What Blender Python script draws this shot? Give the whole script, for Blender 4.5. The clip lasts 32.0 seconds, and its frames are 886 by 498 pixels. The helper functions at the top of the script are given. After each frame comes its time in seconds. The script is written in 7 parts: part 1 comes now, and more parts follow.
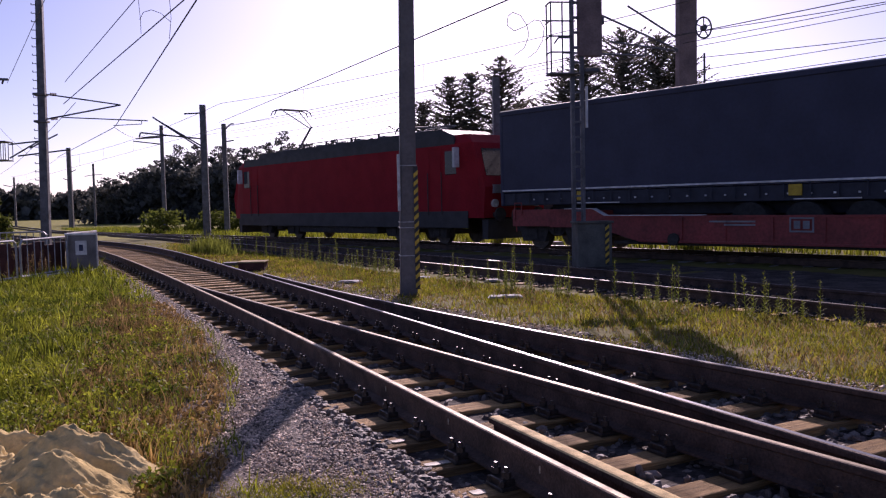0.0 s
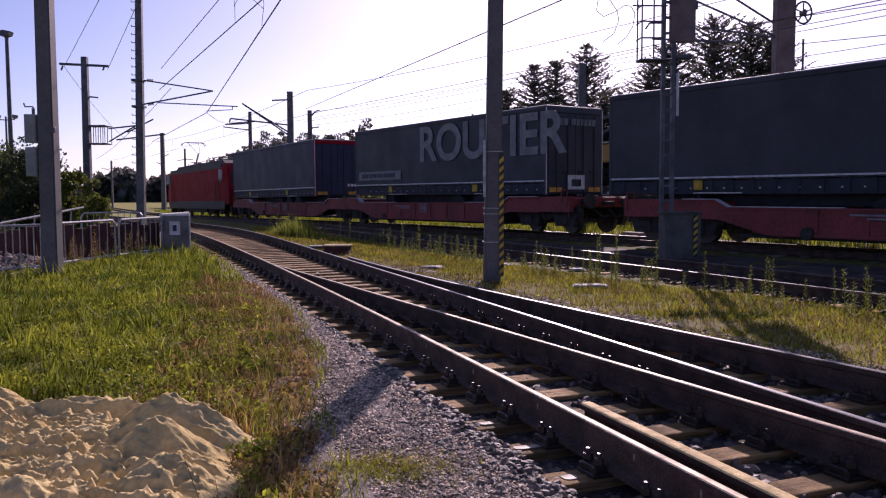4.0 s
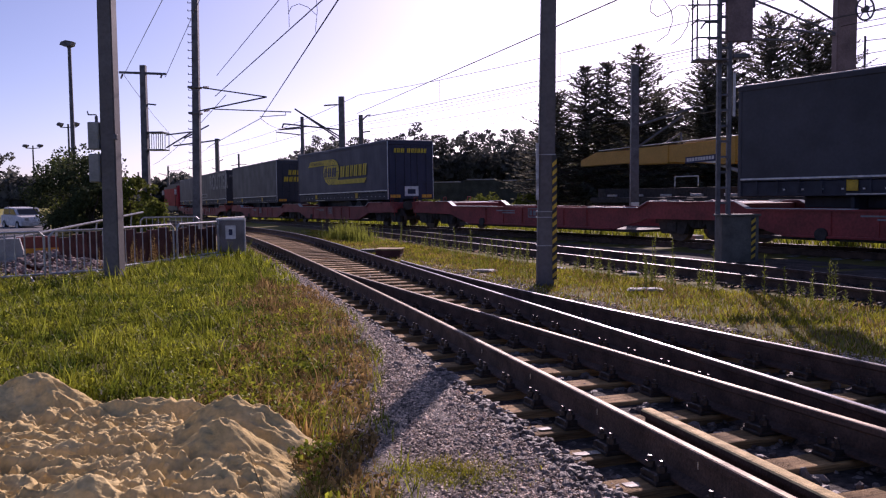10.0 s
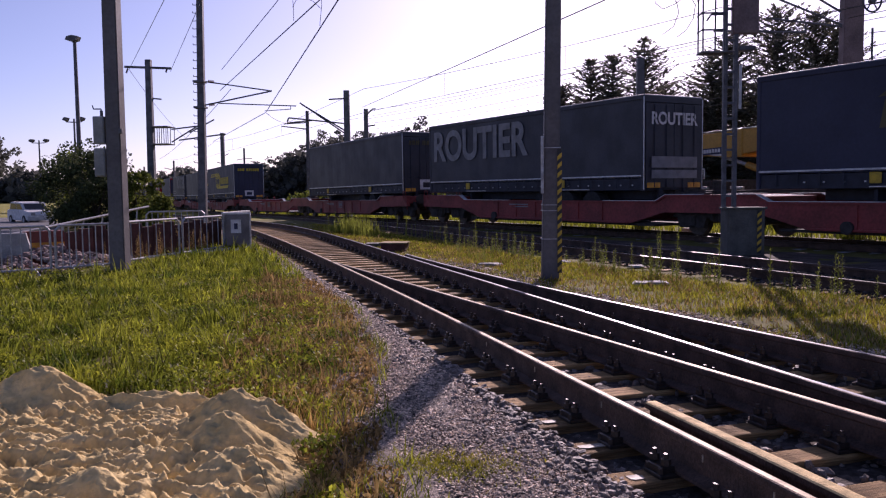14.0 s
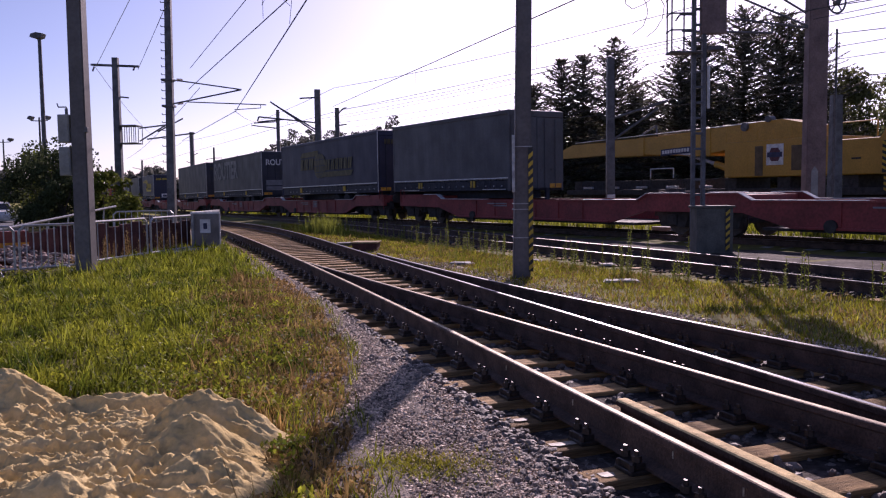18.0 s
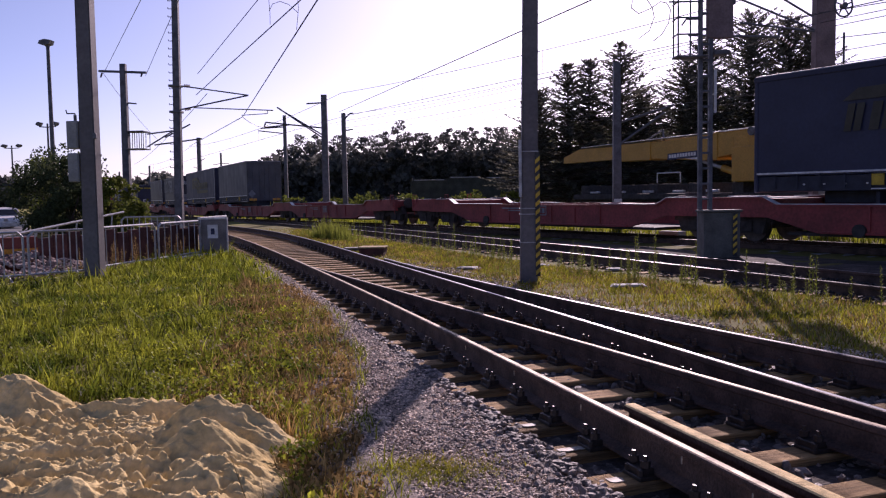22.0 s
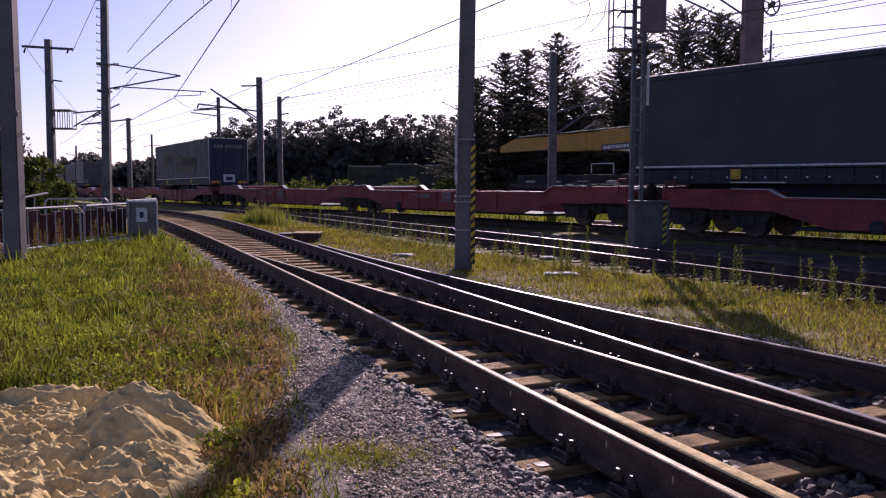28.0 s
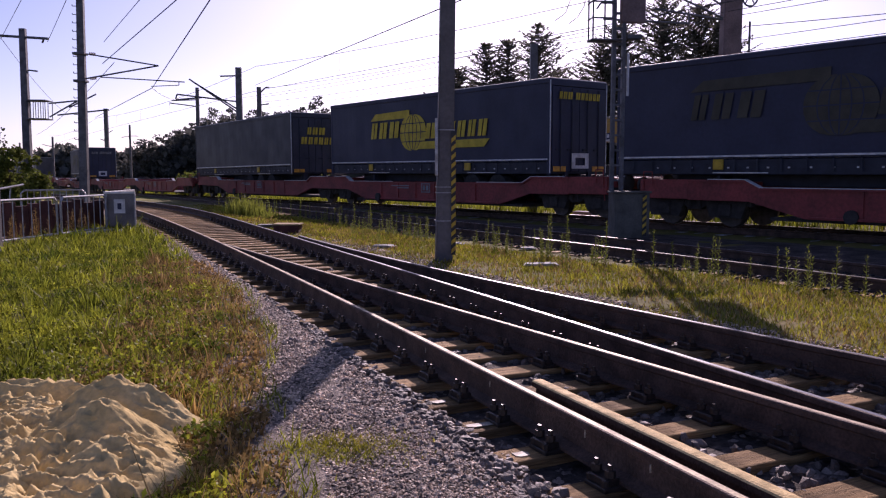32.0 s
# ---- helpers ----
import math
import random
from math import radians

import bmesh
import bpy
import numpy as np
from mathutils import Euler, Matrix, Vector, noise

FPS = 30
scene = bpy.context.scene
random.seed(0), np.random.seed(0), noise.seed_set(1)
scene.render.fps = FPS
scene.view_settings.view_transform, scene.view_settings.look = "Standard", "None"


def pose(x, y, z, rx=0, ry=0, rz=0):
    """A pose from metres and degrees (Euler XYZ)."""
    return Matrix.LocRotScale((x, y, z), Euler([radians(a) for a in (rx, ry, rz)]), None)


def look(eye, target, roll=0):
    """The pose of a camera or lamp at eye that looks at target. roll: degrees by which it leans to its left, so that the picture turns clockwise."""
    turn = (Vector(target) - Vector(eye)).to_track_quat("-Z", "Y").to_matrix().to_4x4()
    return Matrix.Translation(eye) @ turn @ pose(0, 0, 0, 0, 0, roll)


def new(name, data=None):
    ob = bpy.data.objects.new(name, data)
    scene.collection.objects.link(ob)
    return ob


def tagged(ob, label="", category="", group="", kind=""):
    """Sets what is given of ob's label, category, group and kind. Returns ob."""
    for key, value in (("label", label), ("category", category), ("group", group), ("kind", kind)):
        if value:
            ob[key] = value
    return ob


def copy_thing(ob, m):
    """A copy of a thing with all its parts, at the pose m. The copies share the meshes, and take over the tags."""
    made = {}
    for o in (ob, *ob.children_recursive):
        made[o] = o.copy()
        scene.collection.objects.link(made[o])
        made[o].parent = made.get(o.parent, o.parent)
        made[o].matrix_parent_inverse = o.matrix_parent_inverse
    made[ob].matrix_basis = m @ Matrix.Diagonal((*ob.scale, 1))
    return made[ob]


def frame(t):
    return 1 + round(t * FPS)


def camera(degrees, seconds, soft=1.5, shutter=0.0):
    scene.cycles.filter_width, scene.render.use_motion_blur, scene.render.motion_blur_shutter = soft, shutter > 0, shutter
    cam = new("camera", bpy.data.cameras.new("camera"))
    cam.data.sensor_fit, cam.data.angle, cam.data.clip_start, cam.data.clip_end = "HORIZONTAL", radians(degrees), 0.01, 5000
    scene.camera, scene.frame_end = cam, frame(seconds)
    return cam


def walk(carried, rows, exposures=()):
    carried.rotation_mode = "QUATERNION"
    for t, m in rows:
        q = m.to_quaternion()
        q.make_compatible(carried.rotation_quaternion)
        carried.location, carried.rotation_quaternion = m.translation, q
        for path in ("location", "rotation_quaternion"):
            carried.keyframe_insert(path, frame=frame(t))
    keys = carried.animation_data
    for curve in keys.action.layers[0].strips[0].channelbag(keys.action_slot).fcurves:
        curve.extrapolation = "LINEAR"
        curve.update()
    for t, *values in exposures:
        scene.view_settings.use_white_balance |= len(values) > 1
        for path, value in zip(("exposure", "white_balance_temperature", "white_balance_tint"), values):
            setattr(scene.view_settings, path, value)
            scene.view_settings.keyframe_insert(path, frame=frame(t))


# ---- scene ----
cam = camera(56.8, 32.0, soft=1.2)
PATH = [
    (0, 0.132, -0.056, 1.539, -7.542, -3.200, 1.251),
    (0.5, 0.104, -0.019, 1.522, -4.196, -3.014, 1.363),
    (1, 0.094, 0.002, 1.507, -3.348, -3.011, 1.428),
    (1.5, 0.090, -0.068, 1.503, -1.983, -3.356, 1.486),
    (2, 0.079, -0.033, 1.498, -2.297, -3.529, 0.700),
    (2.5, 0.054, -0.002, 1.494, -1.892, -3.608, 0.558),
    (4.5, 0.041, -0.022, 1.491, -2.073, -3.930, 0.181),
    (5, 0.041, -0.018, 1.495, -2.313, -3.659, 0.207),
    (5.5, 0.046, -0.008, 1.498, -2.398, -3.581, 0.212),
    (6, 0.045, -0.009, 1.493, -2.247, -3.245, 0.245),
    (6.5, 0.045, -0.015, 1.497, -2.302, -3.319, 0.268),
    (7, 0.050, -0.018, 1.501, -2.871, -3.308, 0.315),
    (7.5, 0.024, -0.006, 1.498, -2.962, -3.282, 0.279),
    (8, 0.002, 0.010, 1.495, -1.754, -3.425, 0.318),
    (8.5, -0.005, 0.018, 1.485, -0.686, -3.517, 0.343),
    (9, -0.015, -0.023, 1.499, 0.498, -3.509, 0.567),
    (9.5, -0.019, -0.026, 1.504, 1.051, -3.502, 0.637),
    (10, -0.013, -0.018, 1.500, 1.484, -3.653, 0.593),
    (10.5, -0.011, -0.002, 1.493, 1.752, -3.833, 0.626),
    (11, -0.010, -0.010, 1.495, 1.813, -3.961, 0.678),
    (11.5, -0.010, 0.007, 1.486, 1.803, -4.124, 0.654),
    (12, -0.012, -0.024, 1.502, 1.790, -4.277, 0.752),
    (12.5, -0.016, -0.007, 1.493, 1.815, -4.179, 0.711),
    (13, -0.016, -0.008, 1.494, 1.840, -4.086, 0.672),
    (13.5, -0.006, 0.003, 1.489, 1.860, -4.014, 0.686),
    (14, -0.003, -0.009, 1.493, 1.860, -4.073, 0.714),
    (14.5, 0.004, 0.009, 1.486, 1.684, -4.189, 0.721),
    (16.5, 0.006, 0.002, 1.491, 0.488, -3.763, 0.778),
    (17, 0.006, 0.002, 1.487, 0.115, -3.767, 0.762),
    (17.5, 0.007, -0.001, 1.489, -0.170, -3.947, 0.795),
    (18, 0.007, 0.023, 1.482, -0.096, -4.134, 0.794),
    (18.5, 0.004, 0.001, 1.488, -0.029, -4.305, 0.827),
    (19, 0.001, 0.004, 1.488, 0.003, -4.497, 0.788),
    (19.5, -0.000, 0.011, 1.486, 0.110, -4.514, 0.823),
    (20, -0.001, 0.011, 1.484, 0.206, -4.615, 0.881),
    (20.5, 0.002, 0.008, 1.488, 0.249, -4.252, 0.912),
    (21, 0.005, 0.013, 1.488, 0.313, -4.055, 0.894),
    (21.5, 0.002, -0.005, 1.496, 0.348, -3.969, 0.934),
    (22, -0.003, 0.007, 1.490, 0.345, -3.808, 0.948),
    (22.5, -0.003, 0.013, 1.481, 0.405, -4.021, 0.961),
    (23, -0.001, 0.014, 1.478, 0.257, -4.284, 0.417),
    (23.5, 0.017, 0.012, 1.476, -1.180, -4.608, 0.229),
    (24, 0.040, 0.005, 1.480, -3.623, -4.961, 0.124),
    (24.5, 0.043, -0.003, 1.489, -4.872, -5.195, 0.059),
    (26.5, 0.019, 0.021, 1.483, -4.335, -5.337, 0.161),
    (27, 0.013, 0.010, 1.484, -4.107, -5.123, -0.116),
    (27.5, 0.020, 0.013, 1.488, -4.044, -4.734, -0.066),
    (28, 0.023, 0.011, 1.483, -4.029, -4.728, -0.059),
    (28.5, 0.028, 0.016, 1.482, -3.979, -4.916, -0.025),
    (29, 0.032, 0.026, 1.479, -3.998, -5.084, -0.039),
    (29.5, 0.040, 0.015, 1.484, -4.344, -5.274, -0.047),
    (30, 0.042, 0.038, 1.478, -4.616, -5.450, -0.040),
    (30.5, 0.034, 0.030, 1.479, -4.597, -5.496, -0.033),
    (31, 0.029, 0.025, 1.479, -4.550, -5.553, -0.045),
    (31.5, 0.039, 0.017, 1.479, -4.672, -5.550, 0.066),
    (32, 0.040, 0.019, 1.483, -5.331, -5.365, 0.013),
]
walk(cam, [(t, pose(x, y, z, 90 + pitch, roll, yaw)) for t, x, y, z, yaw, pitch, roll in PATH], exposures=[(0.0, 0.02, 5830, 44), (32.0, 0.04, 5830, 44)])

# ---- light ----
SUN_AZ, SUN_EL = 12.4, 26.5          # degrees right of +y, above the horizon
world = bpy.data.worlds.new("sky")
scene.world = world
world.use_nodes = True
wn, wl = world.node_tree.nodes, world.node_tree.links
sky = wn.new("ShaderNodeTexSky")
sky.sky_type, sky.sun_disc = "NISHITA", False
sky.sun_elevation, sky.sun_rotation = radians(SUN_EL), radians(SUN_AZ)
sky.air_density, sky.dust_density, sky.ozone_density = 0.64, 0.85, 1.0
wn["Background"].inputs["Strength"].default_value = 0.096
wl.new(sky.outputs[0], wn["Background"].inputs[0])
sun = new("sun", bpy.data.lights.new("sun", "SUN"))
sun.data.energy, sun.data.angle, sun.data.color = 5.0, radians(0.45), (1.0, 0.88, 0.70)
a, e = radians(SUN_AZ), radians(SUN_EL)
sun.matrix_world = look((0, 0, 30), (-30 * math.sin(a) * math.cos(e), -30 * math.cos(a) * math.cos(e), 30 - 30 * math.sin(e)))


# ---- materials ----
def material(name, col, rough=0.7, metal=0.0, var=0.25, scale=6.0, bump=0.0, bscale=60.0, col2=None, coords="Object", spec=0.5, translucent=0.0, island=0.0, stretch=(1, 1, 1), objrand=0.0):
    """A surface with two scales of colour variation, fine relief and worn gloss."""
    m = bpy.data.materials.new(name)
    m.use_nodes = True
    n, l = m.node_tree.nodes, m.node_tree.links
    b = n["Principled BSDF"]
    tc = n.new("ShaderNodeTexCoord")
    mp = n.new("ShaderNodeMapping")
    mp.inputs["Scale"].default_value = stretch
    l.new(tc.outputs[coords], mp.inputs[0])
    n1 = n.new("ShaderNodeTexNoise")
    n1.inputs["Scale"].default_value, n1.inputs["Detail"].default_value = scale, 6
    n2 = n.new("ShaderNodeTexNoise")
    n2.inputs["Scale"].default_value, n2.inputs["Detail"].default_value = scale * 11, 4
    l.new(mp.outputs[0], n1.inputs[0])
    l.new(mp.outputs[0], n2.inputs[0])
    c2 = col2 or tuple(c * (1 - var) * 0.75 for c in col)
    mix = n.new("ShaderNodeMix")
    mix.data_type = "RGBA"
    ramp = n.new("ShaderNodeMapRange")
    ramp.inputs[1].default_value, ramp.inputs[2].default_value = 0.36, 0.66
    l.new(n1.outputs[0], ramp.inputs[0])
    l.new(ramp.outputs[0], mix.inputs[0])
    mix.inputs[6].default_value, mix.inputs[7].default_value = (*col, 1), (*c2, 1)
    hs = n.new("ShaderNodeHueSaturation")
    fine = n.new("ShaderNodeMapRange")
    fine.inputs[1].default_value, fine.inputs[2].default_value = 0.3, 0.7
    fine.inputs[3].default_value, fine.inputs[4].default_value = 1 - var, 1 + var
    l.new(n2.outputs[0], fine.inputs[0])
    val = fine.outputs[0]
    if island or objrand:
        g = n.new("ShaderNodeNewGeometry" if island else "ShaderNodeObjectInfo")
        r = n.new("ShaderNodeMapRange")
        k = island or objrand
        r.inputs[3].default_value, r.inputs[4].default_value = 1 - k, 1 + k
        l.new(g.outputs["Random Per Island" if island else "Random"], r.inputs[0])
        mm = n.new("ShaderNodeMath")
        mm.operation = "MULTIPLY"
        l.new(val, mm.inputs[0])
        l.new(r.outputs[0], mm.inputs[1])
        val = mm.outputs[0]
    l.new(val, hs.inputs["Value"])
    l.new(mix.outputs[2], hs.inputs["Color"])
    l.new(hs.outputs[0], b.inputs["Base Color"])
    b.inputs["Metallic"].default_value = metal
    b.inputs["Specular IOR Level"].default_value = spec
    rr = n.new("ShaderNodeMapRange")
    rr.inputs[3].default_value, rr.inputs[4].default_value = max(0.05, rough - 0.12), min(1, rough + 0.12)
    l.new(n1.outputs[0], rr.inputs[0])
    l.new(rr.outputs[0], b.inputs["Roughness"])
    if bump:
        n3 = n.new("ShaderNodeTexNoise")
        n3.inputs["Scale"].default_value, n3.inputs["Detail"].default_value = bscale, 5
        l.new(mp.outputs[0], n3.inputs[0])
        bp = n.new("ShaderNodeBump")
        bp.inputs["Strength"].default_value, bp.inputs["Distance"].default_value = min(1, bump), 0.02
        l.new(n3.outputs[0], bp.inputs["Height"])
        l.new(bp.outputs[0], b.inputs["Normal"])
    if translucent:
        tr = n.new("ShaderNodeBsdfTranslucent")
        ms = n.new("ShaderNodeMixShader")
        ms.inputs[0].default_value = translucent
        l.new(hs.outputs[0], tr.inputs[0])
        l.new(b.outputs[0], ms.inputs[1])
        l.new(tr.outputs[0], ms.inputs[2])
        l.new(ms.outputs[0], n["Material Output"].inputs[0])
    return m


M_SOIL = material("soil", (0.19, 0.155, 0.05), 0.95, scale=0.7, bump=0.6, bscale=14, col2=(0.12, 0.125, 0.03), spec=0.1)
M_MEADOW = material("meadow", (0.22, 0.22, 0.04), 0.95, scale=0.12, bump=0.6, bscale=3, col2=(0.30, 0.26, 0.07), spec=0.1)
M_GRAVEL = material("gravel", (0.30, 0.25, 0.205), 0.9, scale=1.2, var=0.5, bump=1.0, bscale=55, col2=(0.17, 0.145, 0.125), spec=0.15)
M_BALLAST = material("ballast_bed", (0.11, 0.092, 0.08), 0.9, scale=2, var=0.5, bump=1.0, bscale=30, spec=0.15)
M_STONE = material("ballast_stone", (0.25, 0.205, 0.168), 0.65, scale=9, var=0.35, island=0.6, spec=0.4, bump=0.4, bscale=60)
M_PEBBLE = material("pebble", (0.58, 0.45, 0.33), 0.7, scale=9, var=0.3, island=0.9, spec=0.35)
M_SLEEPER = material("sleeper_wood", (0.50, 0.31, 0.13), 0.8, scale=3, var=0.4, bump=0.6, bscale=40, col2=(0.20, 0.13, 0.065), stretch=(1, 8, 8), objrand=0.4, spec=0.15)
M_RUST = material("rusty_steel", (0.125, 0.077, 0.056), 0.75, scale=5, var=0.35, bump=0.3, bscale=90, metal=0.3)
M_RAILTOP = material("polished_rail_head", (0.38, 0.31, 0.22), 0.56, scale=4, var=0.3, metal=0.4, spec=0.12)
M_DULLTOP = material("brown_worn_rail_head", (0.62, 0.50, 0.30), 0.62, scale=6, var=0.3, metal=0.1, spec=0.25)
M_RAILBLUE = material("steel_blue_rail_head", (0.22, 0.22, 0.24), 0.36, scale=4, var=0.2, metal=0.9)
M_RAILSHINE = material("bright_rail_head", (0.55, 0.54, 0.54), 0.3, scale=4, var=0.15, metal=1.0)
# worn rust, its tan raised so the colour carries the grazing sun's glare
M_CHECKTOP = material("worn_check_rail", (0.85, 0.62, 0.27), 0.75, scale=14, var=0.25, metal=0.0, spec=0.15, bump=0.3, bscale=70)
M_IRON = material("dark_iron", (0.055, 0.044, 0.038), 0.42, scale=12, var=0.3, metal=0.3, spec=0.5)
M_CONC = material("concrete", (0.36, 0.35, 0.34), 0.85, scale=3, var=0.15, bump=0.25, bscale=40, col2=(0.27, 0.26, 0.26))
M_MAST = material("grey_painted_steel", (0.15, 0.138, 0.14), 0.65, scale=1.6, var=0.14, bump=0.08, bscale=50, col2=(0.115, 0.105, 0.108), spec=0.3)
M_DARKSTEEL = material("weathered_steel", (0.14, 0.14, 0.15), 0.6, scale=4, var=0.25, metal=0.3)
M_REDMAST = material("brown_red_mast", (0.22, 0.15, 0.14), 0.7, scale=2, var=0.2)
M_GALV = material("galvanised_steel", (0.46, 0.46, 0.47), 0.5, scale=8, var=0.18, metal=0.4)
M_WHITE = material("white_paint", (0.75, 0.74, 0.72), 0.5, scale=5, var=0.1)
M_YELLOW = material("yellow_paint", (0.62, 0.40, 0.02), 0.5, scale=5, var=0.15)
M_BLACK = material("black_paint", (0.02, 0.02, 0.022), 0.5, scale=5, var=0.2)
M_BOX = material("grey_cabinet", (0.34, 0.34, 0.33), 0.6, scale=3, var=0.12)
M_GREENBOX = material("concrete_grey_cabinet", (0.125, 0.12, 0.10), 0.75, scale=3, var=0.2, bump=0.2)
M_SAND = material("sand", (0.72, 0.56, 0.27), 0.95, scale=2.5, var=0.16, bump=0.5, bscale=40, col2=(0.58, 0.435, 0.19), spec=0.02)
M_WIRE = material("copper_wire", (0.09, 0.08, 0.075), 0.5, scale=4, metal=0.4)
# pale colour for the painted glints on the sleepers and the chalk strokes
M_PALEPATCH = material("pale_worn_wood", (0.52, 0.45, 0.34), 0.65, scale=14, var=0.3, spec=0.4)
M_TIMBER = material("pale_timber", (0.50, 0.38, 0.21), 0.85, scale=3, var=0.3, bump=0.3, bscale=30, spec=0.1)
M_INSUL = material("brown_insulator", (0.10, 0.05, 0.035), 0.3, scale=6)
M_WAGON = material("faded_red_wagon_paint", (0.30, 0.045, 0.04), 0.6, scale=1.3, var=0.25, col2=(0.19, 0.035, 0.03), bump=0.05, bscale=20)
M_BOGIE = material("grimy_bogie_steel", (0.052, 0.044, 0.04), 0.8, scale=6, var=0.3)
M_WHEEL = material("wheel_steel", (0.12, 0.10, 0.09), 0.5, scale=6, metal=0.6)
M_LOCO = material("traffic_red_paint", (0.31, 0.013, 0.02), 0.65, scale=1.5, var=0.1, col2=(0.25, 0.012, 0.018), spec=0.12)
M_LOCOGREY = material("dark_grey_loco_paint", (0.034, 0.032, 0.035), 0.6, scale=2, var=0.15)
M_GLASS = material("dark_window_glass", (0.02, 0.022, 0.025), 0.08, scale=2, var=0.05)
M_NAVY = material("navy_tarpaulin", (0.025, 0.029, 0.066), 0.55, scale=1.1, var=0.12, col2=(0.020, 0.023, 0.052), bump=0.12, bscale=3)
M_DARKBLUE = material("dark_slate_tarpaulin", (0.046, 0.048, 0.064), 0.55, scale=1.1, var=0.12, bump=0.12, bscale=3)
M_SILVER = material("silver_grey_tarpaulin", (0.10, 0.097, 0.108), 0.55, scale=1.1, var=0.1, bump=0.12, bscale=3)
M_ROOF = material("pale_trailer_roof", (0.3, 0.3, 0.31), 0.6, scale=1.1, var=0.15)
M_TRIM = material("aluminium_trim", (0.62, 0.63, 0.65), 0.4, scale=7, var=0.1, metal=0.6)
M_CHASSIS = material("dark_blue_chassis", (0.022, 0.026, 0.045), 0.6, scale=4, var=0.2)
M_LOGO = material("yellow_print", (0.66, 0.50, 0.03), 0.6, scale=3, var=0.08)
M_FADED = material("faded_olive_print", (0.115, 0.10, 0.04), 0.6, scale=3, var=0.12)
M_DULL = material("dull_olive_print", (0.062, 0.056, 0.036), 0.6, scale=3, var=0.12)
M_SHEET = material("pale_barrier_sheet", (0.21, 0.21, 0.22), 0.6, scale=3, var=0.15, translucent=0.35)
M_GREYPRINT = material("pale_grey_print", (0.26, 0.26, 0.27), 0.6, scale=3, var=0.1)
M_ORANGE = material("amber_marker", (0.85, 0.38, 0.03), 0.45, scale=5)
M_TYRE = material("tyre_rubber", (0.025, 0.025, 0.025), 0.85, scale=9)
M_CRANE = material("crane_yellow_paint", (0.50, 0.265, 0.03), 0.5, scale=1.2, var=0.15, col2=(0.42, 0.23, 0.025))
M_CRANEDARK = material("dark_brown_crane_paint", (0.13, 0.085, 0.04), 0.55, scale=3, var=0.2)
M_BLUE = material("dark_blue_print", (0.03, 0.035, 0.10), 0.5)
M_REDPRINT = material("dark_red_print", (0.12, 0.03, 0.045), 0.5)
M_LEAFGRASS = material("grass_blade", (0.36, 0.37, 0.03), 0.6, scale=1.2, var=0.3, col2=(0.08, 0.12, 0.012), translucent=0.36, island=0.8, spec=0.14)
M_VERGE = material("verge_grass_blade", (0.34, 0.31, 0.03), 0.7, scale=0.9, var=0.3, col2=(0.16, 0.185, 0.015), translucent=0.48, island=0.55, spec=0.1)
# darker stone colour for the middle track
M_DARKSTONE = material("oil_dark_stone", (0.075, 0.065, 0.06), 0.85, scale=9, var=0.3, island=0.5, spec=0.2)
M_DRYGRASS = material("dry_grass_blade", (0.42, 0.29, 0.11), 0.8, scale=0.8, var=0.35, col2=(0.26, 0.165, 0.06), translucent=0.28, island=0.7, spec=0.12)
M_WEED = material("weed_leaf", (0.28, 0.31, 0.05), 0.7, scale=2, var=0.25, translucent=0.5, island=0.3, spec=0.1)
M_BARK = material("bark", (0.10, 0.075, 0.055), 0.9, scale=6, var=0.3, bump=0.6, bscale=20)
# tree foliage: haze is put into these three colours, lightened and greyed
M_SPRUCE = material("spruce_needles", (0.19, 0.19, 0.14), 0.8, scale=0.5, var=0.3, translucent=0.7, island=0.45, spec=0.1)
M_FOLIAGE = material("deciduous_leaves", (0.15, 0.165, 0.07), 0.75, scale=0.4, var=0.3, translucent=0.65, island=0.4, spec=0.1)
M_PINE = material("far_pine_foliage", (0.165, 0.17, 0.15), 0.9, scale=0.08, var=0.3, translucent=0.45, island=0.4, spec=0.03)
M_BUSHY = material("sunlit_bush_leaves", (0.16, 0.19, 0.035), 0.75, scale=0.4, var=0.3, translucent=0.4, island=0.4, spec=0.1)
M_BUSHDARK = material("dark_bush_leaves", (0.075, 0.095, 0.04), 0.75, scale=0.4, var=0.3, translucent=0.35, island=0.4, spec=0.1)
M_BARRIER = material("dark_green_timber_wall", (0.055, 0.06, 0.045), 0.85, scale=1, var=0.3)
M_BRICKRED = material("red_plastic_barrier", (0.25, 0.06, 0.04), 0.6, scale=3)
M_LAMPGLOW = material("pale_lens", (0.8, 0.78, 0.7), 0.2, scale=3)
M_ROAD = material("asphalt", (0.11, 0.11, 0.115), 0.85, scale=1, var=0.2)


# ---- mesh helpers ----
def part(name, bm, mat, parent=None, label="", smooth=False):
    """Link a bmesh as one mesh object, under a thing or a part where one is given."""
    me = bpy.data.meshes.new(name)
    bm.to_mesh(me)
    bm.free()
    for m in (mat if isinstance(mat, (list, tuple)) else [mat]):
        me.materials.append(m)
    if smooth:
        me.polygons.foreach_set("use_smooth", [True] * len(me.polygons))
    ob = new(name, me)
    ob.parent = parent
    if label:
        ob["label"] = label
    return ob


def again(ob, m, parent=None):
    """Another object on the mesh of ob."""
    o = new(ob.name.split(".")[0], ob.data)
    o.parent = parent or ob.parent
    o.matrix_basis = m
    if "label" in ob:
        o["label"] = ob["label"]
    return o


def thing(name, m, label, category, group="", kind=""):
    ob = new(name)
    ob.empty_display_size = 0.2
    ob.matrix_basis = m
    return tagged(ob, label, category, group, kind)


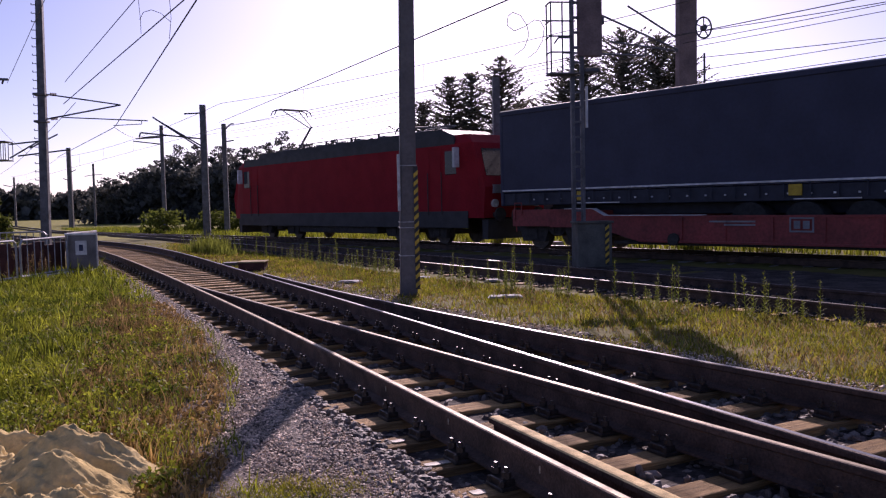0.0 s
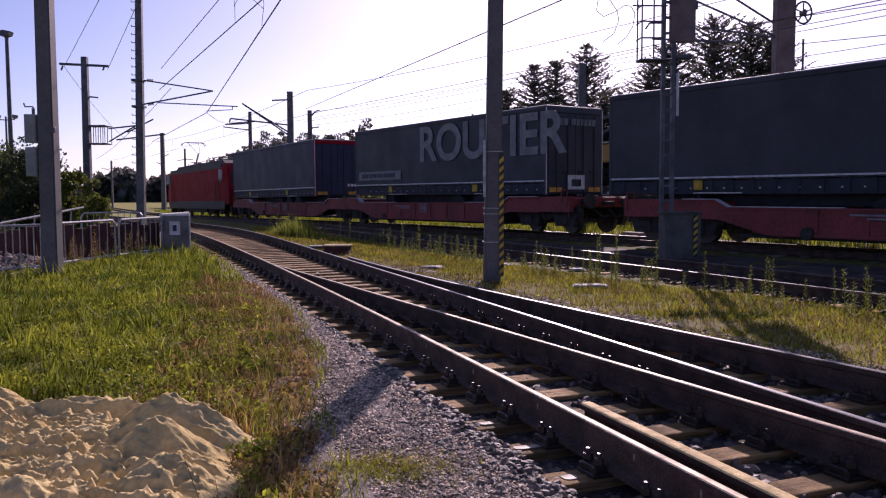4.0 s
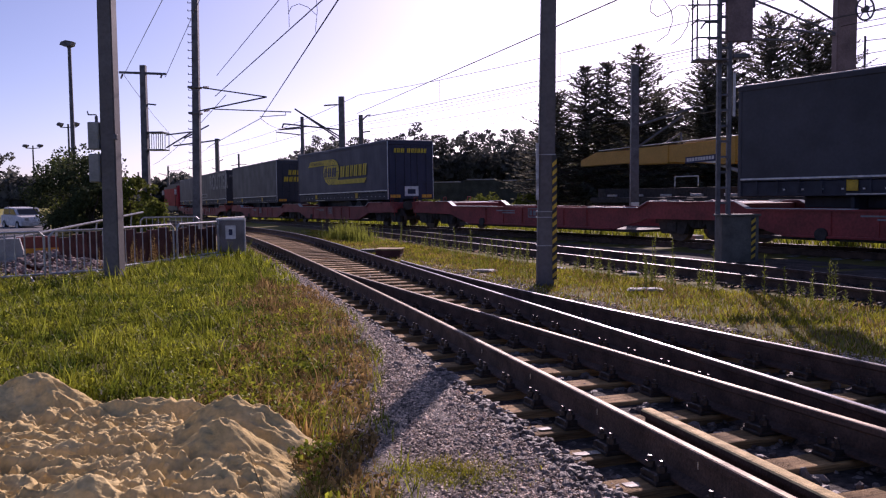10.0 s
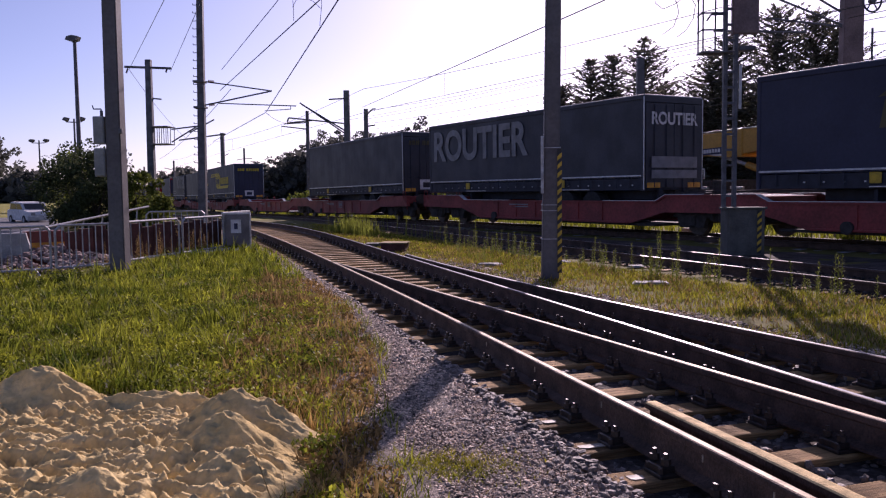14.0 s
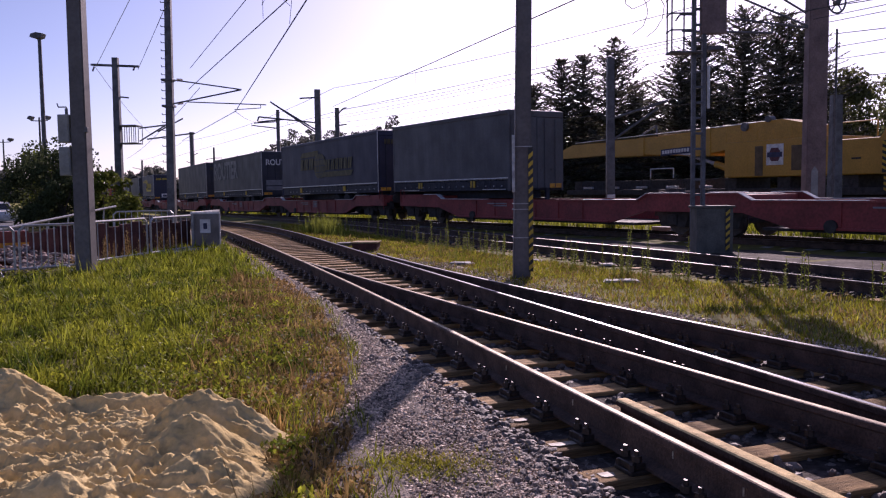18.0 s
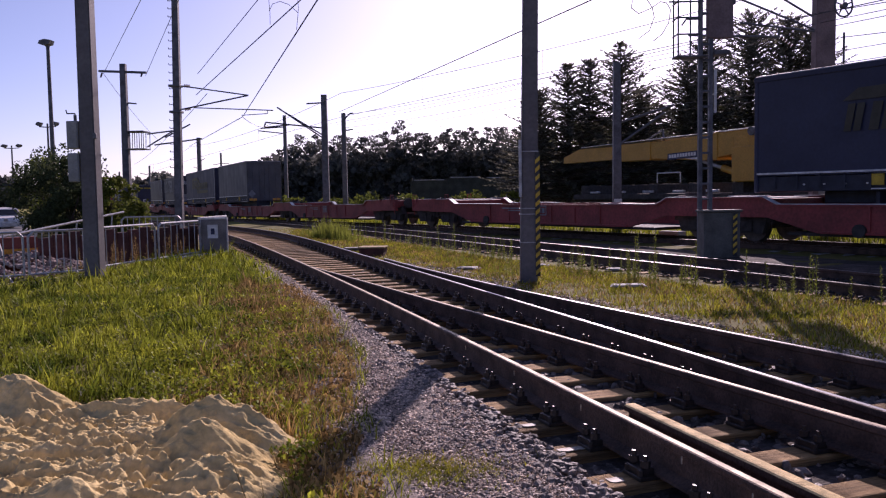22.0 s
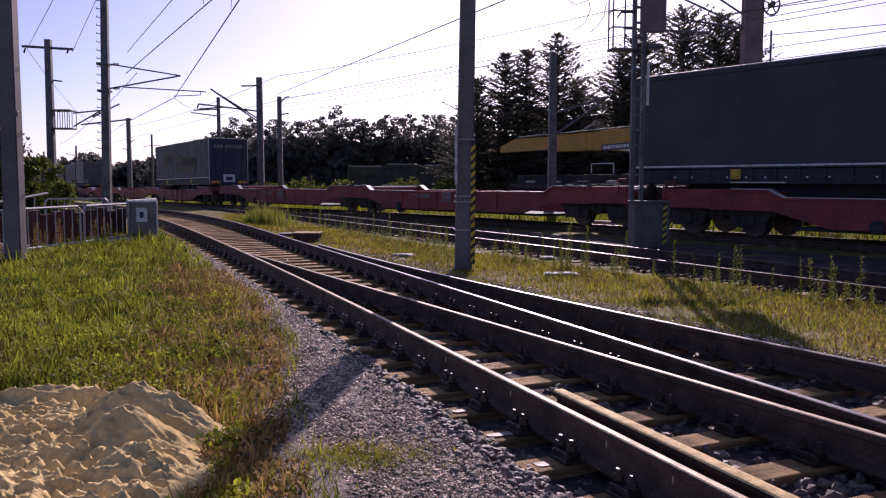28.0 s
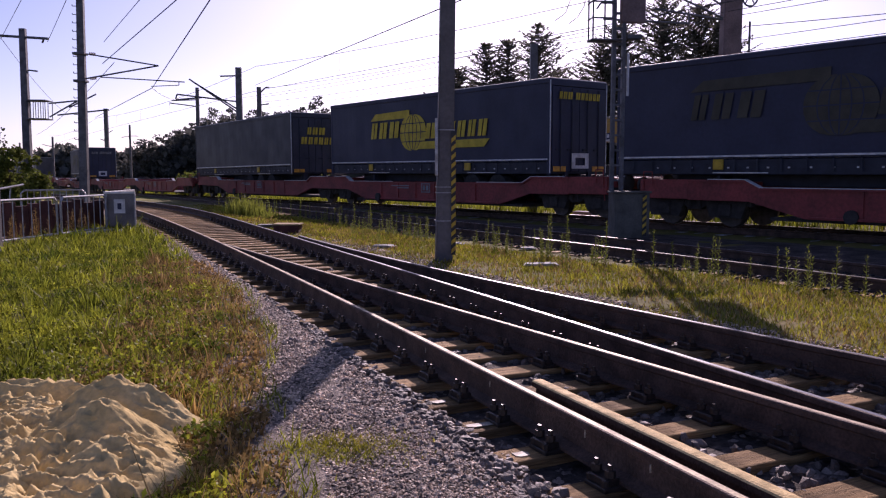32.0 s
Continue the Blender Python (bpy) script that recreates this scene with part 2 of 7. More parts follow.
def raw(name, verts, faces, mat, parent=None, smooth=False):
    """A mesh object from arrays of corners and faces."""
    me = bpy.data.meshes.new(name)
    me.from_pydata(np.asarray(verts).tolist(), [], np.asarray(faces).tolist() if not isinstance(faces, list) else faces)
    for m in (mat if isinstance(mat, (list, tuple)) else [mat]):
        me.materials.append(m)
    if smooth:
        me.polygons.foreach_set("use_smooth", [True] * len(me.polygons))
    ob = new(name, me)
    ob.parent = parent
    return ob


def box(bm, lo, hi, bevel=0.0, rot=None):
    """A box from corner to corner, its edges rounded by bevel."""
    c = [(p + q) / 2 for p, q in zip(lo, hi)]
    s = [abs(q - p) for p, q in zip(lo, hi)]
    m = Matrix.Translation(c) @ (rot or Matrix()) @ Matrix.Diagonal((*s, 1))
    r = bmesh.ops.create_cube(bm, size=1, matrix=m)
    if bevel:
        es = list({e for v in r["verts"] for e in v.link_edges})
        bmesh.ops.bevel(bm, geom=es, offset=bevel, segments=2, affect="EDGES", profile=0.5)
    return bm


def tube(bm, p, q, r0, r1=None, n=8):
    """A round bar from p to q."""
    p, q = Vector(p), Vector(q)
    d = q - p
    m = Matrix.Translation((p + q) / 2) @ d.to_track_quat("Z", "Y").to_matrix().to_4x4()
    bmesh.ops.create_cone(bm, cap_ends=True, segments=n, radius1=r0, radius2=r0 if r1 is None else r1, depth=d.length, matrix=m)
    return bm


def pipe(bm, pts, r, n=6):
    """A bent round bar through the points."""
    for p, q in zip(pts, pts[1:]):
        tube(bm, p, q, r, n=n)
    return bm


def plate(bm, outline, y0, y1):
    """A flat piece: an outline in x and z, with thickness along y."""
    va = [bm.verts.new((x, y0, z)) for x, z in outline]
    vb = [bm.verts.new((x, y1, z)) for x, z in outline]
    n = len(outline)
    bm.faces.new(va)
    bm.faces.new(vb[::-1])
    for i in range(n):
        bm.faces.new((va[(i + 1) % n], va[i], vb[i], vb[(i + 1) % n]))
    bmesh.ops.recalc_face_normals(bm, faces=bm.faces[:])
    return bm


def sweep(path, profile, tops=()):
    """Corners, faces and material numbers of a closed profile (across, up) drawn along a path on the ground."""
    path = np.array(path, float)
    d = np.gradient(path[:, :2], axis=0)
    d /= np.linalg.norm(d, axis=1)[:, None]
    nrm = np.stack([d[:, 1], -d[:, 0]], 1)
    k = len(profile)
    v = []
    for p, n in zip(path, nrm):
        v += [(p[0] + n[0] * u, p[1] + n[1] * u, p[2] + w) for u, w in profile]
    f, mi = [], []
    for i in range(len(path) - 1):
        for j in range(k):
            f.append((i * k + j, (i + 1) * k + j, (i + 1) * k + (j + 1) % k, i * k + (j + 1) % k))
            mi.append(1 if j in tops else 0)
    f += [tuple(range(k)), tuple(range((len(path) - 1) * k, len(path) * k))[::-1]]
    mi += [0, 0]
    return v, f, mi


# ---- plan: the lines of the tracks and the lie of the land ----
C40, S40 = math.cos(radians(40)), math.sin(radians(40))


def along(x, y):
    return -x * S40 + y * C40


def land(x, y):
    """Height of the ground: level round the turnout, falling gently along the line."""
    u = along(x, y)
    fall = np.clip(u - 26, 0, 64)
    return -0.0095 * (fall - 4 * (1 - np.exp(-fall / 4)))


def rail_1(y):
    if y > 23:
        d = min(y, 45) - 23
        return -5.37 - 0.374 * d - 0.0028 * d * d - 0.50 * max(0, y - 45)
    return 2.535 - 0.3134 * y - 0.00132 * y * y


def rail_2(y):
    return 4.404 - 0.4483 * y - 0.00034 * y * y


def rail_3(y):
    if y > 23:
        d = min(y, 45) - 23
        return -3.486 - 0.335 * d - 0.0045 * d * d - 0.53 * max(0, y - 45)
    return 4.167 - 0.3309 * y - 0.00008 * y * y


def rail_4(y):
    return 6.65 - 0.59125 * y + 0.00734 * y * y if y > 5 else 6.65 - 2.956 + 0.1835 - 0.518 * (y - 5)


U_TAB = np.linspace(0, 90, 181)
S_TAB = np.concatenate([[0], np.cumsum(np.sqrt(1 + (0.001682 * (U_TAB[1:] - 0.25) + 0.10833) ** 2) * 0.5)])


def train_xy(s):
    """The point of the train's centre line s metres along, and the heading as an angle from +x."""
    u = float(np.interp(s, S_TAB, U_TAB)) if 0 < s < S_TAB[-1] else (s / 1.0058 if s <= 0 else 90 + (s - S_TAB[-1]) / 1.033)
    uu = min(max(u, 0.0), 90.0)
    v = 0.000841 * uu * uu + 0.10833 * uu + 19.044
    slope = 0.001682 * uu + 0.10833
    v += slope * (u - uu)
    nx, ny = -slope, 1.0
    nn = math.hypot(nx, ny)
    u2, v2 = u + 0.7525 * nx / nn, v + 0.7525 * ny / nn
    x, y = -u2 * S40 + v2 * C40, u2 * C40 + v2 * S40
    dx, dy = -S40 + slope * C40, C40 + slope * S40
    return x, y, math.atan2(dy, dx)


def train_z(s):
    x, y, h = train_xy(s)
    return 0.07 + land(x, y)


# ---- ground ----
def axis(stops):
    out = []
    for a0, b0, n in stops:
        out += list(np.linspace(a0, b0, n, endpoint=False))
    return np.array(out + [stops[-1][1]])


def build_ground():
    xs = axis([(-2500, -200, 12), (-200, -40, 16), (-40, -12, 28), (-12, 16, 70), (16, 60, 30), (60, 200, 14), (200, 2500, 12)])
    ys = axis([(-600, -20, 10), (-20, 2, 14), (2, 30, 80), (30, 90, 50), (90, 250, 20), (250, 3500, 14)])
    X, Y = np.meshgrid(xs, ys)
    Z = land(X, Y) - 0.10
    rng = np.random.default_rng(3)
    Z += rng.normal(0, 0.012, Z.shape) * (np.abs(X) < 40)
    # the lawn lies a little above the track bed
    lawn = np.clip((-0.9 - (X + 0.18 * np.clip(Y - 6, 0, 40))) / 1.0, 0, 1) * np.clip((Y + 5) / 5, 0, 1) * np.clip((70 - Y) / 20, 0, 1)
    Z += 0.06 * lawn
    # the formation under the turnout is dug out for its ballast
    near = (ys > -13) & (ys < 50)
    x_in = np.array([[rail_1(k) - 0.55, (rail_4(k) if k < 17.5 else rail_3(k)) + 0.5] for k in ys])
    inside = (X > x_in[:, :1]) & (X < x_in[:, 1:]) & near[:, None]
    Z -= 0.09 * inside
    v = np.stack([X.ravel(), Y.ravel(), Z.ravel()], 1)
    w = len(xs)
    f = [(j * w + i, j * w + i + 1, (j + 1) * w + i + 1, (j + 1) * w + i) for j in range(len(ys) - 1) for i in range(w - 1)]
    ob = raw("ground", v, f, [M_SOIL, M_MEADOW], smooth=True)
    far = [1 if (along(v[q[0]][0], v[q[0]][1]) > 48 or v[q[0]][0] * C40 + v[q[0]][1] * S40 > 27) else 0 for q in f]
    ob.data.polygons.foreach_set("material_index", far)
    tagged(ob, "uneven soil ground with grass spreading to the horizon", "ground", kind="structure")


def strip(name, left, right, mat, z, label, y0, y1, n=80, kind="structure", seed=1, rough=0.01):
    """A bed along the line between two edges given as functions of y."""
    rng = np.random.default_rng(seed)
    v, f, k = [], [], 7
    for y in np.linspace(y0, y1, n):
        a0, b0 = left(y), right(y)
        for i in range(k):
            x = a0 + (b0 - a0) * i / (k - 1)
            edge = i in (0, k - 1)
            v.append((x + (rng.normal(0, 0.05) if edge else 0), y, float(land(x, y)) + (z if not edge else -0.13) + rng.normal(0, rough)))
    for j in range(n - 1):
        for i in range(k - 1):
            f.append((j * k + i, j * k + i + 1, (j + 1) * k + i + 1, (j + 1) * k + i))
    ob = raw(name, v, f, mat, smooth=True)
    return tagged(ob, label, "ground", kind=kind)


build_ground()


def mid_b(y):
    return 6.09 - 0.44 * (y - 11.33)


def turnout_right(y):
    return max(rail_3(y), rail_4(y) if y < 19 else -99) + 0.75


def grass_edge(y):
    return rail_1(y) - float(np.interp(y, [2, 3.0, 3.88, 4.96, 6.07, 7.76, 10.9, 23], [2.1, 1.9, 1.75, 1.62, 1.48, 1.07, 0.76, 0.7]))


strip("gravel_path", lambda y: grass_edge(y) - 0.35, lambda y: rail_1(y) - 0.45, M_GRAVEL, -0.045, "fine grey gravel walkway beside the track", -12, 46)
strip("ballast", lambda y: rail_1(y) - 0.75, turnout_right, M_BALLAST, -0.115, "dark stone ballast under the turnout", -12, 60)


def centre_strip(name, left, right, s0, s1, mat, z, label):
    """A bed that follows the train's centre line."""
    v, f = [], []
    ss = np.linspace(s0, s1, 60)
    for s in ss:
        x, y, h = train_xy(s)
        n = (-math.sin(h), math.cos(h))
        for o, dz in ((left, -0.28), (left * 0.75, z), (0, z), (right * 0.75, z), (right, -0.28)):
            X, Y = x + n[0] * o, y + n[1] * o
            v.append((X, Y, float(land(X, Y)) + dz))
    for j in range(len(ss) - 1):
        for i in range(4):
            f.append((j * 5 + i, j * 5 + i + 1, (j + 1) * 5 + i + 1, (j + 1) * 5 + i))
    return tagged(raw(name, v, f, mat, smooth=True), label, "ground", kind="structure")


centre_strip("ballast_main", 4.8, -2.6, -60, 190, M_BALLAST, -0.13, "dark stone ballast under the main line")
strip("ballast_middle", lambda y: mid_b(y) - 0.7, lambda y: mid_b(y) + max(2.35, float(np.interp(y, [-6, 8, 21, 30, 42], [9.0, 8.5, 5.9, 4.3, 2.4]))), M_BALLAST, -0.075, "dark stone ballast under the middle track", -12, 50)

# ---- tracks ----
RAIL = [(-0.075, -0.20), (0.075, -0.20), (0.072, -0.185), (0.012, -0.160), (0.011, -0.055), (0.032, -0.042), (0.033, -0.012), (0.027, -0.0045), (0.017, -0.001), (-0.017, -0.001), (-0.027, -0.0045), (-0.033, -0.012), (-0.032, -0.042), (-0.011, -0.055), (-0.012, -0.160), (-0.072, -0.185)]


def rail(parent, fx, y0, y1, label="", top=M_RAILTOP, z=0.17, profile=RAIL, n=70, side=M_RUST, name="rail", tops=(8,)):
    ys = y0 + (y1 - y0) * np.linspace(0, 1, n) ** 1.5
    pts = [(fx(y), y, float(land(fx(y), y)) + z) for y in ys]
    v, f, mi = sweep(pts, profile, tops=tops)
    ob = raw(name, v, f, [side, top], parent)
    ob.data.polygons.foreach_set("material_index", mi)
    if label:
        ob["label"] = label
    return ob


turnout = thing("railway_turnout", Matrix(), "rusty railway turnout with polished rail heads on brown wooden sleepers", "railway track")
rail(turnout, rail_1, -8, 100, top=M_DULLTOP)
rail(turnout, rail_2, -8, 15.6, top=M_RAILTOP)
rail(turnout, rail_3, -8, 100, top=M_RAILBLUE)
rail(turnout, rail_4, -8, 17.2, top=M_RAILBLUE)
rail(turnout, lambda y: rail_1(y) + 0.20, 0.6, 5.06, "worn check rail, its rusty rough top coloured bright for sun glare", M_CHECKTOP, name="check_rail", profile=[(p * (1.3 if q > -0.05 else 0.9), q) for p, q in RAIL], n=30, tops=(6, 7, 8, 9, 10))


def sleeper_line():
    """Sleepers square to the bisector of the turnout, with two fastenings on each rail."""
    rng = random.Random(5)
    bm = box(bmesh.new(), (-0.5, -0.108, -0.15), (0.5, 0.108, 0.0), 0.012)
    first = part("sleeper", bm, M_SLEEPER, turnout)
    bm = bmesh.new()
    box(bm, (-0.175, -0.085, 0), (0.175, 0.085, 0.026), 0.006)
    fast_plate = part("base_plate", bm, M_IRON, turnout)
    bm = bmesh.new()
    for sy in (-0.055, 0.055):
        tube(bm, (0.122, sy, 0.0), (0.122, sy, 0.132), 0.013, n=6)
        tube(bm, (0.122, sy, 0.070), (0.122, sy, 0.104), 0.027, n=6)
        tube(bm, (0.156, sy * 1.1, 0.025), (0.156, sy * 1.1, 0.058), 0.019, n=6)
    box(bm, (0.075, -0.07, 0.025), (0.162, 0.07, 0.064), 0.006)
    fast = part("rail_clip", bm, M_IRON, turnout, "dark iron rail clip with screws")
    cv = np.array([v.co for v in fast.data.vertices])
    cf = [list(p.vertices) for p in fast.data.polygons]
    rest_v, rest_f = [], []
    y, i = 1.2 - 13 * 0.535, 0
    used = False
    while y < 60:
        slope = -0.37 if y < 16 else (-0.36 if y < 23 else -0.45)
        ang = math.atan(slope) * -1          # the sleeper lies square to this heading
        c, s = math.cos(ang), math.sin(ang)
        x1 = rail_1(y)
        # right end: past the outermost rail, met along the sleeper's own direction
        fr = rail_4 if y < 17.5 else rail_3

        def meet(fx):
            d = 0.0
            for _ in range(12):
                d = (fx(y + s * d) - x1) / c
            return d
        dr = meet(fr)
        lo, hi = -0.39 - rng.uniform(0, 0.07), dr + 0.45 + rng.uniform(0, 0.1)
        mid = (lo + hi) / 2
        z = float(land(x1, y)) - 0.056 + rng.uniform(-0.008, 0.0)
        m = Matrix.Translation((x1 + c * mid, y + s * mid, z)) @ Matrix.Rotation(ang + rng.uniform(-0.012, 0.012), 4, "Z") @ Matrix.Diagonal((hi - lo, rng.uniform(0.94, 1.06), 1, 1))
        if not used:
            first.matrix_basis = m
        else:
            again(first, m)
        rails = [rail_1] + ([rail_2] if y < 14.6 else []) + [rail_3] + ([rail_4] if y < 16.5 else [])
        if y < 26:
            for fx in rails:
                d = 0.0 if fx is rail_1 else meet(fx)
                mm = Matrix.Translation((x1 + c * d, y + s * d, z + 0.001)) @ Matrix.Rotation(ang, 4, "Z")
                back = mm @ Matrix.Rotation(math.pi, 4, "Z")
                if not used and fx is rail_1:
                    fast_plate.matrix_basis, fast.matrix_basis = mm, mm
                    again(fast, back)
                    continue
                again(fast_plate, mm)
                if y < 11:
                    again(fast, mm)
                    again(fast, back)
                else:
                    for q in (mm, back):
                        k = len(rest_v)
                        rest_v.extend([tuple(q @ Vector(p)) for p in cv])
                        rest_f.extend([[i0 + k for i0 in f0] for f0 in cf])
        used = True
        y += 0.535 if y < 30 else 0.6
        i += 1
    tagged(raw("rail_clip", rest_v, rest_f, M_IRON, turnout), "dark iron rail clips along the far rails", kind="stuff")


sleeper_line()


def track_marks():
    """Pale patches painted as sun glints on three sleeper ends and chalk strokes on the web of the outer rail."""
    for k, d, lx, ly in ((6, -0.27, 0.045, 0.035), (7, -0.24, 0.10, 0.03), (8, -0.28, 0.05, 0.03)):
        y = 1.2 + 0.535 * k
        ang = math.atan(0.37)
        z = float(land(0, y)) - 0.055
        bm = plate(bmesh.new(), [(-lx, -ly), (lx * 0.6, -ly), (lx, -ly * 0.3), (lx * 0.7, ly), (-lx * 0.5, ly), (-lx, ly * 0.4)], 0.0, 0.004)
        ob = part("worn_patch", bm, M_PALEPATCH, turnout, "pale patch painted as a glint on a sleeper end")
        ob.matrix_basis = Matrix.Translation((rail_1(y) + math.cos(ang) * d, y + math.sin(ang) * d, z)) @ Matrix.Rotation(ang, 4, "Z") @ Matrix.Rotation(math.pi / 2, 4, "X")
    for y in (3.65, 4.18, 5.25, 6.31, 7.38):
        bm = box(bmesh.new(), (-0.004, -0.003, 0.075), (0.004, 0.003, 0.115))
        ob = part("chalk_mark", bm, M_PALEPATCH, turnout, "pale chalk stroke on the rail web")
        ob.matrix_basis = Matrix.Translation((rail_1(y) - 0.0145, y, 0)) @ Matrix.Rotation(math.atan(0.325), 4, "Z")


track_marks()

middle = thing("middle_track", Matrix(), "rusty straight railway track with bright rail heads", "railway track")
rail(middle, mid_b, -12, 62, z=0.10, top=M_RAILSHINE)
rail(middle, lambda y: mid_b(y) + 1.64, -12, 62, z=0.10, top=M_RAILSHINE)
mainline = thing("main_track", Matrix(), "main line railway track under the passing train", "railway track")
for off in (-0.7525, 0.7525):
    pts = []
    for s in np.linspace(-70, 200, 110):
        x, y, h = train_xy(s)
        pts.append((x + math.sin(h) * off, y - math.cos(h) * off, train_z(s)))
    v, f, mi = sweep(pts, RAIL, tops=(8,))
    ob = raw("rail", v, f, [M_RUST, M_RAILSHINE], mainline)
    ob.data.polygons.foreach_set("material_index", mi)


def plain_sleepers():
    proto = part("sleeper", box(bmesh.new(), (-1.25, -0.12, -0.15), (1.25, 0.12, 0.0), 0.012), M_SLEEPER, middle)
    a = math.atan(0.44)
    for i in range(88):
        y = -6 + i * 0.6
        x = mid_b(y) + 0.82
        m = Matrix.Translation((x, y, float(land(x, y)) - 0.07)) @ Matrix.Rotation(a, 4, "Z")
        if i:
            again(proto, m)
        else:
            proto.matrix_basis = m
    proto = part("sleeper", box(bmesh.new(), (-1.25, -0.12, -0.15), (1.25, 0.12, 0.0), 0.012), M_CONC, mainline, "grey concrete sleeper")
    for i in range(126):
        s = -14 + i * 0.62
        x, y, h = train_xy(s)
        m = Matrix.Translation((x, y, train_z(s) - 0.172)) @ Matrix.Rotation(h - math.pi / 2, 4, "Z")
        if i:
            again(proto, m)
        else:
            proto.matrix_basis = m


plain_sleepers()


# ---- masts, signal, wires ----
def square_post(bm, bot, top, w0, w1, d0=None, d1=None):
    """A tapered rectangular post between two points."""
    d0, d1 = d0 or w0, d1 or w1
    a0 = [bm.verts.new((bot[0] + sx * w0 / 2, bot[1] + sy * d0 / 2, bot[2])) for sx, sy in ((-1, -1), (1, -1), (1, 1), (-1, 1))]
    b0 = [bm.verts.new((top[0] + sx * w1 / 2, top[1] + sy * d1 / 2, top[2])) for sx, sy in ((-1, -1), (1, -1), (1, 1), (-1, 1))]
    fs = [bm.faces.new(a0[::-1]), bm.faces.new(b0)]
    for i in range(4):
        fs.append(bm.faces.new((a0[i], a0[(i + 1) % 4], b0[(i + 1) % 4], b0[i])))
    es = [e for e in bm.edges if abs(e.verts[0].co.z - e.verts[1].co.z) > 0.5 and e.verts[0] in a0 + b0 and e.verts[1] in a0 + b0]
    bmesh.ops.bevel(bm, geom=es, offset=min(0.02, w1 * 0.1), segments=2, affect="EDGES")
    return bm


def striped_mast():
    m = thing("catenary_mast", Matrix.Translation((1.41, 14.6, 0)), "grey catenary mast with a yellow and black warning strip", "catenary mast")
    part("post", square_post(bmesh.new(), (0, 0, -0.3), (0.14, 0, 9.2), 0.30, 0.22), M_MAST, m)
    bm = box(bmesh.new(), (-0.34, -0.34, -0.4), (0.34, 0.34, -0.11), 0.03)
    part("footing", bm, M_CONC, m)
    for z in (0.62, 1.12, 1.22, 2.22):
        bm = box(bmesh.new(), (-0.155 + z * 0.012, -0.158, z - 0.008), (0.165 + z * 0.010, 0.158, z + 0.008))
        part("clamp_band", bm, M_GALV, m)
    bm = box(bmesh.new(), (-0.165, -0.20, 1.42), (-0.115, -0.15, 2.42), 0.008)
    part("cable_duct", bm, M_GALV, m, "pale cable duct")
    g = part("guard_strip", box(bmesh.new(), (0.12, -0.175, 0.02), (0.20, -0.155, 2.2), 0.003), M_BLACK, m, "yellow and black striped guard strip")
    z = 0.04
    while z < 2.08:
        bm = bmesh.new()
        plate(bm, [(0.121, z), (0.199, z + 0.07), (0.199, z + 0.145), (0.121, z + 0.075)], -0.181, -0.176)
        part("stripe", bm, M_YELLOW, g)
        z += 0.15


striped_mast()


def box_mast():
    m = thing("catenary_mast", Matrix.Translation((-6.77, 15.57, 0)), "grey steel mast carrying two cabinets beside the lawn", "catenary mast")
    part("post", square_post(bmesh.new(), (0, 0, -0.3), (0.04, 0, 9.0), 0.30, 0.25), M_MAST, m)
    for z0, z1 in ((2.46, 2.98), (1.84, 2.38)):
        bm = box(bmesh.new(), (-0.36, -0.16, z0), (-0.15, 0.10, z1), 0.015)
        c = part("cabinet", bm, M_BOX, m, "small grey equipment cabinet")
        bm = box(bmesh.new(), (-0.345, -0.172, z0 + 0.02), (-0.165, -0.16, z1 - 0.02), 0.004)
        part("cabinet_door", bm, M_BOX, c)
    bm = pipe(bmesh.new(), [(-0.25, 0, 2.98), (-0.25, 0, 3.13), (-0.40, 0, 3.13), (-0.42, 0, 3.2)], 0.012)
    tube(bm, (-0.25, 0, 2.98), (-0.25, 0, 3.1), 0.03)
    part("conduit", bm, M_DARKSTEEL, m)
    bm = box(bmesh.new(), (0.13, -0.17, 2.64), (0.20, -0.1, 2.74), 0.01)
    part("bracket", bm, M_DARKSTEEL, m)


box_mast()


def cantilever(m, x, z0, z1, reach, drop, d=1):
    """A tubular bracket with insulators: top tie, strut, steady arm."""
    bm = bmesh.new()
    pipe(bm, [(x, 0, z1), (x + d * reach * 0.74, 0, z0 + (z1 - z0) * 0.55)], 0.03)
    pipe(bm, [(x, 0, z0), (x + d * reach * 0.74, 0, z0 + (z1 - z0) * 0.55)], 0.035)
    pipe(bm, [(x + d * 0.7, 0, z0 + 0.08), (x + d * reach, 0, z0 - 0.1)], 0.025)
    pipe(bm, [(x + d * reach * 0.94, 0, z0 - 0.1), (x + d * reach * 0.94, 0, z0 - 0.24), (x + d * reach * 0.66, 0, z0 - 0.30)], 0.018)
    part("cantilever", bm, M_DARKSTEEL, m)
    for z, dz in ((z1, -0.06), (z0, 0.08)):
        for k in range(2):
            bm = bmesh.new()
            for j in range(4):
                xx = x + d * (0.25 + 0.07 * j)
                tube(bm, (xx, 0, z + dz * (0.25 + 0.1 * j)), (xx + d * 0.03, 0, z + dz * (0.25 + 0.1 * j)), 0.075, n=10)
            if k == 0:
                part("insulator", bm, M_INSUL, m)
            else:
                bm.free()


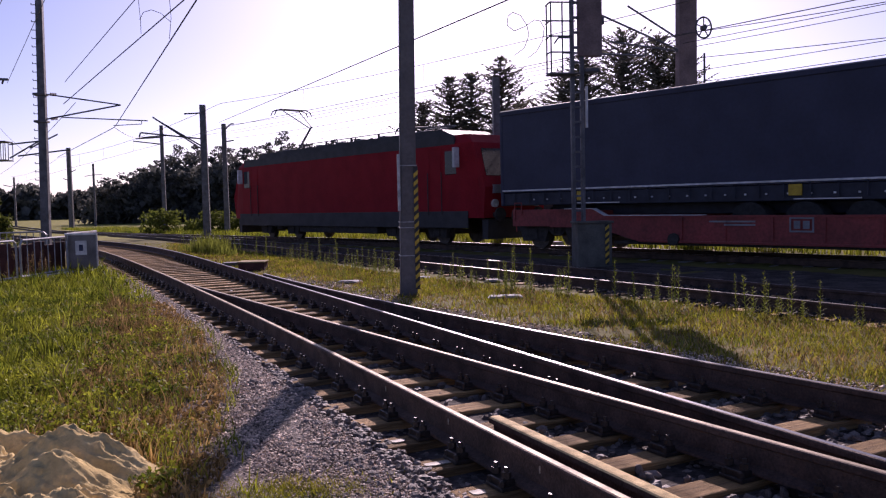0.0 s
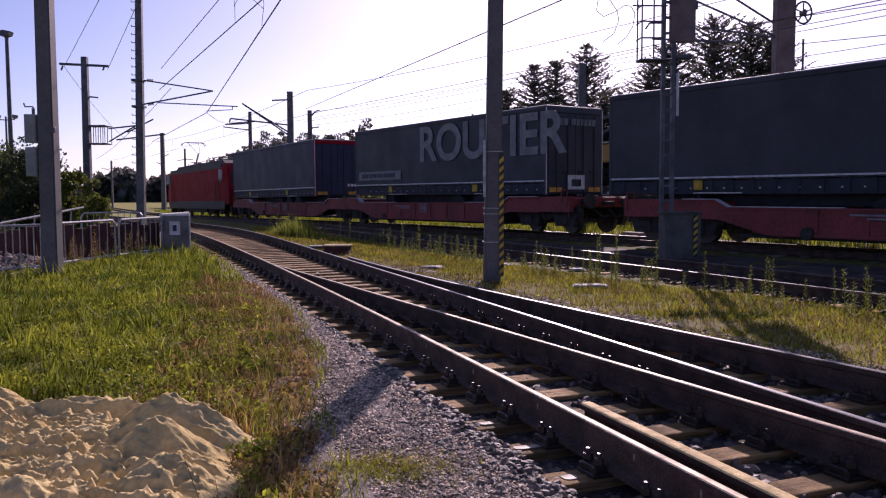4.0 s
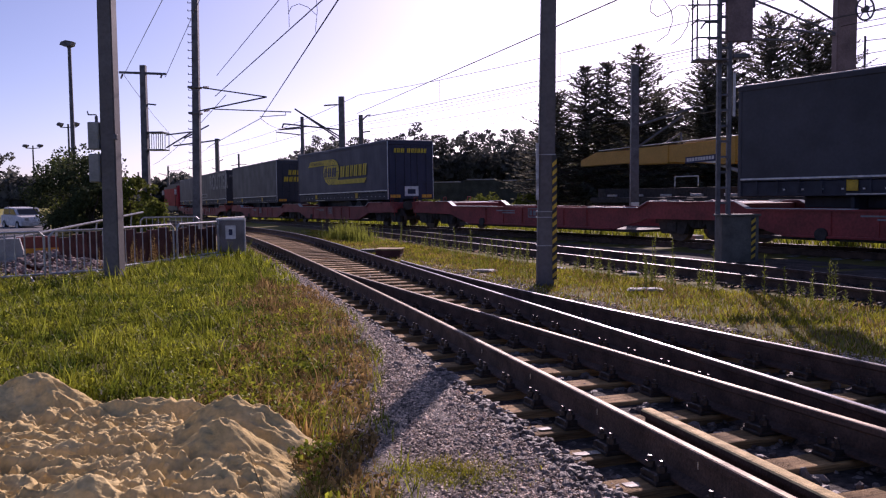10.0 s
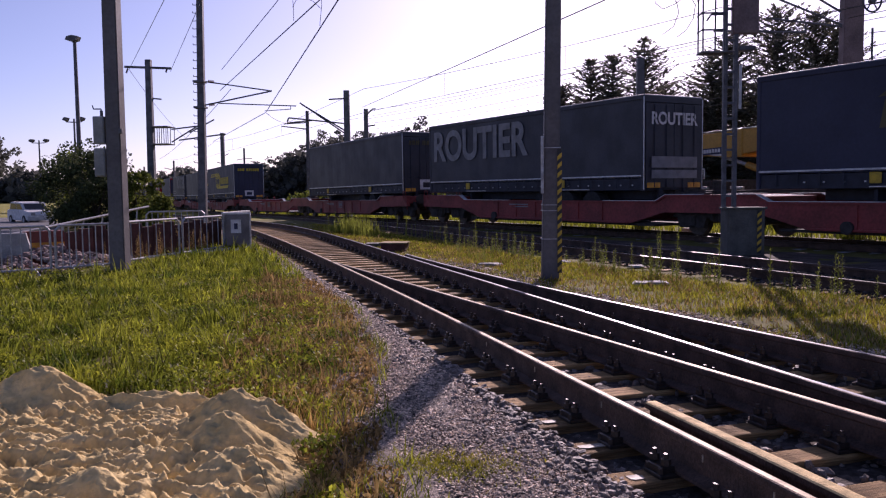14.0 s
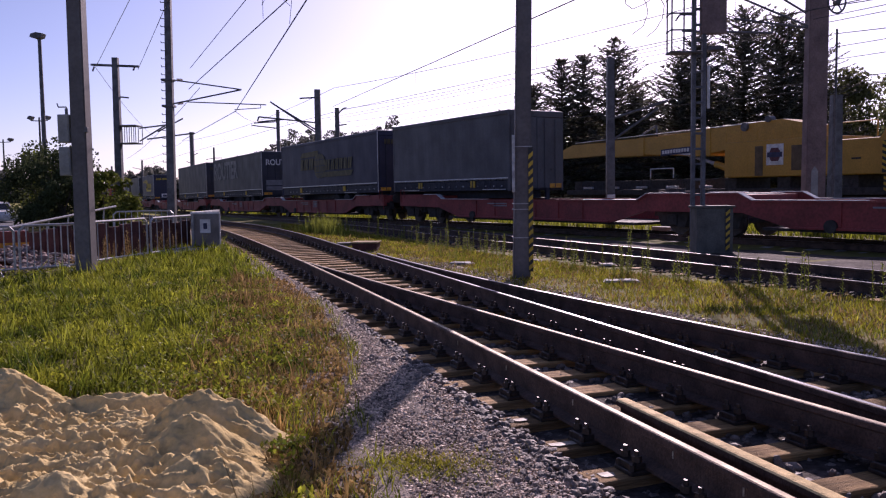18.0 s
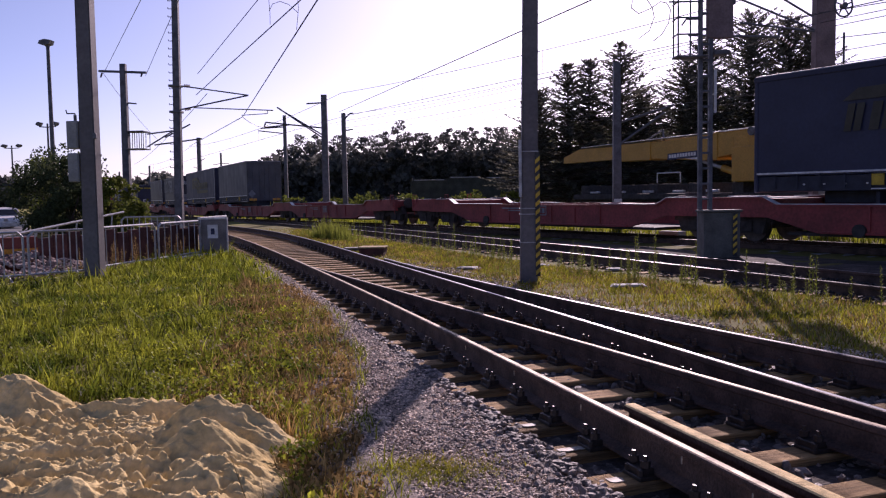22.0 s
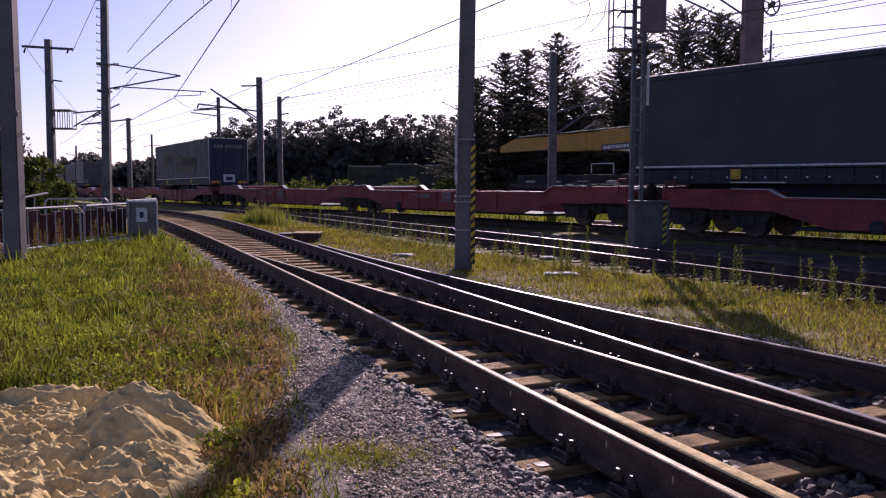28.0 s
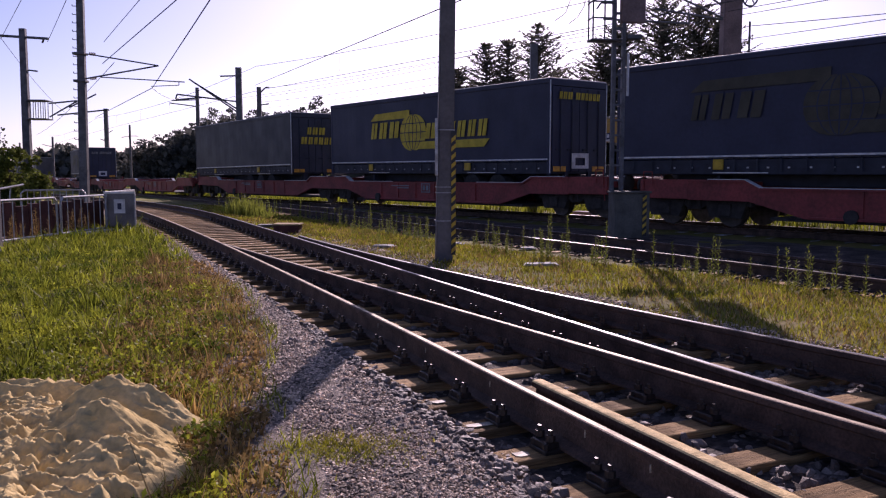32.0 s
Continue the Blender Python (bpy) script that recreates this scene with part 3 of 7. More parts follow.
def rung_mast():
    m = thing("catenary_mast", Matrix.Translation((-12.5, 38.0, float(land(-12.5, 38)))), "dark slender catenary mast with climbing rungs and a bracket arm", "catenary mast")
    part("post", square_post(bmesh.new(), (0, 0, -0.3), (0.22, 0, 12.5), 0.36, 0.26), M_DARKSTEEL, m)
    for k in range(26):
        z = 3.0 + k * 0.36
        u = z / 12.8
        xl = 0.22 * u - 0.17 + 0.05 * u
        bm = pipe(bmesh.new(), [(xl, -0.1, z), (xl - 0.17, -0.1, z), (xl - 0.17, -0.1, z + 0.07)], 0.018, n=5)
        part("rung", bm, M_DARKSTEEL, m)
    cantilever(m, 0.22, 5.65, 6.75, 4.3, 0.3)
    for z in (5.5, 6.68):
        part("clamp", box(bmesh.new(), (-0.2, -0.25, z), (0.32, 0.25, z + 0.1), 0.01), M_DARKSTEEL, m)


rung_mast()


def cross_mast():
    m = thing("cross_arm_mast", Matrix.Translation((-17.6, 45.0, float(land(-17.6, 45)))), "dark mast with a cross-arm and a small platform", "catenary mast")
    part("post", square_post(bmesh.new(), (0, 0, -0.3), (0.05, 0, 9.0), 0.40, 0.30), M_DARKSTEEL, m)
    bm = box(bmesh.new(), (-1.28, -0.06, 8.52), (1.32, 0.06, 8.64), 0.01, Matrix.Rotation(0.05, 4, "Y"))
    part("cross_arm", bm, M_DARKSTEEL, m)
    for x in (-1.1, 1.1):
        bm = pipe(bmesh.new(), [(x, 0, 8.55), (x - 0.1, 0, 8.3)], 0.05)
        part("insulator", bm, M_INSUL, m)
    pl = part("platform", box(bmesh.new(), (0.18, -0.5, 4.35), (1.2, 0.5, 4.41), 0.01), M_DARKSTEEL, m, "railed platform on the mast")
    part("top_rail", box(bmesh.new(), (0.18, -0.5, 5.3), (1.2, 0.5, 5.36), 0.01), M_DARKSTEEL, pl)
    for x in (0.2, 0.45, 0.7, 0.95, 1.17):
        part("baluster", tube(bmesh.new(), (x, -0.48, 4.4), (x, -0.48, 5.32), 0.022, n=5), M_DARKSTEEL, pl)
        part("baluster", tube(bmesh.new(), (x, 0.48, 4.4), (x + 0.02, 0.48, 5.32), 0.022, n=5), M_DARKSTEEL, pl)
    bm = pipe(bmesh.new(), [(0.1, 0, 6.6), (0.25, 0, 6.9), (0.7, 0, 6.85)], 0.04)
    part("horn", bm, M_DARKSTEEL, m)
    for a0, b0 in (((1.2, 5.2), (2.6, 5.35)), ((1.2, 4.5), (2.9, 5.5)), ((1.6, 4.6), (4.2, 4.9)), ((2.2, 5.0), (3.6, 5.7))):
        part("bracket_arm", tube(bmesh.new(), (a0[0], 0, a0[1]), (b0[0], 0, b0[1]), 0.04, n=6), M_DARKSTEEL, m)


cross_mast()


def far_mast(x, y, top, arms, w=0.34, label="dark far catenary mast with bracket arms"):
    z = float(land(x, y))
    m = thing("catenary_mast", Matrix.Translation((x, y, z)), label, "catenary mast")
    part("post", square_post(bmesh.new(), (0, 0, -0.3), (0, 0, top - z), w, w * 0.8), M_DARKSTEEL, m)
    for pts in arms:
        bm = pipe(bmesh.new(), [(p[0], 0, p[1]) for p in pts], 0.05)
        part("bracket_arm", bm, M_DARKSTEEL, m)
    return m


far_mast(-8.3, 56, 8.35, [[(-0.1, 5.6), (-3.2, 7.75)], [(-0.1, 5.8), (-3.0, 7.6)], [(-0.1, 6.3), (-4.0, 6.75), (-4.1, 6.45)], [(0, 8.0), (-1.2, 7.95)], [(-2.4, 6.55), (-4.1, 6.4)]], 0.46)
far_mast(-7.75, 62, 7.7, [[(0, 7.4), (0.5, 7.9), (0.75, 7.9)], [(0, 6.6), (0.7, 6.7)]], 0.38, "dark far mast with two lamp-like insulators")
far_mast(-14.75, 75, 8.9, [[(0, 8.2), (-2.2, 8.1)], [(0, 7.6), (-2.4, 7.9)]], 0.34)
far_mast(-33.2, 110, 9.6, [[(0, 7.0), (0.8, 7.4)], [(0, 6.0), (-0.8, 6.3)]], 0.55, "distant dark lattice mast")
far_mast(-33.6, 122, 8.2, [[(0, 7.2), (-1.2, 7.0)], [(0, 7.2), (1.2, 7.2)]], 0.3, "distant dark pole with a cross-bar")
far_mast(-60, 150, 6.6, [[(0, 6), (1.6, 6.2)]], 0.3, "distant dark pole with a short arm")
far_mast(-49, 135, 7.0, [[(0, 6), (-1.6, 6.4)]], 0.3, "distant dark pole with a short arm")


def lamp_post(x, y, h, heads, label, r=0.13):
    z = float(land(x, y))
    m = thing("street_lamp", Matrix.Translation((x, y, z)), label, "street lamp")
    part("pole", tube(bmesh.new(), (0, 0, -0.2), (0, 0, h - z), r, r * 0.65, 10), M_DARKSTEEL, m)
    for sx, w, hh in heads:
        bm = bmesh.new()
        plate(bm, [(sx - w / 2, h - z - 0.12), (sx - w / 2 + 0.1, h - z + hh * 0.5), (sx, h - z + hh), (sx + w / 2, h - z + hh * 0.55), (sx + w / 2 - 0.1, h - z - 0.16), (sx, h - z - 0.24)], -0.3, 0.3)
        part("lamp_head", bm, M_DARKSTEEL, m)
        if sx:
            bm = pipe(bmesh.new(), [(0, 0, h - z - 0.35), (sx, 0, h - z - 0.3), (sx, 0, h - z)], 0.05)
            part("arm", bm, M_DARKSTEEL, m)


lamp_post(-26.4, 55, 12.0, [(-0.1, 0.85, 0.18)], "tall dark lamp post with one wide lamp head", 0.17)
lamp_post(-38.8, 80, 9.0, [(-0.8, 0.5, 0.16), (0.8, 0.5, 0.16)], "dark lamp post with two lamp heads")
lamp_post(-53.0, 100, 8.3, [(-0.9, 0.6, 0.16), (0.9, 0.6, 0.16)], "distant dark lamp post with two lamp heads")


def portal_mast():
    m = thing("portal_mast", Matrix.Translation((11.75, 26.0, -0.1)), "broad brown-red steel mast behind the main track", "catenary mast")
    part("post", square_post(bmesh.new(), (0, 0, -0.3), (0.05, 0, 10.5), 0.62, 0.58, 0.4, 0.38), M_REDMAST, m)
    bm = box(bmesh.new(), (-0.16, -0.23, 0.75), (0.06, -0.21, 2.0), 0.01)
    plate(bm, [(-0.16, 2.0), (0.06, 2.0), (-0.05, 2.16)], -0.23, -0.21)
    part("notice_plate", bm, M_BOX, m, "pale pointed plate")
    bm = tube(bmesh.new(), (0.62, -0.1, -0.1), (0.62, -0.1, 6.4), 0.035, n=8)
    part("pipe", bm, M_DARKSTEEL, m)
    # tension wheel with spokes
    bm = bmesh.new()
    n = 20
    for k in range(n):
        a0, a1 = 2 * math.pi * k / n, 2 * math.pi * (k + 1) / n
        tube(bm, (0.55 + 0.27 * math.cos(a0), -0.2, 7.2 + 0.34 * math.sin(a0)), (0.55 + 0.27 * math.cos(a1), -0.2, 7.2 + 0.34 * math.sin(a1)), 0.03, n=6)
    for k in range(5):
        a0 = 2 * math.pi * k / 5 + 0.3
        tube(bm, (0.55, -0.2, 7.2), (0.55 + 0.27 * math.cos(a0), -0.2, 7.2 + 0.34 * math.sin(a0)), 0.022, n=5)
    tube(bm, (0.55, -0.3, 7.2), (0.55, -0.1, 7.2), 0.09, n=10)
    part("tension_wheel", bm, M_DARKSTEEL, m, "spoked tension wheel")
    for pts in ([(-0.3, 6.45), (-2.6, 6.75)], [(-0.3, 6.5), (-3.6, 7.9)], [(-0.35, 6.9), (-2.0, 7.9)], [(-1.4, 6.55), (-1.4, 6.3), (-4.2, 6.4)]):
        bm = pipe(bmesh.new(), [(p[0], -0.1, p[1]) for p in pts], 0.035)
        part("bracket_arm", bm, M_DARKSTEEL, m)
    bm = bmesh.new()
    for j in range(5):
        tube(bm, (-0.95 - 0.09 * j, -0.1, 6.02 + 0.06 * j), (-0.99 - 0.09 * j, -0.1, 6.05 + 0.06 * j), 0.055, n=10)
    part("insulator", bm, M_INSUL, m)


portal_mast()
far_mast(14.35, 30, 4.7, [], 0.42, "pale grey steel post beside the yellow crane")
p = far_mast(6.78, 33, 6.6, [[(0, 4.2), (2.3, 4.9)], [(0, 3.3), (1.9, 4.6)]], 0.34, "slim brown post between the tracks")
part("notice_plate", box(bmesh.new(), (-0.16, -0.2, 0.9), (0.16, -0.18, 1.2), 0.01), M_WHITE, p)


def signal():
    m = thing("railway_signal", Matrix.Translation((6.09, 19.5, 0)), "railway signal on a lattice mast with a railed platform", "railway signal")
    for x in (-0.13, 0.11):
        bm = box(bmesh.new(), (x - 0.045, -0.06, -0.2), (x + 0.045, 0.06, 7.4), 0.008)
        part("mast_leg", bm, M_DARKSTEEL, m)
    for k in range(18):
        z = 0.9 + 0.36 * k
        bm = box(bmesh.new(), (-0.12, -0.05, z), (0.10, 0.05, z + 0.05))
        part("lacing", bm, M_DARKSTEEL, m)
    bm = box(bmesh.new(), (0.02, -0.08, 5.02), (0.62, 0.10, 6.9), 0.03)
    s = part("signal_screen", bm, M_REDMAST, m, "dark back of the signal screen")
    bm = box(bmesh.new(), (0.60, -0.06, 5.8), (0.68, 0.06, 6.0), 0.02)
    part("hinge", bm, M_DARKSTEEL, s)
    bm = bmesh.new()
    for x, y in ((-0.70, -0.2), (-0.42, -0.2), (-0.70, 0.2), (-0.17, -0.2)):
        tube(bm, (x, y, 4.62), (x, y, 6.3), 0.02, n=6)
    for z in (5.1, 5.48, 5.84, 6.28):
        pipe(bm, [(-0.15, -0.2, z), (-0.72, -0.2, z), (-0.72, 0.2, z)], 0.02)
    pipe(bm, [(-0.92, -0.2, 5.84), (-0.1, -0.2, 5.84)], 0.018)
    pipe(bm, [(-0.62, -0.2, 5.3), (-0.52, -0.2, 5.44), (-0.15, -0.2, 5.44)], 0.02)
    part("platform_rail", bm, M_DARKSTEEL, m, "railed climbing platform")
    bm = box(bmesh.new(), (-0.74, -0.22, 4.58), (0.02, 0.22, 4.62), 0.008)
    box(bm, (0.16, -0.14, 4.64), (0.52, 0.14, 4.74), 0.01)
    part("platform_floor", bm, M_DARKSTEEL, m)
    bm = tube(bmesh.new(), (0.2, -0.08, 3.3), (0.2, -0.08, 4.3), 0.035, n=8)
    part("cable_tube", bm, M_WHITE, m)
    c = thing("relay_cabinet", Matrix.Translation((6.30, 19.15, -0.08)), "grey relay cabinet with a striped edge beside the signal", "cabinet")
    part("body", box(bmesh.new(), (-0.42, -0.25, 0.0), (0.42, 0.25, 1.06), 0.02), M_GREENBOX, c)
    part("lid", box(bmesh.new(), (-0.46, -0.29, 1.06), (0.46, 0.29, 1.11), 0.012), M_GREENBOX, c)
    part("door", box(bmesh.new(), (-0.36, -0.262, 0.10), (0.20, -0.25, 1.0), 0.005), M_GREENBOX, c)
    g = part("guard_strip", box(bmesh.new(), (0.24, -0.268, 0.05), (0.34, -0.252, 1.03), 0.003), M_BLACK, c, "striped guard strip")
    for k in range(6):
        bm = plate(bmesh.new(), [(0.242, 0.07 + k * 0.16), (0.338, 0.15 + k * 0.16), (0.338, 0.23 + k * 0.16), (0.242, 0.15 + k * 0.16)], -0.274, -0.269)
        part("stripe", bm, M_YELLOW, g)


signal()


def wire(pts, r=0.012, sag=0.0, label="dark overhead line wire above the tracks", name="overhead_wire", n=24):
    """An overhead wire through the points, with sag between them."""
    out = []
    for p, q in zip(pts, pts[1:]):
        for k in range(n):
            t = k / n
            out.append((p[0] + (q[0] - p[0]) * t, p[1] + (q[1] - p[1]) * t, p[2] + (q[2] - p[2]) * t - 4 * sag * t * (1 - t)))
    out.append(pts[-1])
    cu = bpy.data.curves.new(name, "CURVE")
    cu.dimensions, cu.bevel_depth, cu.bevel_resolution = "3D", r, 1
    sp = cu.splines.new("POLY")
    sp.points.add(len(out) - 1)
    for a0, p in zip(sp.points, out):
        a0.co = (*p, 1)
    cu.materials.append(M_WIRE)
    tmp = bpy.data.objects.new(name, cu)
    me = bpy.data.meshes.new_from_object(tmp)
    bpy.data.objects.remove(tmp)
    ob = new(name, me)
    return tagged(ob, label, "wire", "overhead wires")


def through_points(p, q, k):
    """The point k times as far along from p to q."""
    return tuple(a0 + (b0 - a0) * k for a0, b0 in zip(p, q))


A1, A2 = (-9.4, 38, 5.21), (-2.88, 17.8, 5.45)
wire([(-18.8, 60, 5.3), A1, through_points(A1, A2, 1.9)], 0.017)
B1, B2 = (-11.5, 38, 6.25), (-4.48, 23.3, 6.6)
wire([B1, through_points(B1, B2, 2.2)], 0.017)
C1, C2 = (-11.4, 38, 7.2), (-6.35, 26.9, 7.5)
wire([C1, through_points(C1, C2, 2.6)], 0.014)
wire([(-18.63, 45, 8.35), through_points((-18.63, 45, 8.35), (-12.42, 33.3, 9.0), 2.4)], 0.014)
wire([(-16.34, 45, 8.2), through_points((-16.34, 45, 8.2), (-10.9, 33.4, 9.0), 2.4)], 0.014)
wire([(-26, 75, 6.6), (-18.63, 45, 8.35)], 0.014, 0.3)
wire([(-11.0, 38, 6.3), (-40, 105, 6.0)], 0.015, 0.4)
wire([(-9.4, 38, 5.21), (-12.2, 56, 6.3)], 0.015, 0.2)
# contact and carrier wires over the main and middle tracks and the siding beyond
for ds, off, h0, h1 in ((0, 0.0, 5.97, 7.3),):
    low, high = [], []
    for s in (-40, -5, 40, 84, 130):
        x, y, hd = train_xy(s)
        z = train_z(s)
        low.append((x, y, z + h0))
        high.append((x, y, z + h1))
    wire(low, 0.013)
    wire(high, 0.012, 0.5)
    for a0, b0, c0, d0 in zip(low, low[1:], high, high[1:]):
        for k in (0.2, 0.4, 0.6, 0.8):
            p, q = through_points(a0, b0, k), through_points(c0, d0, k)
            wire([p, (q[0], q[1], q[2] - 2.0 * k * (1 - k))], 0.007, name="dropper_wire", label="thin dropper wire between carrier and contact wire", n=2)
E1, E2 = (-7.4, 57, 7.3), (3.2, 20.0, 5.95)
wire([E1, through_points(E1, E2, 1.6)], 0.016)
wire([(10.5, 26, 6.2), (-7.8, 62, 6.6)], 0.013, 0.35)
wire([(24, 10, 7.4), (11.4, 26, 6.9), (-7.5, 62, 7.6)], 0.013, 0.3)
for x, z in ((14.75, 6.05), (14.77, 5.65), (14.8, 5.0), (14.81, 4.74), (12.67, 6.7), (13.56, 6.68)):
    wire([(x + 9, 9, z), (x - 7.2, 36, z), (x - 21.6, 60, z)], 0.011, 0.12)
wire([(30, 14, 6.7), (12.4, 26.2, 6.2)], 0.013, 0.1)
wire([(5.67, 22, 6.46), (5.4, 22, 6.28), (5.1, 22, 6.16), (4.91, 22, 6.31), (4.94, 22, 6.55), (5.06, 22, 6.66), (5.28, 22, 6.58), (5.46, 22, 6.31), (5.51, 22, 6.06), (5.38, 22, 5.71), (5.09, 22, 5.5)], 0.012, name="slack_cable", label="slack looped cable hanging from the wires", n=3)
wire([(5.67, 22, 6.46), (5.83, 22, 6.43), (5.94, 22, 6.25), (5.89, 22, 5.91), (5.71, 22, 5.61), (5.47, 22, 5.43)], 0.012, name="slack_cable", label="slack looped cable hanging from the wires", n=3)

wire([(-4.30, 20, 7.3), (-4.24, 20, 6.41), (-4.21, 20, 5.95), (-4.21, 20, 5.63)], 0.007, name="slack_cable", label="slack cable hanging from the line wires", n=3)
wire([(-3.52, 20, 7.3), (-3.54, 20, 6.41), (-3.52, 20, 6.0), (-3.58, 20, 5.5)], 0.007, name="slack_cable", label="slack cable hanging from the line wires", n=3)
wire([(-4.23, 20, 5.95), (-4.14, 20, 6.12), (-3.96, 20, 6.18), (-3.75, 20, 6.10), (-3.53, 20, 5.9)], 0.007, name="slack_cable", label="slack cable hanging from the line wires", n=3)


# ---- yellow rail crane on the siding ----
def crane():
    ang = math.atan2(0.894, -0.447)
    m = thing("rail_crane", Matrix.Translation((14.6, 35.0, -0.1)) @ Matrix.Rotation(ang, 4, "Z"), "yellow railway crane with a long telescopic boom laid over its wagons", "rail crane")
    def px(bm, outline, y0, y1):
        return plate(bm, outline, y0, y1)
    bm = px(bmesh.new(), [(17.2, 3.35), (17.2, 3.70), (15.6, 4.12), (10.5, 4.08), (10.5, 3.40), (15.6, 3.36)], -0.9, -0.25)
    part("boom_tip", bm, M_CRANE, m)
    bm = box(bmesh.new(), (8.8, -1.0, 3.22), (11.6, -0.15, 4.16), 0.04)
    part("boom_section", bm, M_CRANE, m)
    bm = px(bmesh.new(), [(9.2, 3.30), (9.2, 4.10), (0.2, 4.40), (-1.4, 4.05), (-1.4, 3.3), (2.9, 3.3), (5.2, 3.02)], -1.1, -0.05)
    part("boom", bm, M_CRANE, m)
    bm = box(bmesh.new(), (0.2, -1.1, 4.27), (15.2, -0.1, 4.31), 0.01, Matrix.Rotation(0.0125, 4, "Y"))
    part("boom_top", bm, M_WHITE, m, "pale strip along the boom top")
    bm = px(bmesh.new(), [(7.7, 3.14), (7.7, 3.46), (5.6, 3.52), (5.6, 3.20)], -0.04, -0.02)
    np_ = part("name_panel", bm, M_BLUE, m, "dark blue name panel with pale blocks")
    for k in range(10):
        part("lettering", box(bmesh.new(), (7.45 - k * 0.195, -0.018, 3.23 + 0.006 * k), (7.60 - k * 0.195, -0.012, 3.40 + 0.006 * k)), M_WHITE, np_)
    bm = tube(bmesh.new(), (3.0, -0.3, 2.25), (4.2, -0.3, 2.62), 0.16, n=12)
    part("boom_cylinder", bm, M_CRANE, m)
    bm = bmesh.new()
    tube(bm, (6.0, -0.3, 3.12), (4.1, -0.3, 2.6), 0.09, n=8)
    part("piston", bm, M_GALV, m, "bright piston rod")
    # house, doors and decks
    bm = bmesh.new()
    box(bm, (-2.3, -2.5, 1.95), (3.4, 0.0, 3.55), 0.05)
    part("engine_house", bm, M_CRANE, m)
    d = part("door", box(bmesh.new(), (1.15, 0.0, 2.0), (1.6, 0.02, 3.3), 0.01), M_CRANEDARK, m, "dark brown louvred door")
    for k in range(7):
        part("louvre", box(bmesh.new(), (1.2, 0.021, 2.3 + 0.13 * k), (1.55, 0.035, 2.36 + 0.13 * k), 0.004), M_CRANEDARK, d)
    part("door", box(bmesh.new(), (-0.95, 0.0, 2.2), (-0.35, 0.02, 3.25), 0.01), M_CRANEDARK, m)
    for k in range(7):
        part("handrail", tube(bmesh.new(), (-2.2 + 0.9 * k, 0.1, 3.55), (-2.2 + 0.9 * k, 0.1, 4.0), 0.02, n=5), M_CRANE, m)
    s = part("sign", box(bmesh.new(), (0.05, 0.012, 2.45), (0.95, 0.03, 3.35), 0.005), M_WHITE, m, "white square sign with a dark emblem")
    part("emblem", plate(bmesh.new(), [(0.5 + 0.36 * math.cos(k * math.pi / 3), 2.9 + 0.33 * math.sin(k * math.pi / 3)) for k in range(6)], 0.032, 0.036), M_REDPRINT, s)
    part("emblem", box(bmesh.new(), (0.10, 0.037, 2.79), (0.90, 0.041, 3.0), 0.001), M_BLUE, s)
    part("house", box(bmesh.new(), (-4.4, -2.5, 1.95), (-2.35, 0.0, 3.35), 0.05), M_CRANE, m)
    part("latch", box(bmesh.new(), (-3.6, 0.0, 2.55), (-3.2, 0.03, 2.62)), M_BLACK, m)
    bm = px(bmesh.new(), [(-4.4, 1.95), (-4.4, 3.3), (-4.7, 3.75), (-5.1, 3.78), (-5.3, 4.0), (-6.3, 4.02), (-6.5, 3.8), (-6.9, 4.1), (-7.4, 3.7), (-7.5, 1.95)], -2.5, 0.05)
    part("counterweight", bm, M_CRANE, m, "rounded yellow counterweight housing")
    s = part("sign", box(bmesh.new(), (-6.85, 0.052, 2.05), (-5.35, 0.07, 2.95), 0.005), M_WHITE, m, "white sign with a dark emblem")
    part("emblem", plate(bmesh.new(), [(-6.1 + 0.42 * math.cos(k * math.pi / 3), 2.5 + 0.36 * math.sin(k * math.pi / 3)) for k in range(6)], 0.072, 0.076), M_REDPRINT, s)
    part("emblem", box(bmesh.new(), (-6.55, 0.077, 2.4), (-5.65, 0.081, 2.62), 0.001), M_BLUE, s)
    for x in (-4.78, -7.3):
        g = part("guard_strip", box(bmesh.new(), (x, 0.052, 2.0), (x + 0.26, 0.066, 3.2)), M_BLACK, m, "black and yellow chevron strip")
        for k in range(5):
            part("stripe", plate(bmesh.new(), [(x + 0.005, 2.05 + k * 0.23), (x + 0.255, 2.17 + k * 0.23), (x + 0.255, 2.28 + k * 0.23), (x + 0.005, 2.16 + k * 0.23)], 0.067, 0.071), M_YELLOW, g)
    bm = bmesh.new()
    box(bm, (-8.2, -2.6, 1.15), (16.0, -0.1, 1.45), 0.03)
    for x in (-6, -3, 0.2, 3.2, 6, 9, 12, 15):
        box(bm, (x - 0.35, -2.4, 1.4), (x + 0.35, -0.2, 1.95), 0.03)
    part("chassis", bm, M_BOGIE, m)
    for x in (-6.6, -4.8, -1.5, 0.3, 2.1, 8.4, 10.2, 13.4, 15.2):
        bm = bmesh.new()
        tube(bm, (x, -0.5, 0.55), (x, -0.35, 0.55), 0.45, n=20)
        part("wheel", bm, M_BOGIE, m)
    bm = box(bmesh.new(), (-8.2, -2.2, 0.45), (16.0, -0.55, 1.15), 0.05)
    part("underframe", bm, M_BOGIE, m)
    bm = pipe(bmesh.new(), [(10.4, -0.5, 4.1), (8.6, -0.5, 4.75), (8.5, -0.5, 4.15)], 0.05)
    part("jib_stay", bm, M_DARKSTEEL, m)
    part("boom_collar", box(bmesh.new(), (9.0, -1.16, 3.2), (9.5, 0.0, 4.16), 0.03), M_CRANE, m)
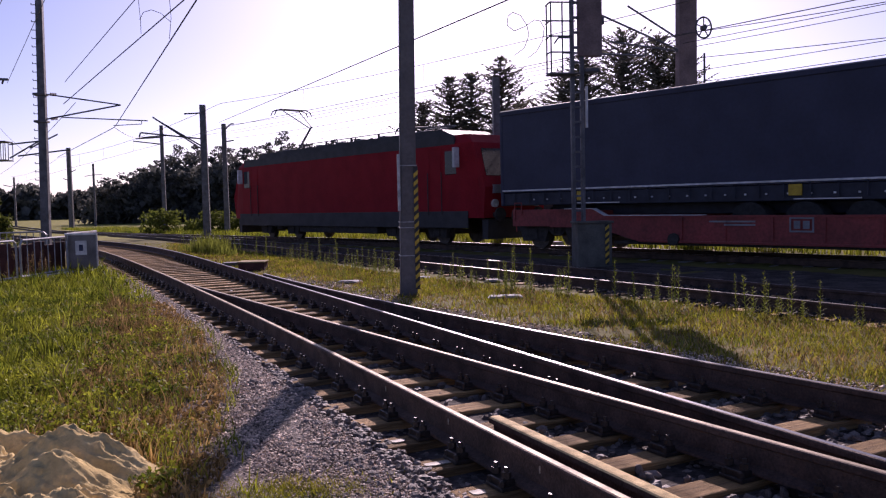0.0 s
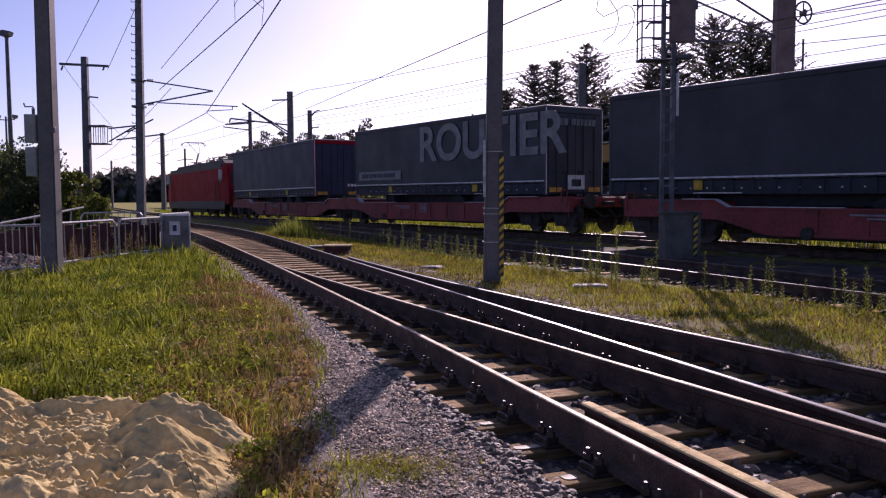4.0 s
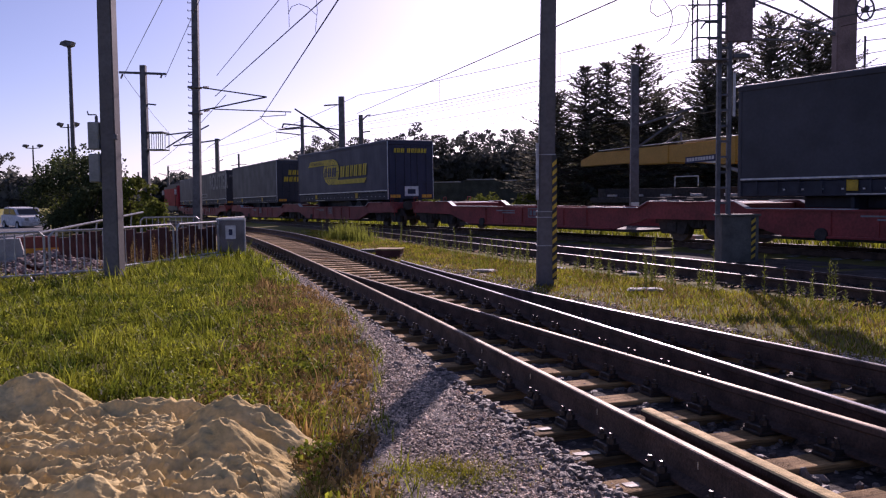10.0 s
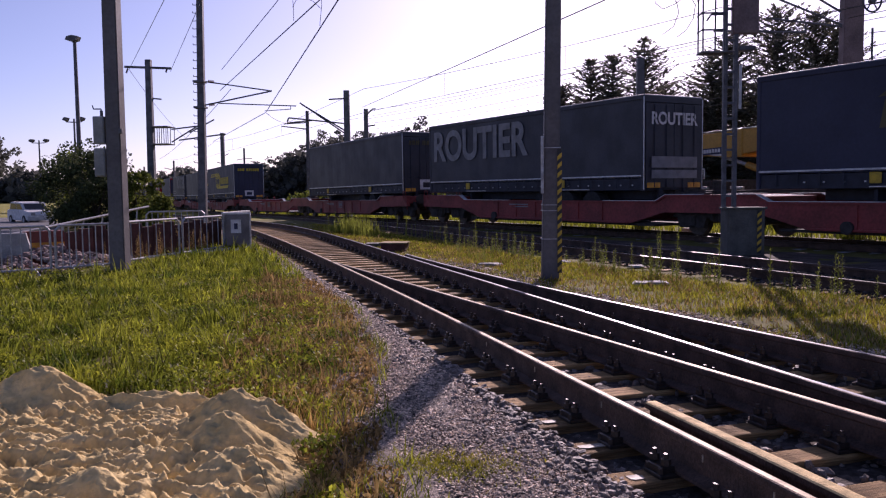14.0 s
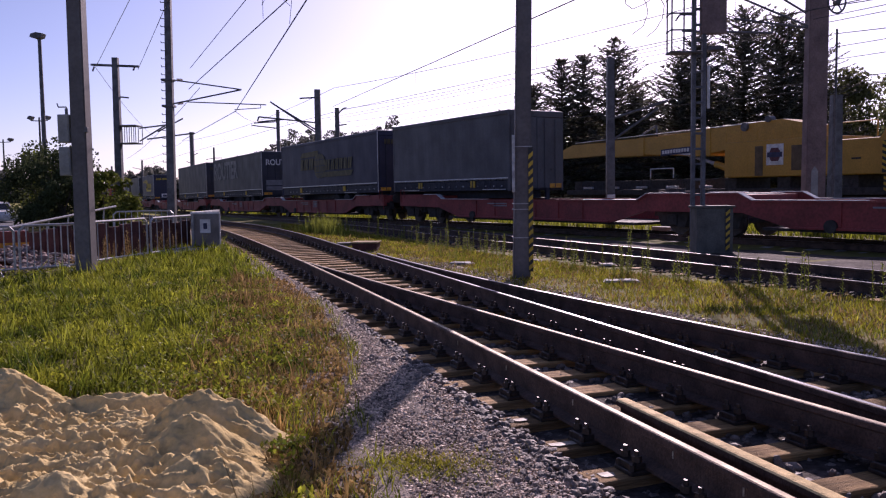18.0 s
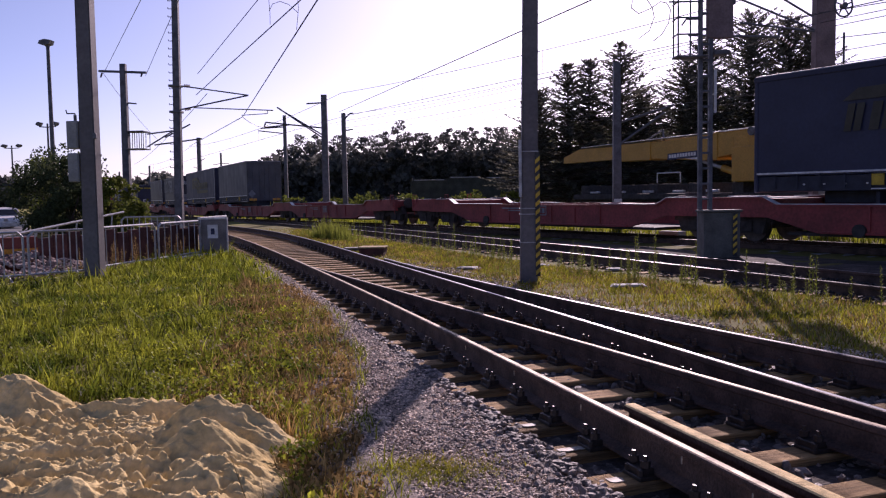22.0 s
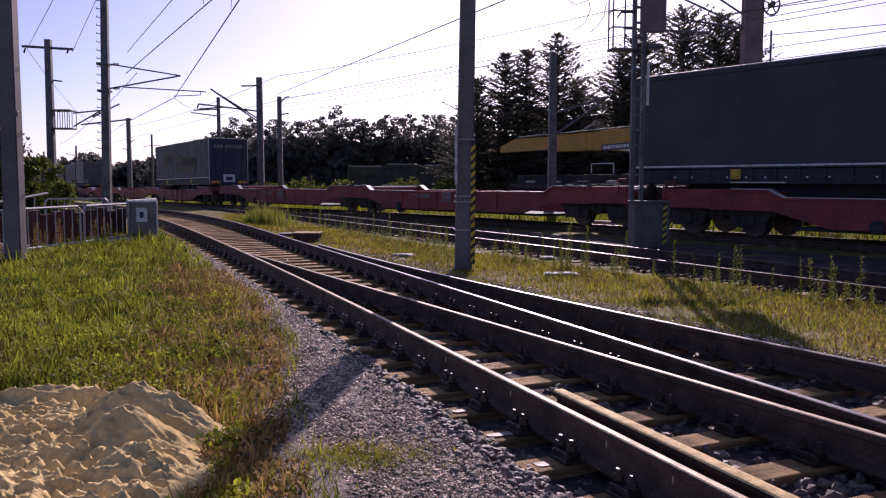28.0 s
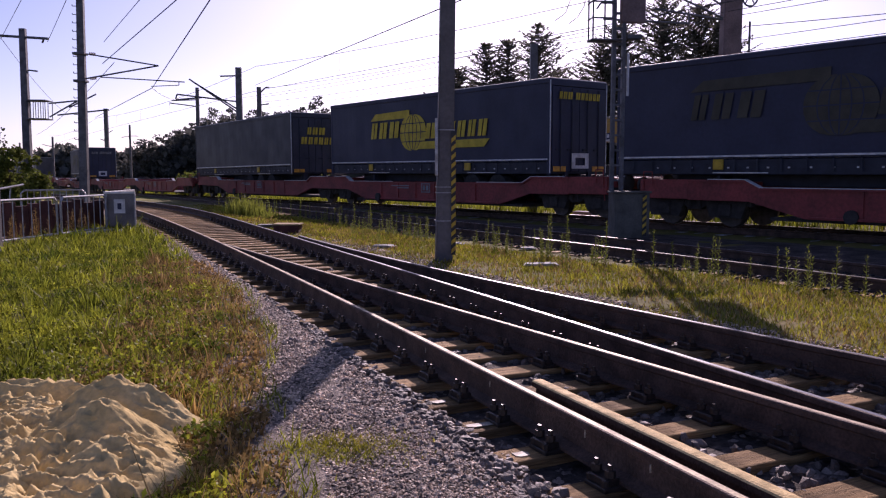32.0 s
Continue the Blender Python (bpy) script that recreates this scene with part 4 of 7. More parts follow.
    part("boom_collar", box(bmesh.new(), (4.3, -1.16, 3.0), (4.55, 0.0, 4.32), 0.03), M_CRANE, m)
    part("name_wedge", px(bmesh.new(), [(7.4, 3.30), (5.5, 3.18), (5.5, 3.08), (5.9, 3.10)], -0.045, -0.035), M_WHITE, m)
    for x, z, r in ((2.2, 4.2, 0.20), (0.9, 4.45, 0.14), (-4.95, 3.85, 0.14)):
        part("winch_drum", tube(bmesh.new(), (x, -0.3, z), (x, 0.06, z), r, n=14), M_DARKSTEEL, m, "dark winch drum")
    part("grab_rail", pipe(bmesh.new(), [(-2.4, 0.05, 3.4), (-2.4, 0.05, 4.0), (-4.3, 0.05, 4.0), (-4.3, 0.05, 3.4)], 0.025), M_CRANE, m)
    part("lifting_eye", tube(bmesh.new(), (-5.7, -0.3, 4.05), (-5.7, 0.0, 4.05), 0.2, n=14), M_CRANE, m)
    for x in (-5.15, -6.4):
        part("support_arm", tube(bmesh.new(), (x, 0.08, 3.0), (x - 0.35, 0.08, 3.95), 0.07, n=8), M_CRANE, m)
    g = part("guard_strip", box(bmesh.new(), (-4.75, -0.095, 1.2), (-4.5, -0.08, 1.9)), M_BLACK, m, "black and yellow chevron strip")
    for k in range(3):
        part("stripe", plate(bmesh.new(), [(-4.745, 1.25 + k * 0.21), (-4.505, 1.35 + k * 0.21), (-4.505, 1.45 + k * 0.21), (-4.745, 1.35 + k * 0.21)], -0.079, -0.075), M_YELLOW, g)
    part("louvre_panel", box(bmesh.new(), (2.0, 0.0, 2.1), (2.7, 0.02, 2.9), 0.01), M_CRANE, m)
    for k in range(5):
        part("chassis_step", box(bmesh.new(), (4.2 + 2.3 * k, -0.12, 1.5), (5.0 + 2.3 * k, 0.0, 1.62), 0.01), M_GALV, m, "pale step plate")
    bm = pipe(bmesh.new(), [(8.5, -0.05, 2.0), (8.5, -0.05, 2.5), (6.8, -0.05, 2.5), (6.8, -0.05, 2.0)], 0.03)
    part("tool_rack", bm, M_WHITE, m)


crane()


# ---- barriers, rubble and car beyond the lawn ----
def crowd_barrier(p, q, h=0.95, label="galvanised crowd barrier with upright bars", bars=13, base=0.0):
    p, q = Vector((*p, base)), Vector((*q, base))
    d = q - p
    L = d.length
    m = thing("crowd_barrier", Matrix.Translation(p) @ Matrix.Rotation(math.atan2(d.y, d.x), 4, "Z"), label, "barrier", "crowd barriers")
    bm = pipe(bmesh.new(), [(0.0, 0, 0.12), (0.0, 0, h - 0.1), (0.1, 0, h), (L - 0.1, 0, h), (L, 0, h - 0.1), (L, 0, 0.12), (0.0, 0, 0.12)], 0.025, 8)
    part("frame", bm, M_GALV, m)
    for k in range(1, bars + 1):
        x = L * k / (bars + 1)
        part("bar", tube(bmesh.new(), (x, 0, 0.12), (x, 0, h), 0.013, n=6), M_GALV, m)
    for x in (0.3, L - 0.3):
        part("foot", pipe(bmesh.new(), [(x, -0.3, -0.02), (x, 0, 0.12), (x, 0.3, -0.02)], 0.022, 6), M_GALV, m)
    if bars > 11:
        part("name_plate", box(bmesh.new(), (L * 0.56, -0.02, h * 0.62), (L * 0.63, 0.0, h * 0.72)), M_GALV, m)


G = -0.05
crowd_barrier((-9.9, 13.9), (-8.2, 15.7), base=G)
crowd_barrier((-8.15, 15.8), (-7.35, 16.7), base=G, bars=8)
crowd_barrier((-7.5, 17.4), (-7.05, 19.6), base=G, bars=6)
crowd_barrier((-7.0, 19.7), (-6.6, 21.7), base=G, bars=6)
crowd_barrier((-10.4, 26.0), (-8.7, 26.6), h=0.98, base=G, bars=9)


def sloping_rail():
    """A fallen length of fence: its pale top rail climbs away over leaning posts."""
    m = thing("fallen_fence", Matrix(), "fallen fence with a pale sloping top rail behind the barriers", "fence")
    p, q = Vector((-11.4, 17.9, 0.42)), Vector((-9.6, 24.2, 1.13))
    part("top_rail", tube(bmesh.new(), p, q, 0.032, n=8), M_GALV, m)
    part("lower_rail", tube(bmesh.new(), p - Vector((0, 0, 0.35)), q - Vector((0, 0, 0.62)), 0.025, n=6), M_GALV, m)
    for k in range(9):
        a0 = p.lerp(q, (k + 0.3) / 9)
        part("post", tube(bmesh.new(), (a0.x - 0.12, a0.y, G - 0.05), a0, 0.022, n=6), M_GALV, m)


sloping_rail()


def yard():
    m = thing("panel_barrier", Matrix.Translation((-6.63, 21.75, G)) @ Matrix.Rotation(math.radians(88), 4, "Z"), "grey sheet barrier panel with a small blue sign", "barrier")
    part("sheet", box(bmesh.new(), (0.0, -0.02, 0.12), (2.3, 0.02, 0.98), 0.01), M_SHEET, m)
    part("rail", box(bmesh.new(), (-0.02, -0.03, 0.98), (2.35, 0.03, 1.04), 0.01), M_WHITE, m)
    s = part("sign", box(bmesh.new(), (0.9, 0.021, 0.5), (1.5, 0.028, 0.86)), M_WHITE, m)
    part("emblem", box(bmesh.new(), (1.05, 0.029, 0.56), (1.35, 0.033, 0.80)), M_BLUE, s)
    part("sheet", box(bmesh.new(), (0.0, -0.74, 0.12), (0.04, -0.02, 0.98), 0.01), M_SHEET, m)
    s = part("sign", box(bmesh.new(), (-0.008, -0.50, 0.48), (-0.001, -0.22, 0.84)), M_WHITE, m, "small white sign with a blue emblem")
    part("emblem", box(bmesh.new(), (-0.013, -0.41, 0.58), (-0.009, -0.31, 0.74)), M_BLUE, s)
    part("rail", box(bmesh.new(), (-0.012, -0.76, 0.98), (0.05, -0.01, 1.03), 0.01), M_WHITE, m)
    for yy in (-0.76, -0.05):
        part("edge_post", box(bmesh.new(), (-0.012, yy, 0.0), (0.05, yy + 0.035, 0.978), 0.006), M_GALV, m)
    for (a0, b0, r) in (((-6.75, 19.9), (-6.35, 21.5), 0.05), ((-6.28, 22.3), (-6.05, 21.0), 0.045), ((-6.12, 22.2), (-5.95, 21.3), 0.045)):
        d = Vector((b0[0] - a0[0], b0[1] - a0[1], 0))
        t = thing("timber_board", Matrix.Translation((a0[0], a0[1], G + 0.0)) @ Matrix.Rotation(math.atan2(d.y, d.x), 4, "Z"), "pale timber board lying at the edge of the lawn", "board", "loose boards")
        part("board", box(bmesh.new(), (0, -r, 0.03), (d.length, r, 0.11), 0.008), M_WHITE, t)
    # dark boarded skip wall behind the barriers
    w = thing("board_wall", Matrix.Translation((-8.9, 17.7, G)) @ Matrix.Rotation(math.atan2(4.9, 1.7), 4, "Z"), "low dark maroon board wall behind the barriers", "wall")
    for k in range(14):
        part("board", box(bmesh.new(), (k * 0.40, -0.03, 0.0), (k * 0.40 + 0.385, 0.03, 0.74 + 0.05 * ((k * 7) % 3)), 0.01), M_MAROON, w)
    for x, y, mat, lab in ((-9.6, 18.1, M_BRICKRED, "red and white plastic road barrier"), (-9.9, 17.1, M_BOX, "grey plastic road barrier"), (-10.8, 17.8, M_BOX, "grey plastic road barrier")):
        t = thing("road_barrier", Matrix.Translation((x, y, G)) @ Matrix.Rotation(0.9 + x, 4, "Z"), lab, "road barrier")
        part("body", plate(bmesh.new(), [(-0.5, 0), (0.5, 0), (0.46, 0.5), (0.4, 0.75), (-0.4, 0.75), (-0.46, 0.5)], -0.12, 0.12), mat, t)
        part("band", box(bmesh.new(), (-0.47, -0.125, 0.35), (0.47, 0.125, 0.5), 0.01), M_ORANGE if mat is M_BRICKRED else M_BOX, t)
    car = thing("white_car", Matrix.Translation((-28.6, 52.6, float(land(-28.6, 52.6)) - 0.11)) @ Matrix.Rotation(-0.78, 4, "Z"), "white estate car parked by the bushes", "car")
    bm = plate(bmesh.new(), [(-2.15, 0.30), (2.15, 0.30), (2.22, 0.62), (2.0, 0.86), (1.05, 0.96), (-2.12, 1.0), (-2.2, 0.65)], -0.86, 0.86)
    bmesh.ops.bevel(bm, geom=bm.edges[:], offset=0.05, segments=2, affect="EDGES")
    part("body", bm, M_WHITE, car)
    bm = plate(bmesh.new(), [(-2.08, 0.98), (1.0, 0.95), (0.35, 1.44), (-1.75, 1.50)], -0.74, 0.74)
    bmesh.ops.bevel(bm, geom=bm.edges[:], offset=0.05, segments=2, affect="EDGES")
    part("cabin", bm, M_WHITE, car)
    for sy in (-0.755, 0.745):
        part("window", plate(bmesh.new(), [(-1.85, 1.03), (-0.6, 1.02), (-0.6, 1.38), (-1.65, 1.40)], sy, sy + 0.01), M_GLASS, car)
        part("window", plate(bmesh.new(), [(-0.5, 1.02), (0.72, 1.0), (0.28, 1.36), (-0.5, 1.38)], sy, sy + 0.01), M_GLASS, car)
    part("rear_window", box(bmesh.new(), (-2.02, -0.6, 1.06), (-1.98, 0.6, 1.38)), M_GLASS, car)
    ws = part("windscreen", box(bmesh.new(), (-0.01, -0.62, -0.27), (0.01, 0.62, 0.27)), M_GLASS, car)
    ws.matrix_basis = Matrix.Translation((0.70, 0, 1.20)) @ Matrix.Rotation(-0.93, 4, "Y")
    for x in (-1.35, 1.35):
        for sy in (-0.8, 0.8):
            wh = part("wheel", tube(bmesh.new(), (x, sy - 0.1, 0.32), (x, sy + 0.1, 0.32), 0.32, n=16), M_TYRE, car)
            part("rim", tube(bmesh.new(), (x, sy - 0.105, 0.32), (x, sy + 0.105, 0.32), 0.19, n=12), M_GALV, wh)
    for x in (2.16, -2.2):
        for sy in (-0.68, 0.45):
            part("lamp", box(bmesh.new(), (x, sy, 0.66), (x + 0.04, sy + 0.23, 0.82), 0.005), M_BOX if x > 0 else M_REDPRINT, car)
    r = raw("service_road", [(-60, 30, -0.12), (-14, 22, -0.105), (-13, 26, -0.108), (-34, 66, -0.3), (-90, 60, -0.25)], [(0, 1, 2, 3, 4)], M_ROAD)
    r.location.z = 0.05
    tagged(r, "grey asphalt service road beyond the barriers", "road", kind="structure")
    b = thing("cable_trough", Matrix.Translation((-2.0, 21.9, -0.1)) @ Matrix.Rotation(-0.1, 4, "Z"), "dark cable box with a pale timber lid in the grass", "cable box")
    part("body", box(bmesh.new(), (-0.36, -0.3, 0.0), (0.30, 0.3, 0.20), 0.02), M_MAROON, b)
    part("lid", box(bmesh.new(), (-0.39, -0.33, 0.20), (0.33, 0.33, 0.235), 0.01), M_TIMBER, b)
    b = thing("cable_trough", Matrix.Translation((-2.75, 23.4, -0.1)), "low concrete cable box in the grass", "cable box")
    part("body", box(bmesh.new(), (-0.25, -0.25, 0.0), (0.25, 0.25, 0.12), 0.02), M_GREENBOX, b)
    for x, y, a0, L in ((2.96, 13.5, -0.15, 0.60), (0.4, 17.2, -0.5, 0.5), (1.9, 17.6, -0.35, 0.5), (3.3, 16.4, -0.4, 0.35)):
        t = thing("concrete_slab", Matrix.Translation((x, y, -0.075)) @ Matrix.Rotation(a0, 4, "Z"), "pale broken concrete slab lying in the grass", "slab", "loose slabs")
        part("slab", plate(bmesh.new(), [(-L / 2, 0.0), (L / 2, 0.0), (L / 2 - 0.03, 0.025), (L / 4, 0.04), (-L / 4, 0.03), (-L / 2 + 0.05, 0.035)], -0.14, 0.14), M_CONC, t)
    for s, off in ((17.6, 2.6),):
        x, y, hd = train_xy(s)
        t = thing("concrete_trough", Matrix.Translation((x + math.sin(hd) * off * -1 * -1, y - math.cos(hd) * off, -0.12)) @ Matrix.Rotation(hd, 4, "Z"), "pale concrete block between the tracks", "cable box")
        part("body", box(bmesh.new(), (-0.45, -0.2, 0), (0.45, 0.2, 0.2), 0.02), M_CONC, t)
    # far boarded noise wall
    w = thing("noise_wall", Matrix.Translation((-4, 91, -0.7)) @ Matrix.Rotation(math.radians(-4), 4, "Z"), "long dark noise wall with pale capping in front of the woods", "wall")
    for k in range(13):
        part("panel", box(bmesh.new(), (k * 4.0 + 0.1, -0.08, 0.0), (k * 4.0 + 3.9, 0.08, 3.75 + 0.12 * ((k * 5) % 3)), 0.02), M_BARRIER, w)
        part("post", box(bmesh.new(), (k * 4.0 - 0.1, -0.14, 0.0), (k * 4.0 + 0.1, 0.14, 3.95), 0.02), M_BARRIER, w)
        part("capping", box(bmesh.new(), (k * 4.0 + 0.3, -0.1, 3.76 + 0.12 * ((k * 5) % 3)), (k * 4.0 + 3.6, 0.1, 3.86 + 0.12 * ((k * 5) % 3)), 0.02), M_CONC, w)


M_MAROON = material("dark_maroon_boards", (0.115, 0.036, 0.03), 0.8, scale=3, var=0.3, objrand=0.3)
yard()


# ---- train: every unit is built once about its own middle, rail head at z = 0, nose towards +x ----
SPEED = 8.4
MOVERS = []      # thing, distance of its middle behind the reference point


def wheelset(parent, x, r=0.44, gauge=1.5, mat=None):
    """Two wheels on an axle, as parts."""
    out = []
    for sy in (-1, 1):
        bm = bmesh.new()
        tube(bm, (x, sy * 0.70, r), (x, sy * 0.83, r), r - 0.03, n=24)
        tube(bm, (x, sy * 0.68, r), (x, sy * 0.705, r), r, n=24)
        tube(bm, (x, sy * 0.82, r), (x, sy * 0.90, r), 0.13, n=12)
        out.append(part("wheel", bm, mat or M_WHEEL, parent))
    bm = tube(bmesh.new(), (x, -0.7, r), (x, 0.7, r), 0.08, n=10)
    out.append(part("axle", bm, M_BOGIE, parent))
    return out


def bogie(parent, x, wb=1.8):
    """Two axles in a heavy dark frame; the gaps between its boxes widen downwards."""
    bm = bmesh.new()
    for sy in (-1, 1):
        plate(bm, [(x - wb / 2 - 0.72, 0.56), (x - wb / 2 - 0.66, 0.92), (x + wb / 2 + 0.66, 0.92), (x + wb / 2 + 0.72, 0.56), (x + 0.30, 0.56), (x + 0.18, 0.46), (x - 0.18, 0.46), (x - 0.30, 0.56)], sy * 0.94, sy * 1.10)
        for k in (-1, 1):
            c = x + k * wb / 2
            plate(bm, [(c - 0.60, 0.67), (c + 0.60, 0.67), (c + 0.44, 0.26), (c - 0.44, 0.26)], sy * 0.96, sy * 1.12)
            box(bm, (c - 0.17, sy * 1.08 - 0.10, 0.30), (c + 0.17, sy * 1.08 + 0.10, 0.62), 0.03)
        for k in (-0.14, 0.14):
            tube(bm, (x + k, sy * 1.08, 0.50), (x + k, sy * 1.08, 0.80), 0.08, n=8)
    box(bm, (x - 0.3, -1.0, 0.6), (x + 0.3, 1.0, 0.84), 0.03)
    b = part("bogie", bm, M_BOGIE, parent, "grimy two-axle bogie frame")
    wheelset(b, x - wb / 2)
    wheelset(b, x + wb / 2)
    return b


def buffer_pair(parent, x, d):
    for sy in (-0.875, 0.875):
        bm = bmesh.new()
        tube(bm, (x, sy, 1.05), (x + d * 0.35, sy, 1.05), 0.10, n=12)
        tube(bm, (x + d * 0.33, sy, 1.05), (x + d * 0.40, sy, 1.05), 0.23, n=16)
        part("buffer", bm, M_BOGIE, parent)


def wagon_unit(name, bogies, length, label):
    """A pocket wagon: deep red side beams between the bogies, low pockets, end platforms."""
    w = thing(name, Matrix(), label, "freight wagon", "pocket wagons of the train")
    h = length / 2
    for sy in (-1, 1):
        y0, y1 = (sy * 1.30, sy * 1.42)
        # beam between neighbouring bogies, fish-bellied
        for a0, b0 in zip(bogies, bogies[1:]):
            lip = 0.05
            top = [(a0, 1.22), (a0 + 1.6, 1.22), (a0 + 2.0, 1.03), (b0 - 2.0, 1.03), (b0 - 1.6, 1.22), (b0, 1.22)]
            low = [(b0, 0.70), (b0 - 1.7, 0.70), (b0 - 3.1, 0.34), (a0 + 3.1, 0.34), (a0 + 1.7, 0.70), (a0, 0.70)]
            bm = plate(bmesh.new(), top + low, y0, y1)
            plate(bm, top + [(p, z - lip) for p, z in top[::-1]], sy * 1.27, sy * 1.47)
            box(bm, (a0 + 3.2, sy * 1.27, 0.33), (b0 - 3.2, sy * 1.46, 0.39), 0.01)
            for k in range(1, 7):
                x = a0 + 3.2 + (b0 - a0 - 6.4) * k / 7
                box(bm, (x - 0.03, sy * 1.41, 0.42), (x + 0.03, sy * 1.455, 0.97))
            part("side_beam", bm, M_WAGON, w)
            # white strips painted as bright reflections on the loading edges, level and sloping
            for edge in ([(a0 + 0.3, 1.222), (a0 + 1.6, 1.222), (a0 + 2.0, 1.032), (a0 + 4.3, 1.032)], [(b0 - 5.0, 1.032), (b0 - 2.0, 1.032), (b0 - 1.6, 1.222), (b0 - 0.6, 1.222)]):
                bm = plate(bmesh.new(), edge + [(p, z + 0.016) for p, z in edge[::-1]], sy * 1.28, sy * 1.48)
                part("loading_edge", bm, M_WHITE, w, "white strip painted as the reflection on the loading edge")
            bm = bmesh.new()
            for lo, hi in (((a0 + 7.0, 0.64), (a0 + 7.56, 0.68)), ((a0 + 7.0, 0.94), (a0 + 7.56, 0.98)), ((a0 + 7.0, 0.68), (a0 + 7.04, 0.94)), ((a0 + 7.52, 0.68), (a0 + 7.56, 0.94)), ((a0 + 7.1, 0.72), (a0 + 7.25, 0.90)), ((a0 + 7.31, 0.72), (a0 + 7.46, 0.90))):
                box(bm, (lo[0], sy * 1.457, lo[1]), (hi[0], sy * 1.463, hi[1]))
            part("lettering", bm, M_GREYPRINT, w)
            bm = bmesh.new()
            box(bm, ((a0 + b0) / 2 + 1.0, sy * 1.457, 0.86), ((a0 + b0) / 2 + 2.2, sy * 1.462, 0.90))
            box(bm, ((a0 + b0) / 2 + 1.0, sy * 1.457, 0.78), ((a0 + b0) / 2 + 1.8, sy * 1.462, 0.82))
            part("lettering", bm, M_GREYPRINT, w)
            bm = bmesh.new()
            tube(bm, ((a0 + b0) / 2 + 3.2, sy * 1.40, 0.42), ((a0 + b0) / 2 + 3.2, sy * 1.50, 0.42), 0.16, n=14)
            part("brake_wheel", bm, M_BOGIE, w)
    for x in bogies:
        bm = bmesh.new()
        box(bm, (x - 1.5, -1.26, 0.92), (x + 1.5, 1.26, 1.17), 0.02)
        box(bm, (x - 1.1, -0.5, 1.13), (x + 1.1, 0.5, 1.17), 0.01)
        if abs(x) > 1:
            e = math.copysign(1.5, x)
            for sy in (-1, 1):
                box(bm, (min(x, x + e) + 0.002, sy * 1.262, 0.72), (max(x, x + e), sy * 1.42, 1.219), 0.01)
        part("platform", bm, M_WAGON, w)
        for y0 in (-1.25, 0.62):
            part("walkway_grating", box(bmesh.new(), (x - 1.08, y0, 1.172), (x + 1.08, y0 + 0.60, 1.20), 0.006), M_GALV, w, "galvanised walkway grating")
        bogie(w, x)
    for a0, b0 in zip(bogies, bogies[1:]):
        bm = box(bmesh.new(), (a0 + 2.2, -1.28, 0.26), (b0 - 2.2, 1.28, 0.34), 0.01)
        part("pocket_floor", bm, M_BOGIE, w)
        bm = bmesh.new()
        box(bm, (a0 + 1.4, -0.35, 1.0), (a0 + 2.2, 0.35, 1.28), 0.04)
        tube(bm, (a0 + 1.8, 0, 1.28), (a0 + 1.8, 0, 1.36), 0.3, n=16)
        part("kingpin_trestle", bm, M_BOGIE, w)
    for d in (-1, 1):
        bm = box(bmesh.new(), (d * (h - 0.75), -1.36, 0.86), (d * (h - 0.55), 1.36, 1.20), 0.02)
        part("headstock", bm, M_WAGON, w)
        buffer_pair(w, d * (h - 0.55), d)
        bm = bmesh.new()
        pipe(bm, [(d * (h - 0.6), 0.3, 0.8), (d * (h - 0.2), 0.3, 0.55), (d * h, 0.25, 0.6)], 0.03)
        pipe(bm, [(d * (h - 0.6), -0.3, 0.8), (d * (h - 0.2), -0.3, 0.5), (d * h, -0.25, 0.6)], 0.03)
        box(bm, (d * (h - 0.5), -0.07, 0.93), (d * (h - 0.02), 0.07, 1.05), 0.02)
        part("coupling_hose", bm, M_BOGIE, w)
        for sy in (-1, 1):
            bm = pipe(bmesh.new(), [(d * (h - 0.62), sy * 1.36, 0.55), (d * (h - 0.62), sy * 1.44, 1.0), (d * (h - 0.62), sy * 1.44, 1.42), (d * (h - 0.9), sy * 1.44, 1.42), (d * (h - 0.9), sy * 1.44, 1.05)], 0.018)
            part("handrail", bm, M_WAGON, w)
    return w


def letters(parent, mat, x0, z0, width, height, widths, y0, y1, slant=0.18, basis=None, label=""):
    """A line of plain slanted blocks, one for each letter."""
    total = sum(abs(k) for k in widths) + 0.25 * (len(widths) - 1)
    u = width / total
    x = x0
    for k in widths:
        if k > 0:
            s = slant * height
            bm = bmesh.new()
            for u0, u1 in ((0.0, 0.40), (0.52, 0.92)):
                plate(bm, [(x - k * u * u0, z0), (x - k * u * u1, z0), (x - k * u * u1 - s, z0 + height), (x - k * u * u0 - s, z0 + height)], y0, y1)
            ob = part("letter_block", bm, mat, parent, label)
            if basis:
                ob.matrix_basis = basis
        x -= (abs(k) + 0.25) * u


def text_mesh(body, size, bold=0.0):
    cu = bpy.data.curves.new("text", "FONT")
    cu.body, cu.size, cu.extrude, cu.offset = body, size, 0.002, bold
    cu.align_x = "LEFT"
    ob = bpy.data.objects.new("text", cu)
    scene.collection.objects.link(ob)
    bpy.context.view_layer.update()
    me = bpy.data.meshes.new_from_object(ob.evaluated_get(bpy.context.evaluated_depsgraph_get()))
    bpy.data.objects.remove(ob)
    return me


def word(parent, body, size, m, mat, stretch=(1, 1), bold=0.0):
    me = text_mesh(body, size, bold)
    me.materials.clear()
    me.materials.append(mat)
    ob = new("lettering", me)
    ob.parent = parent
    ob.matrix_basis = m @ Matrix.Diagonal((stretch[0], stretch[1], 1, 1))
    return ob


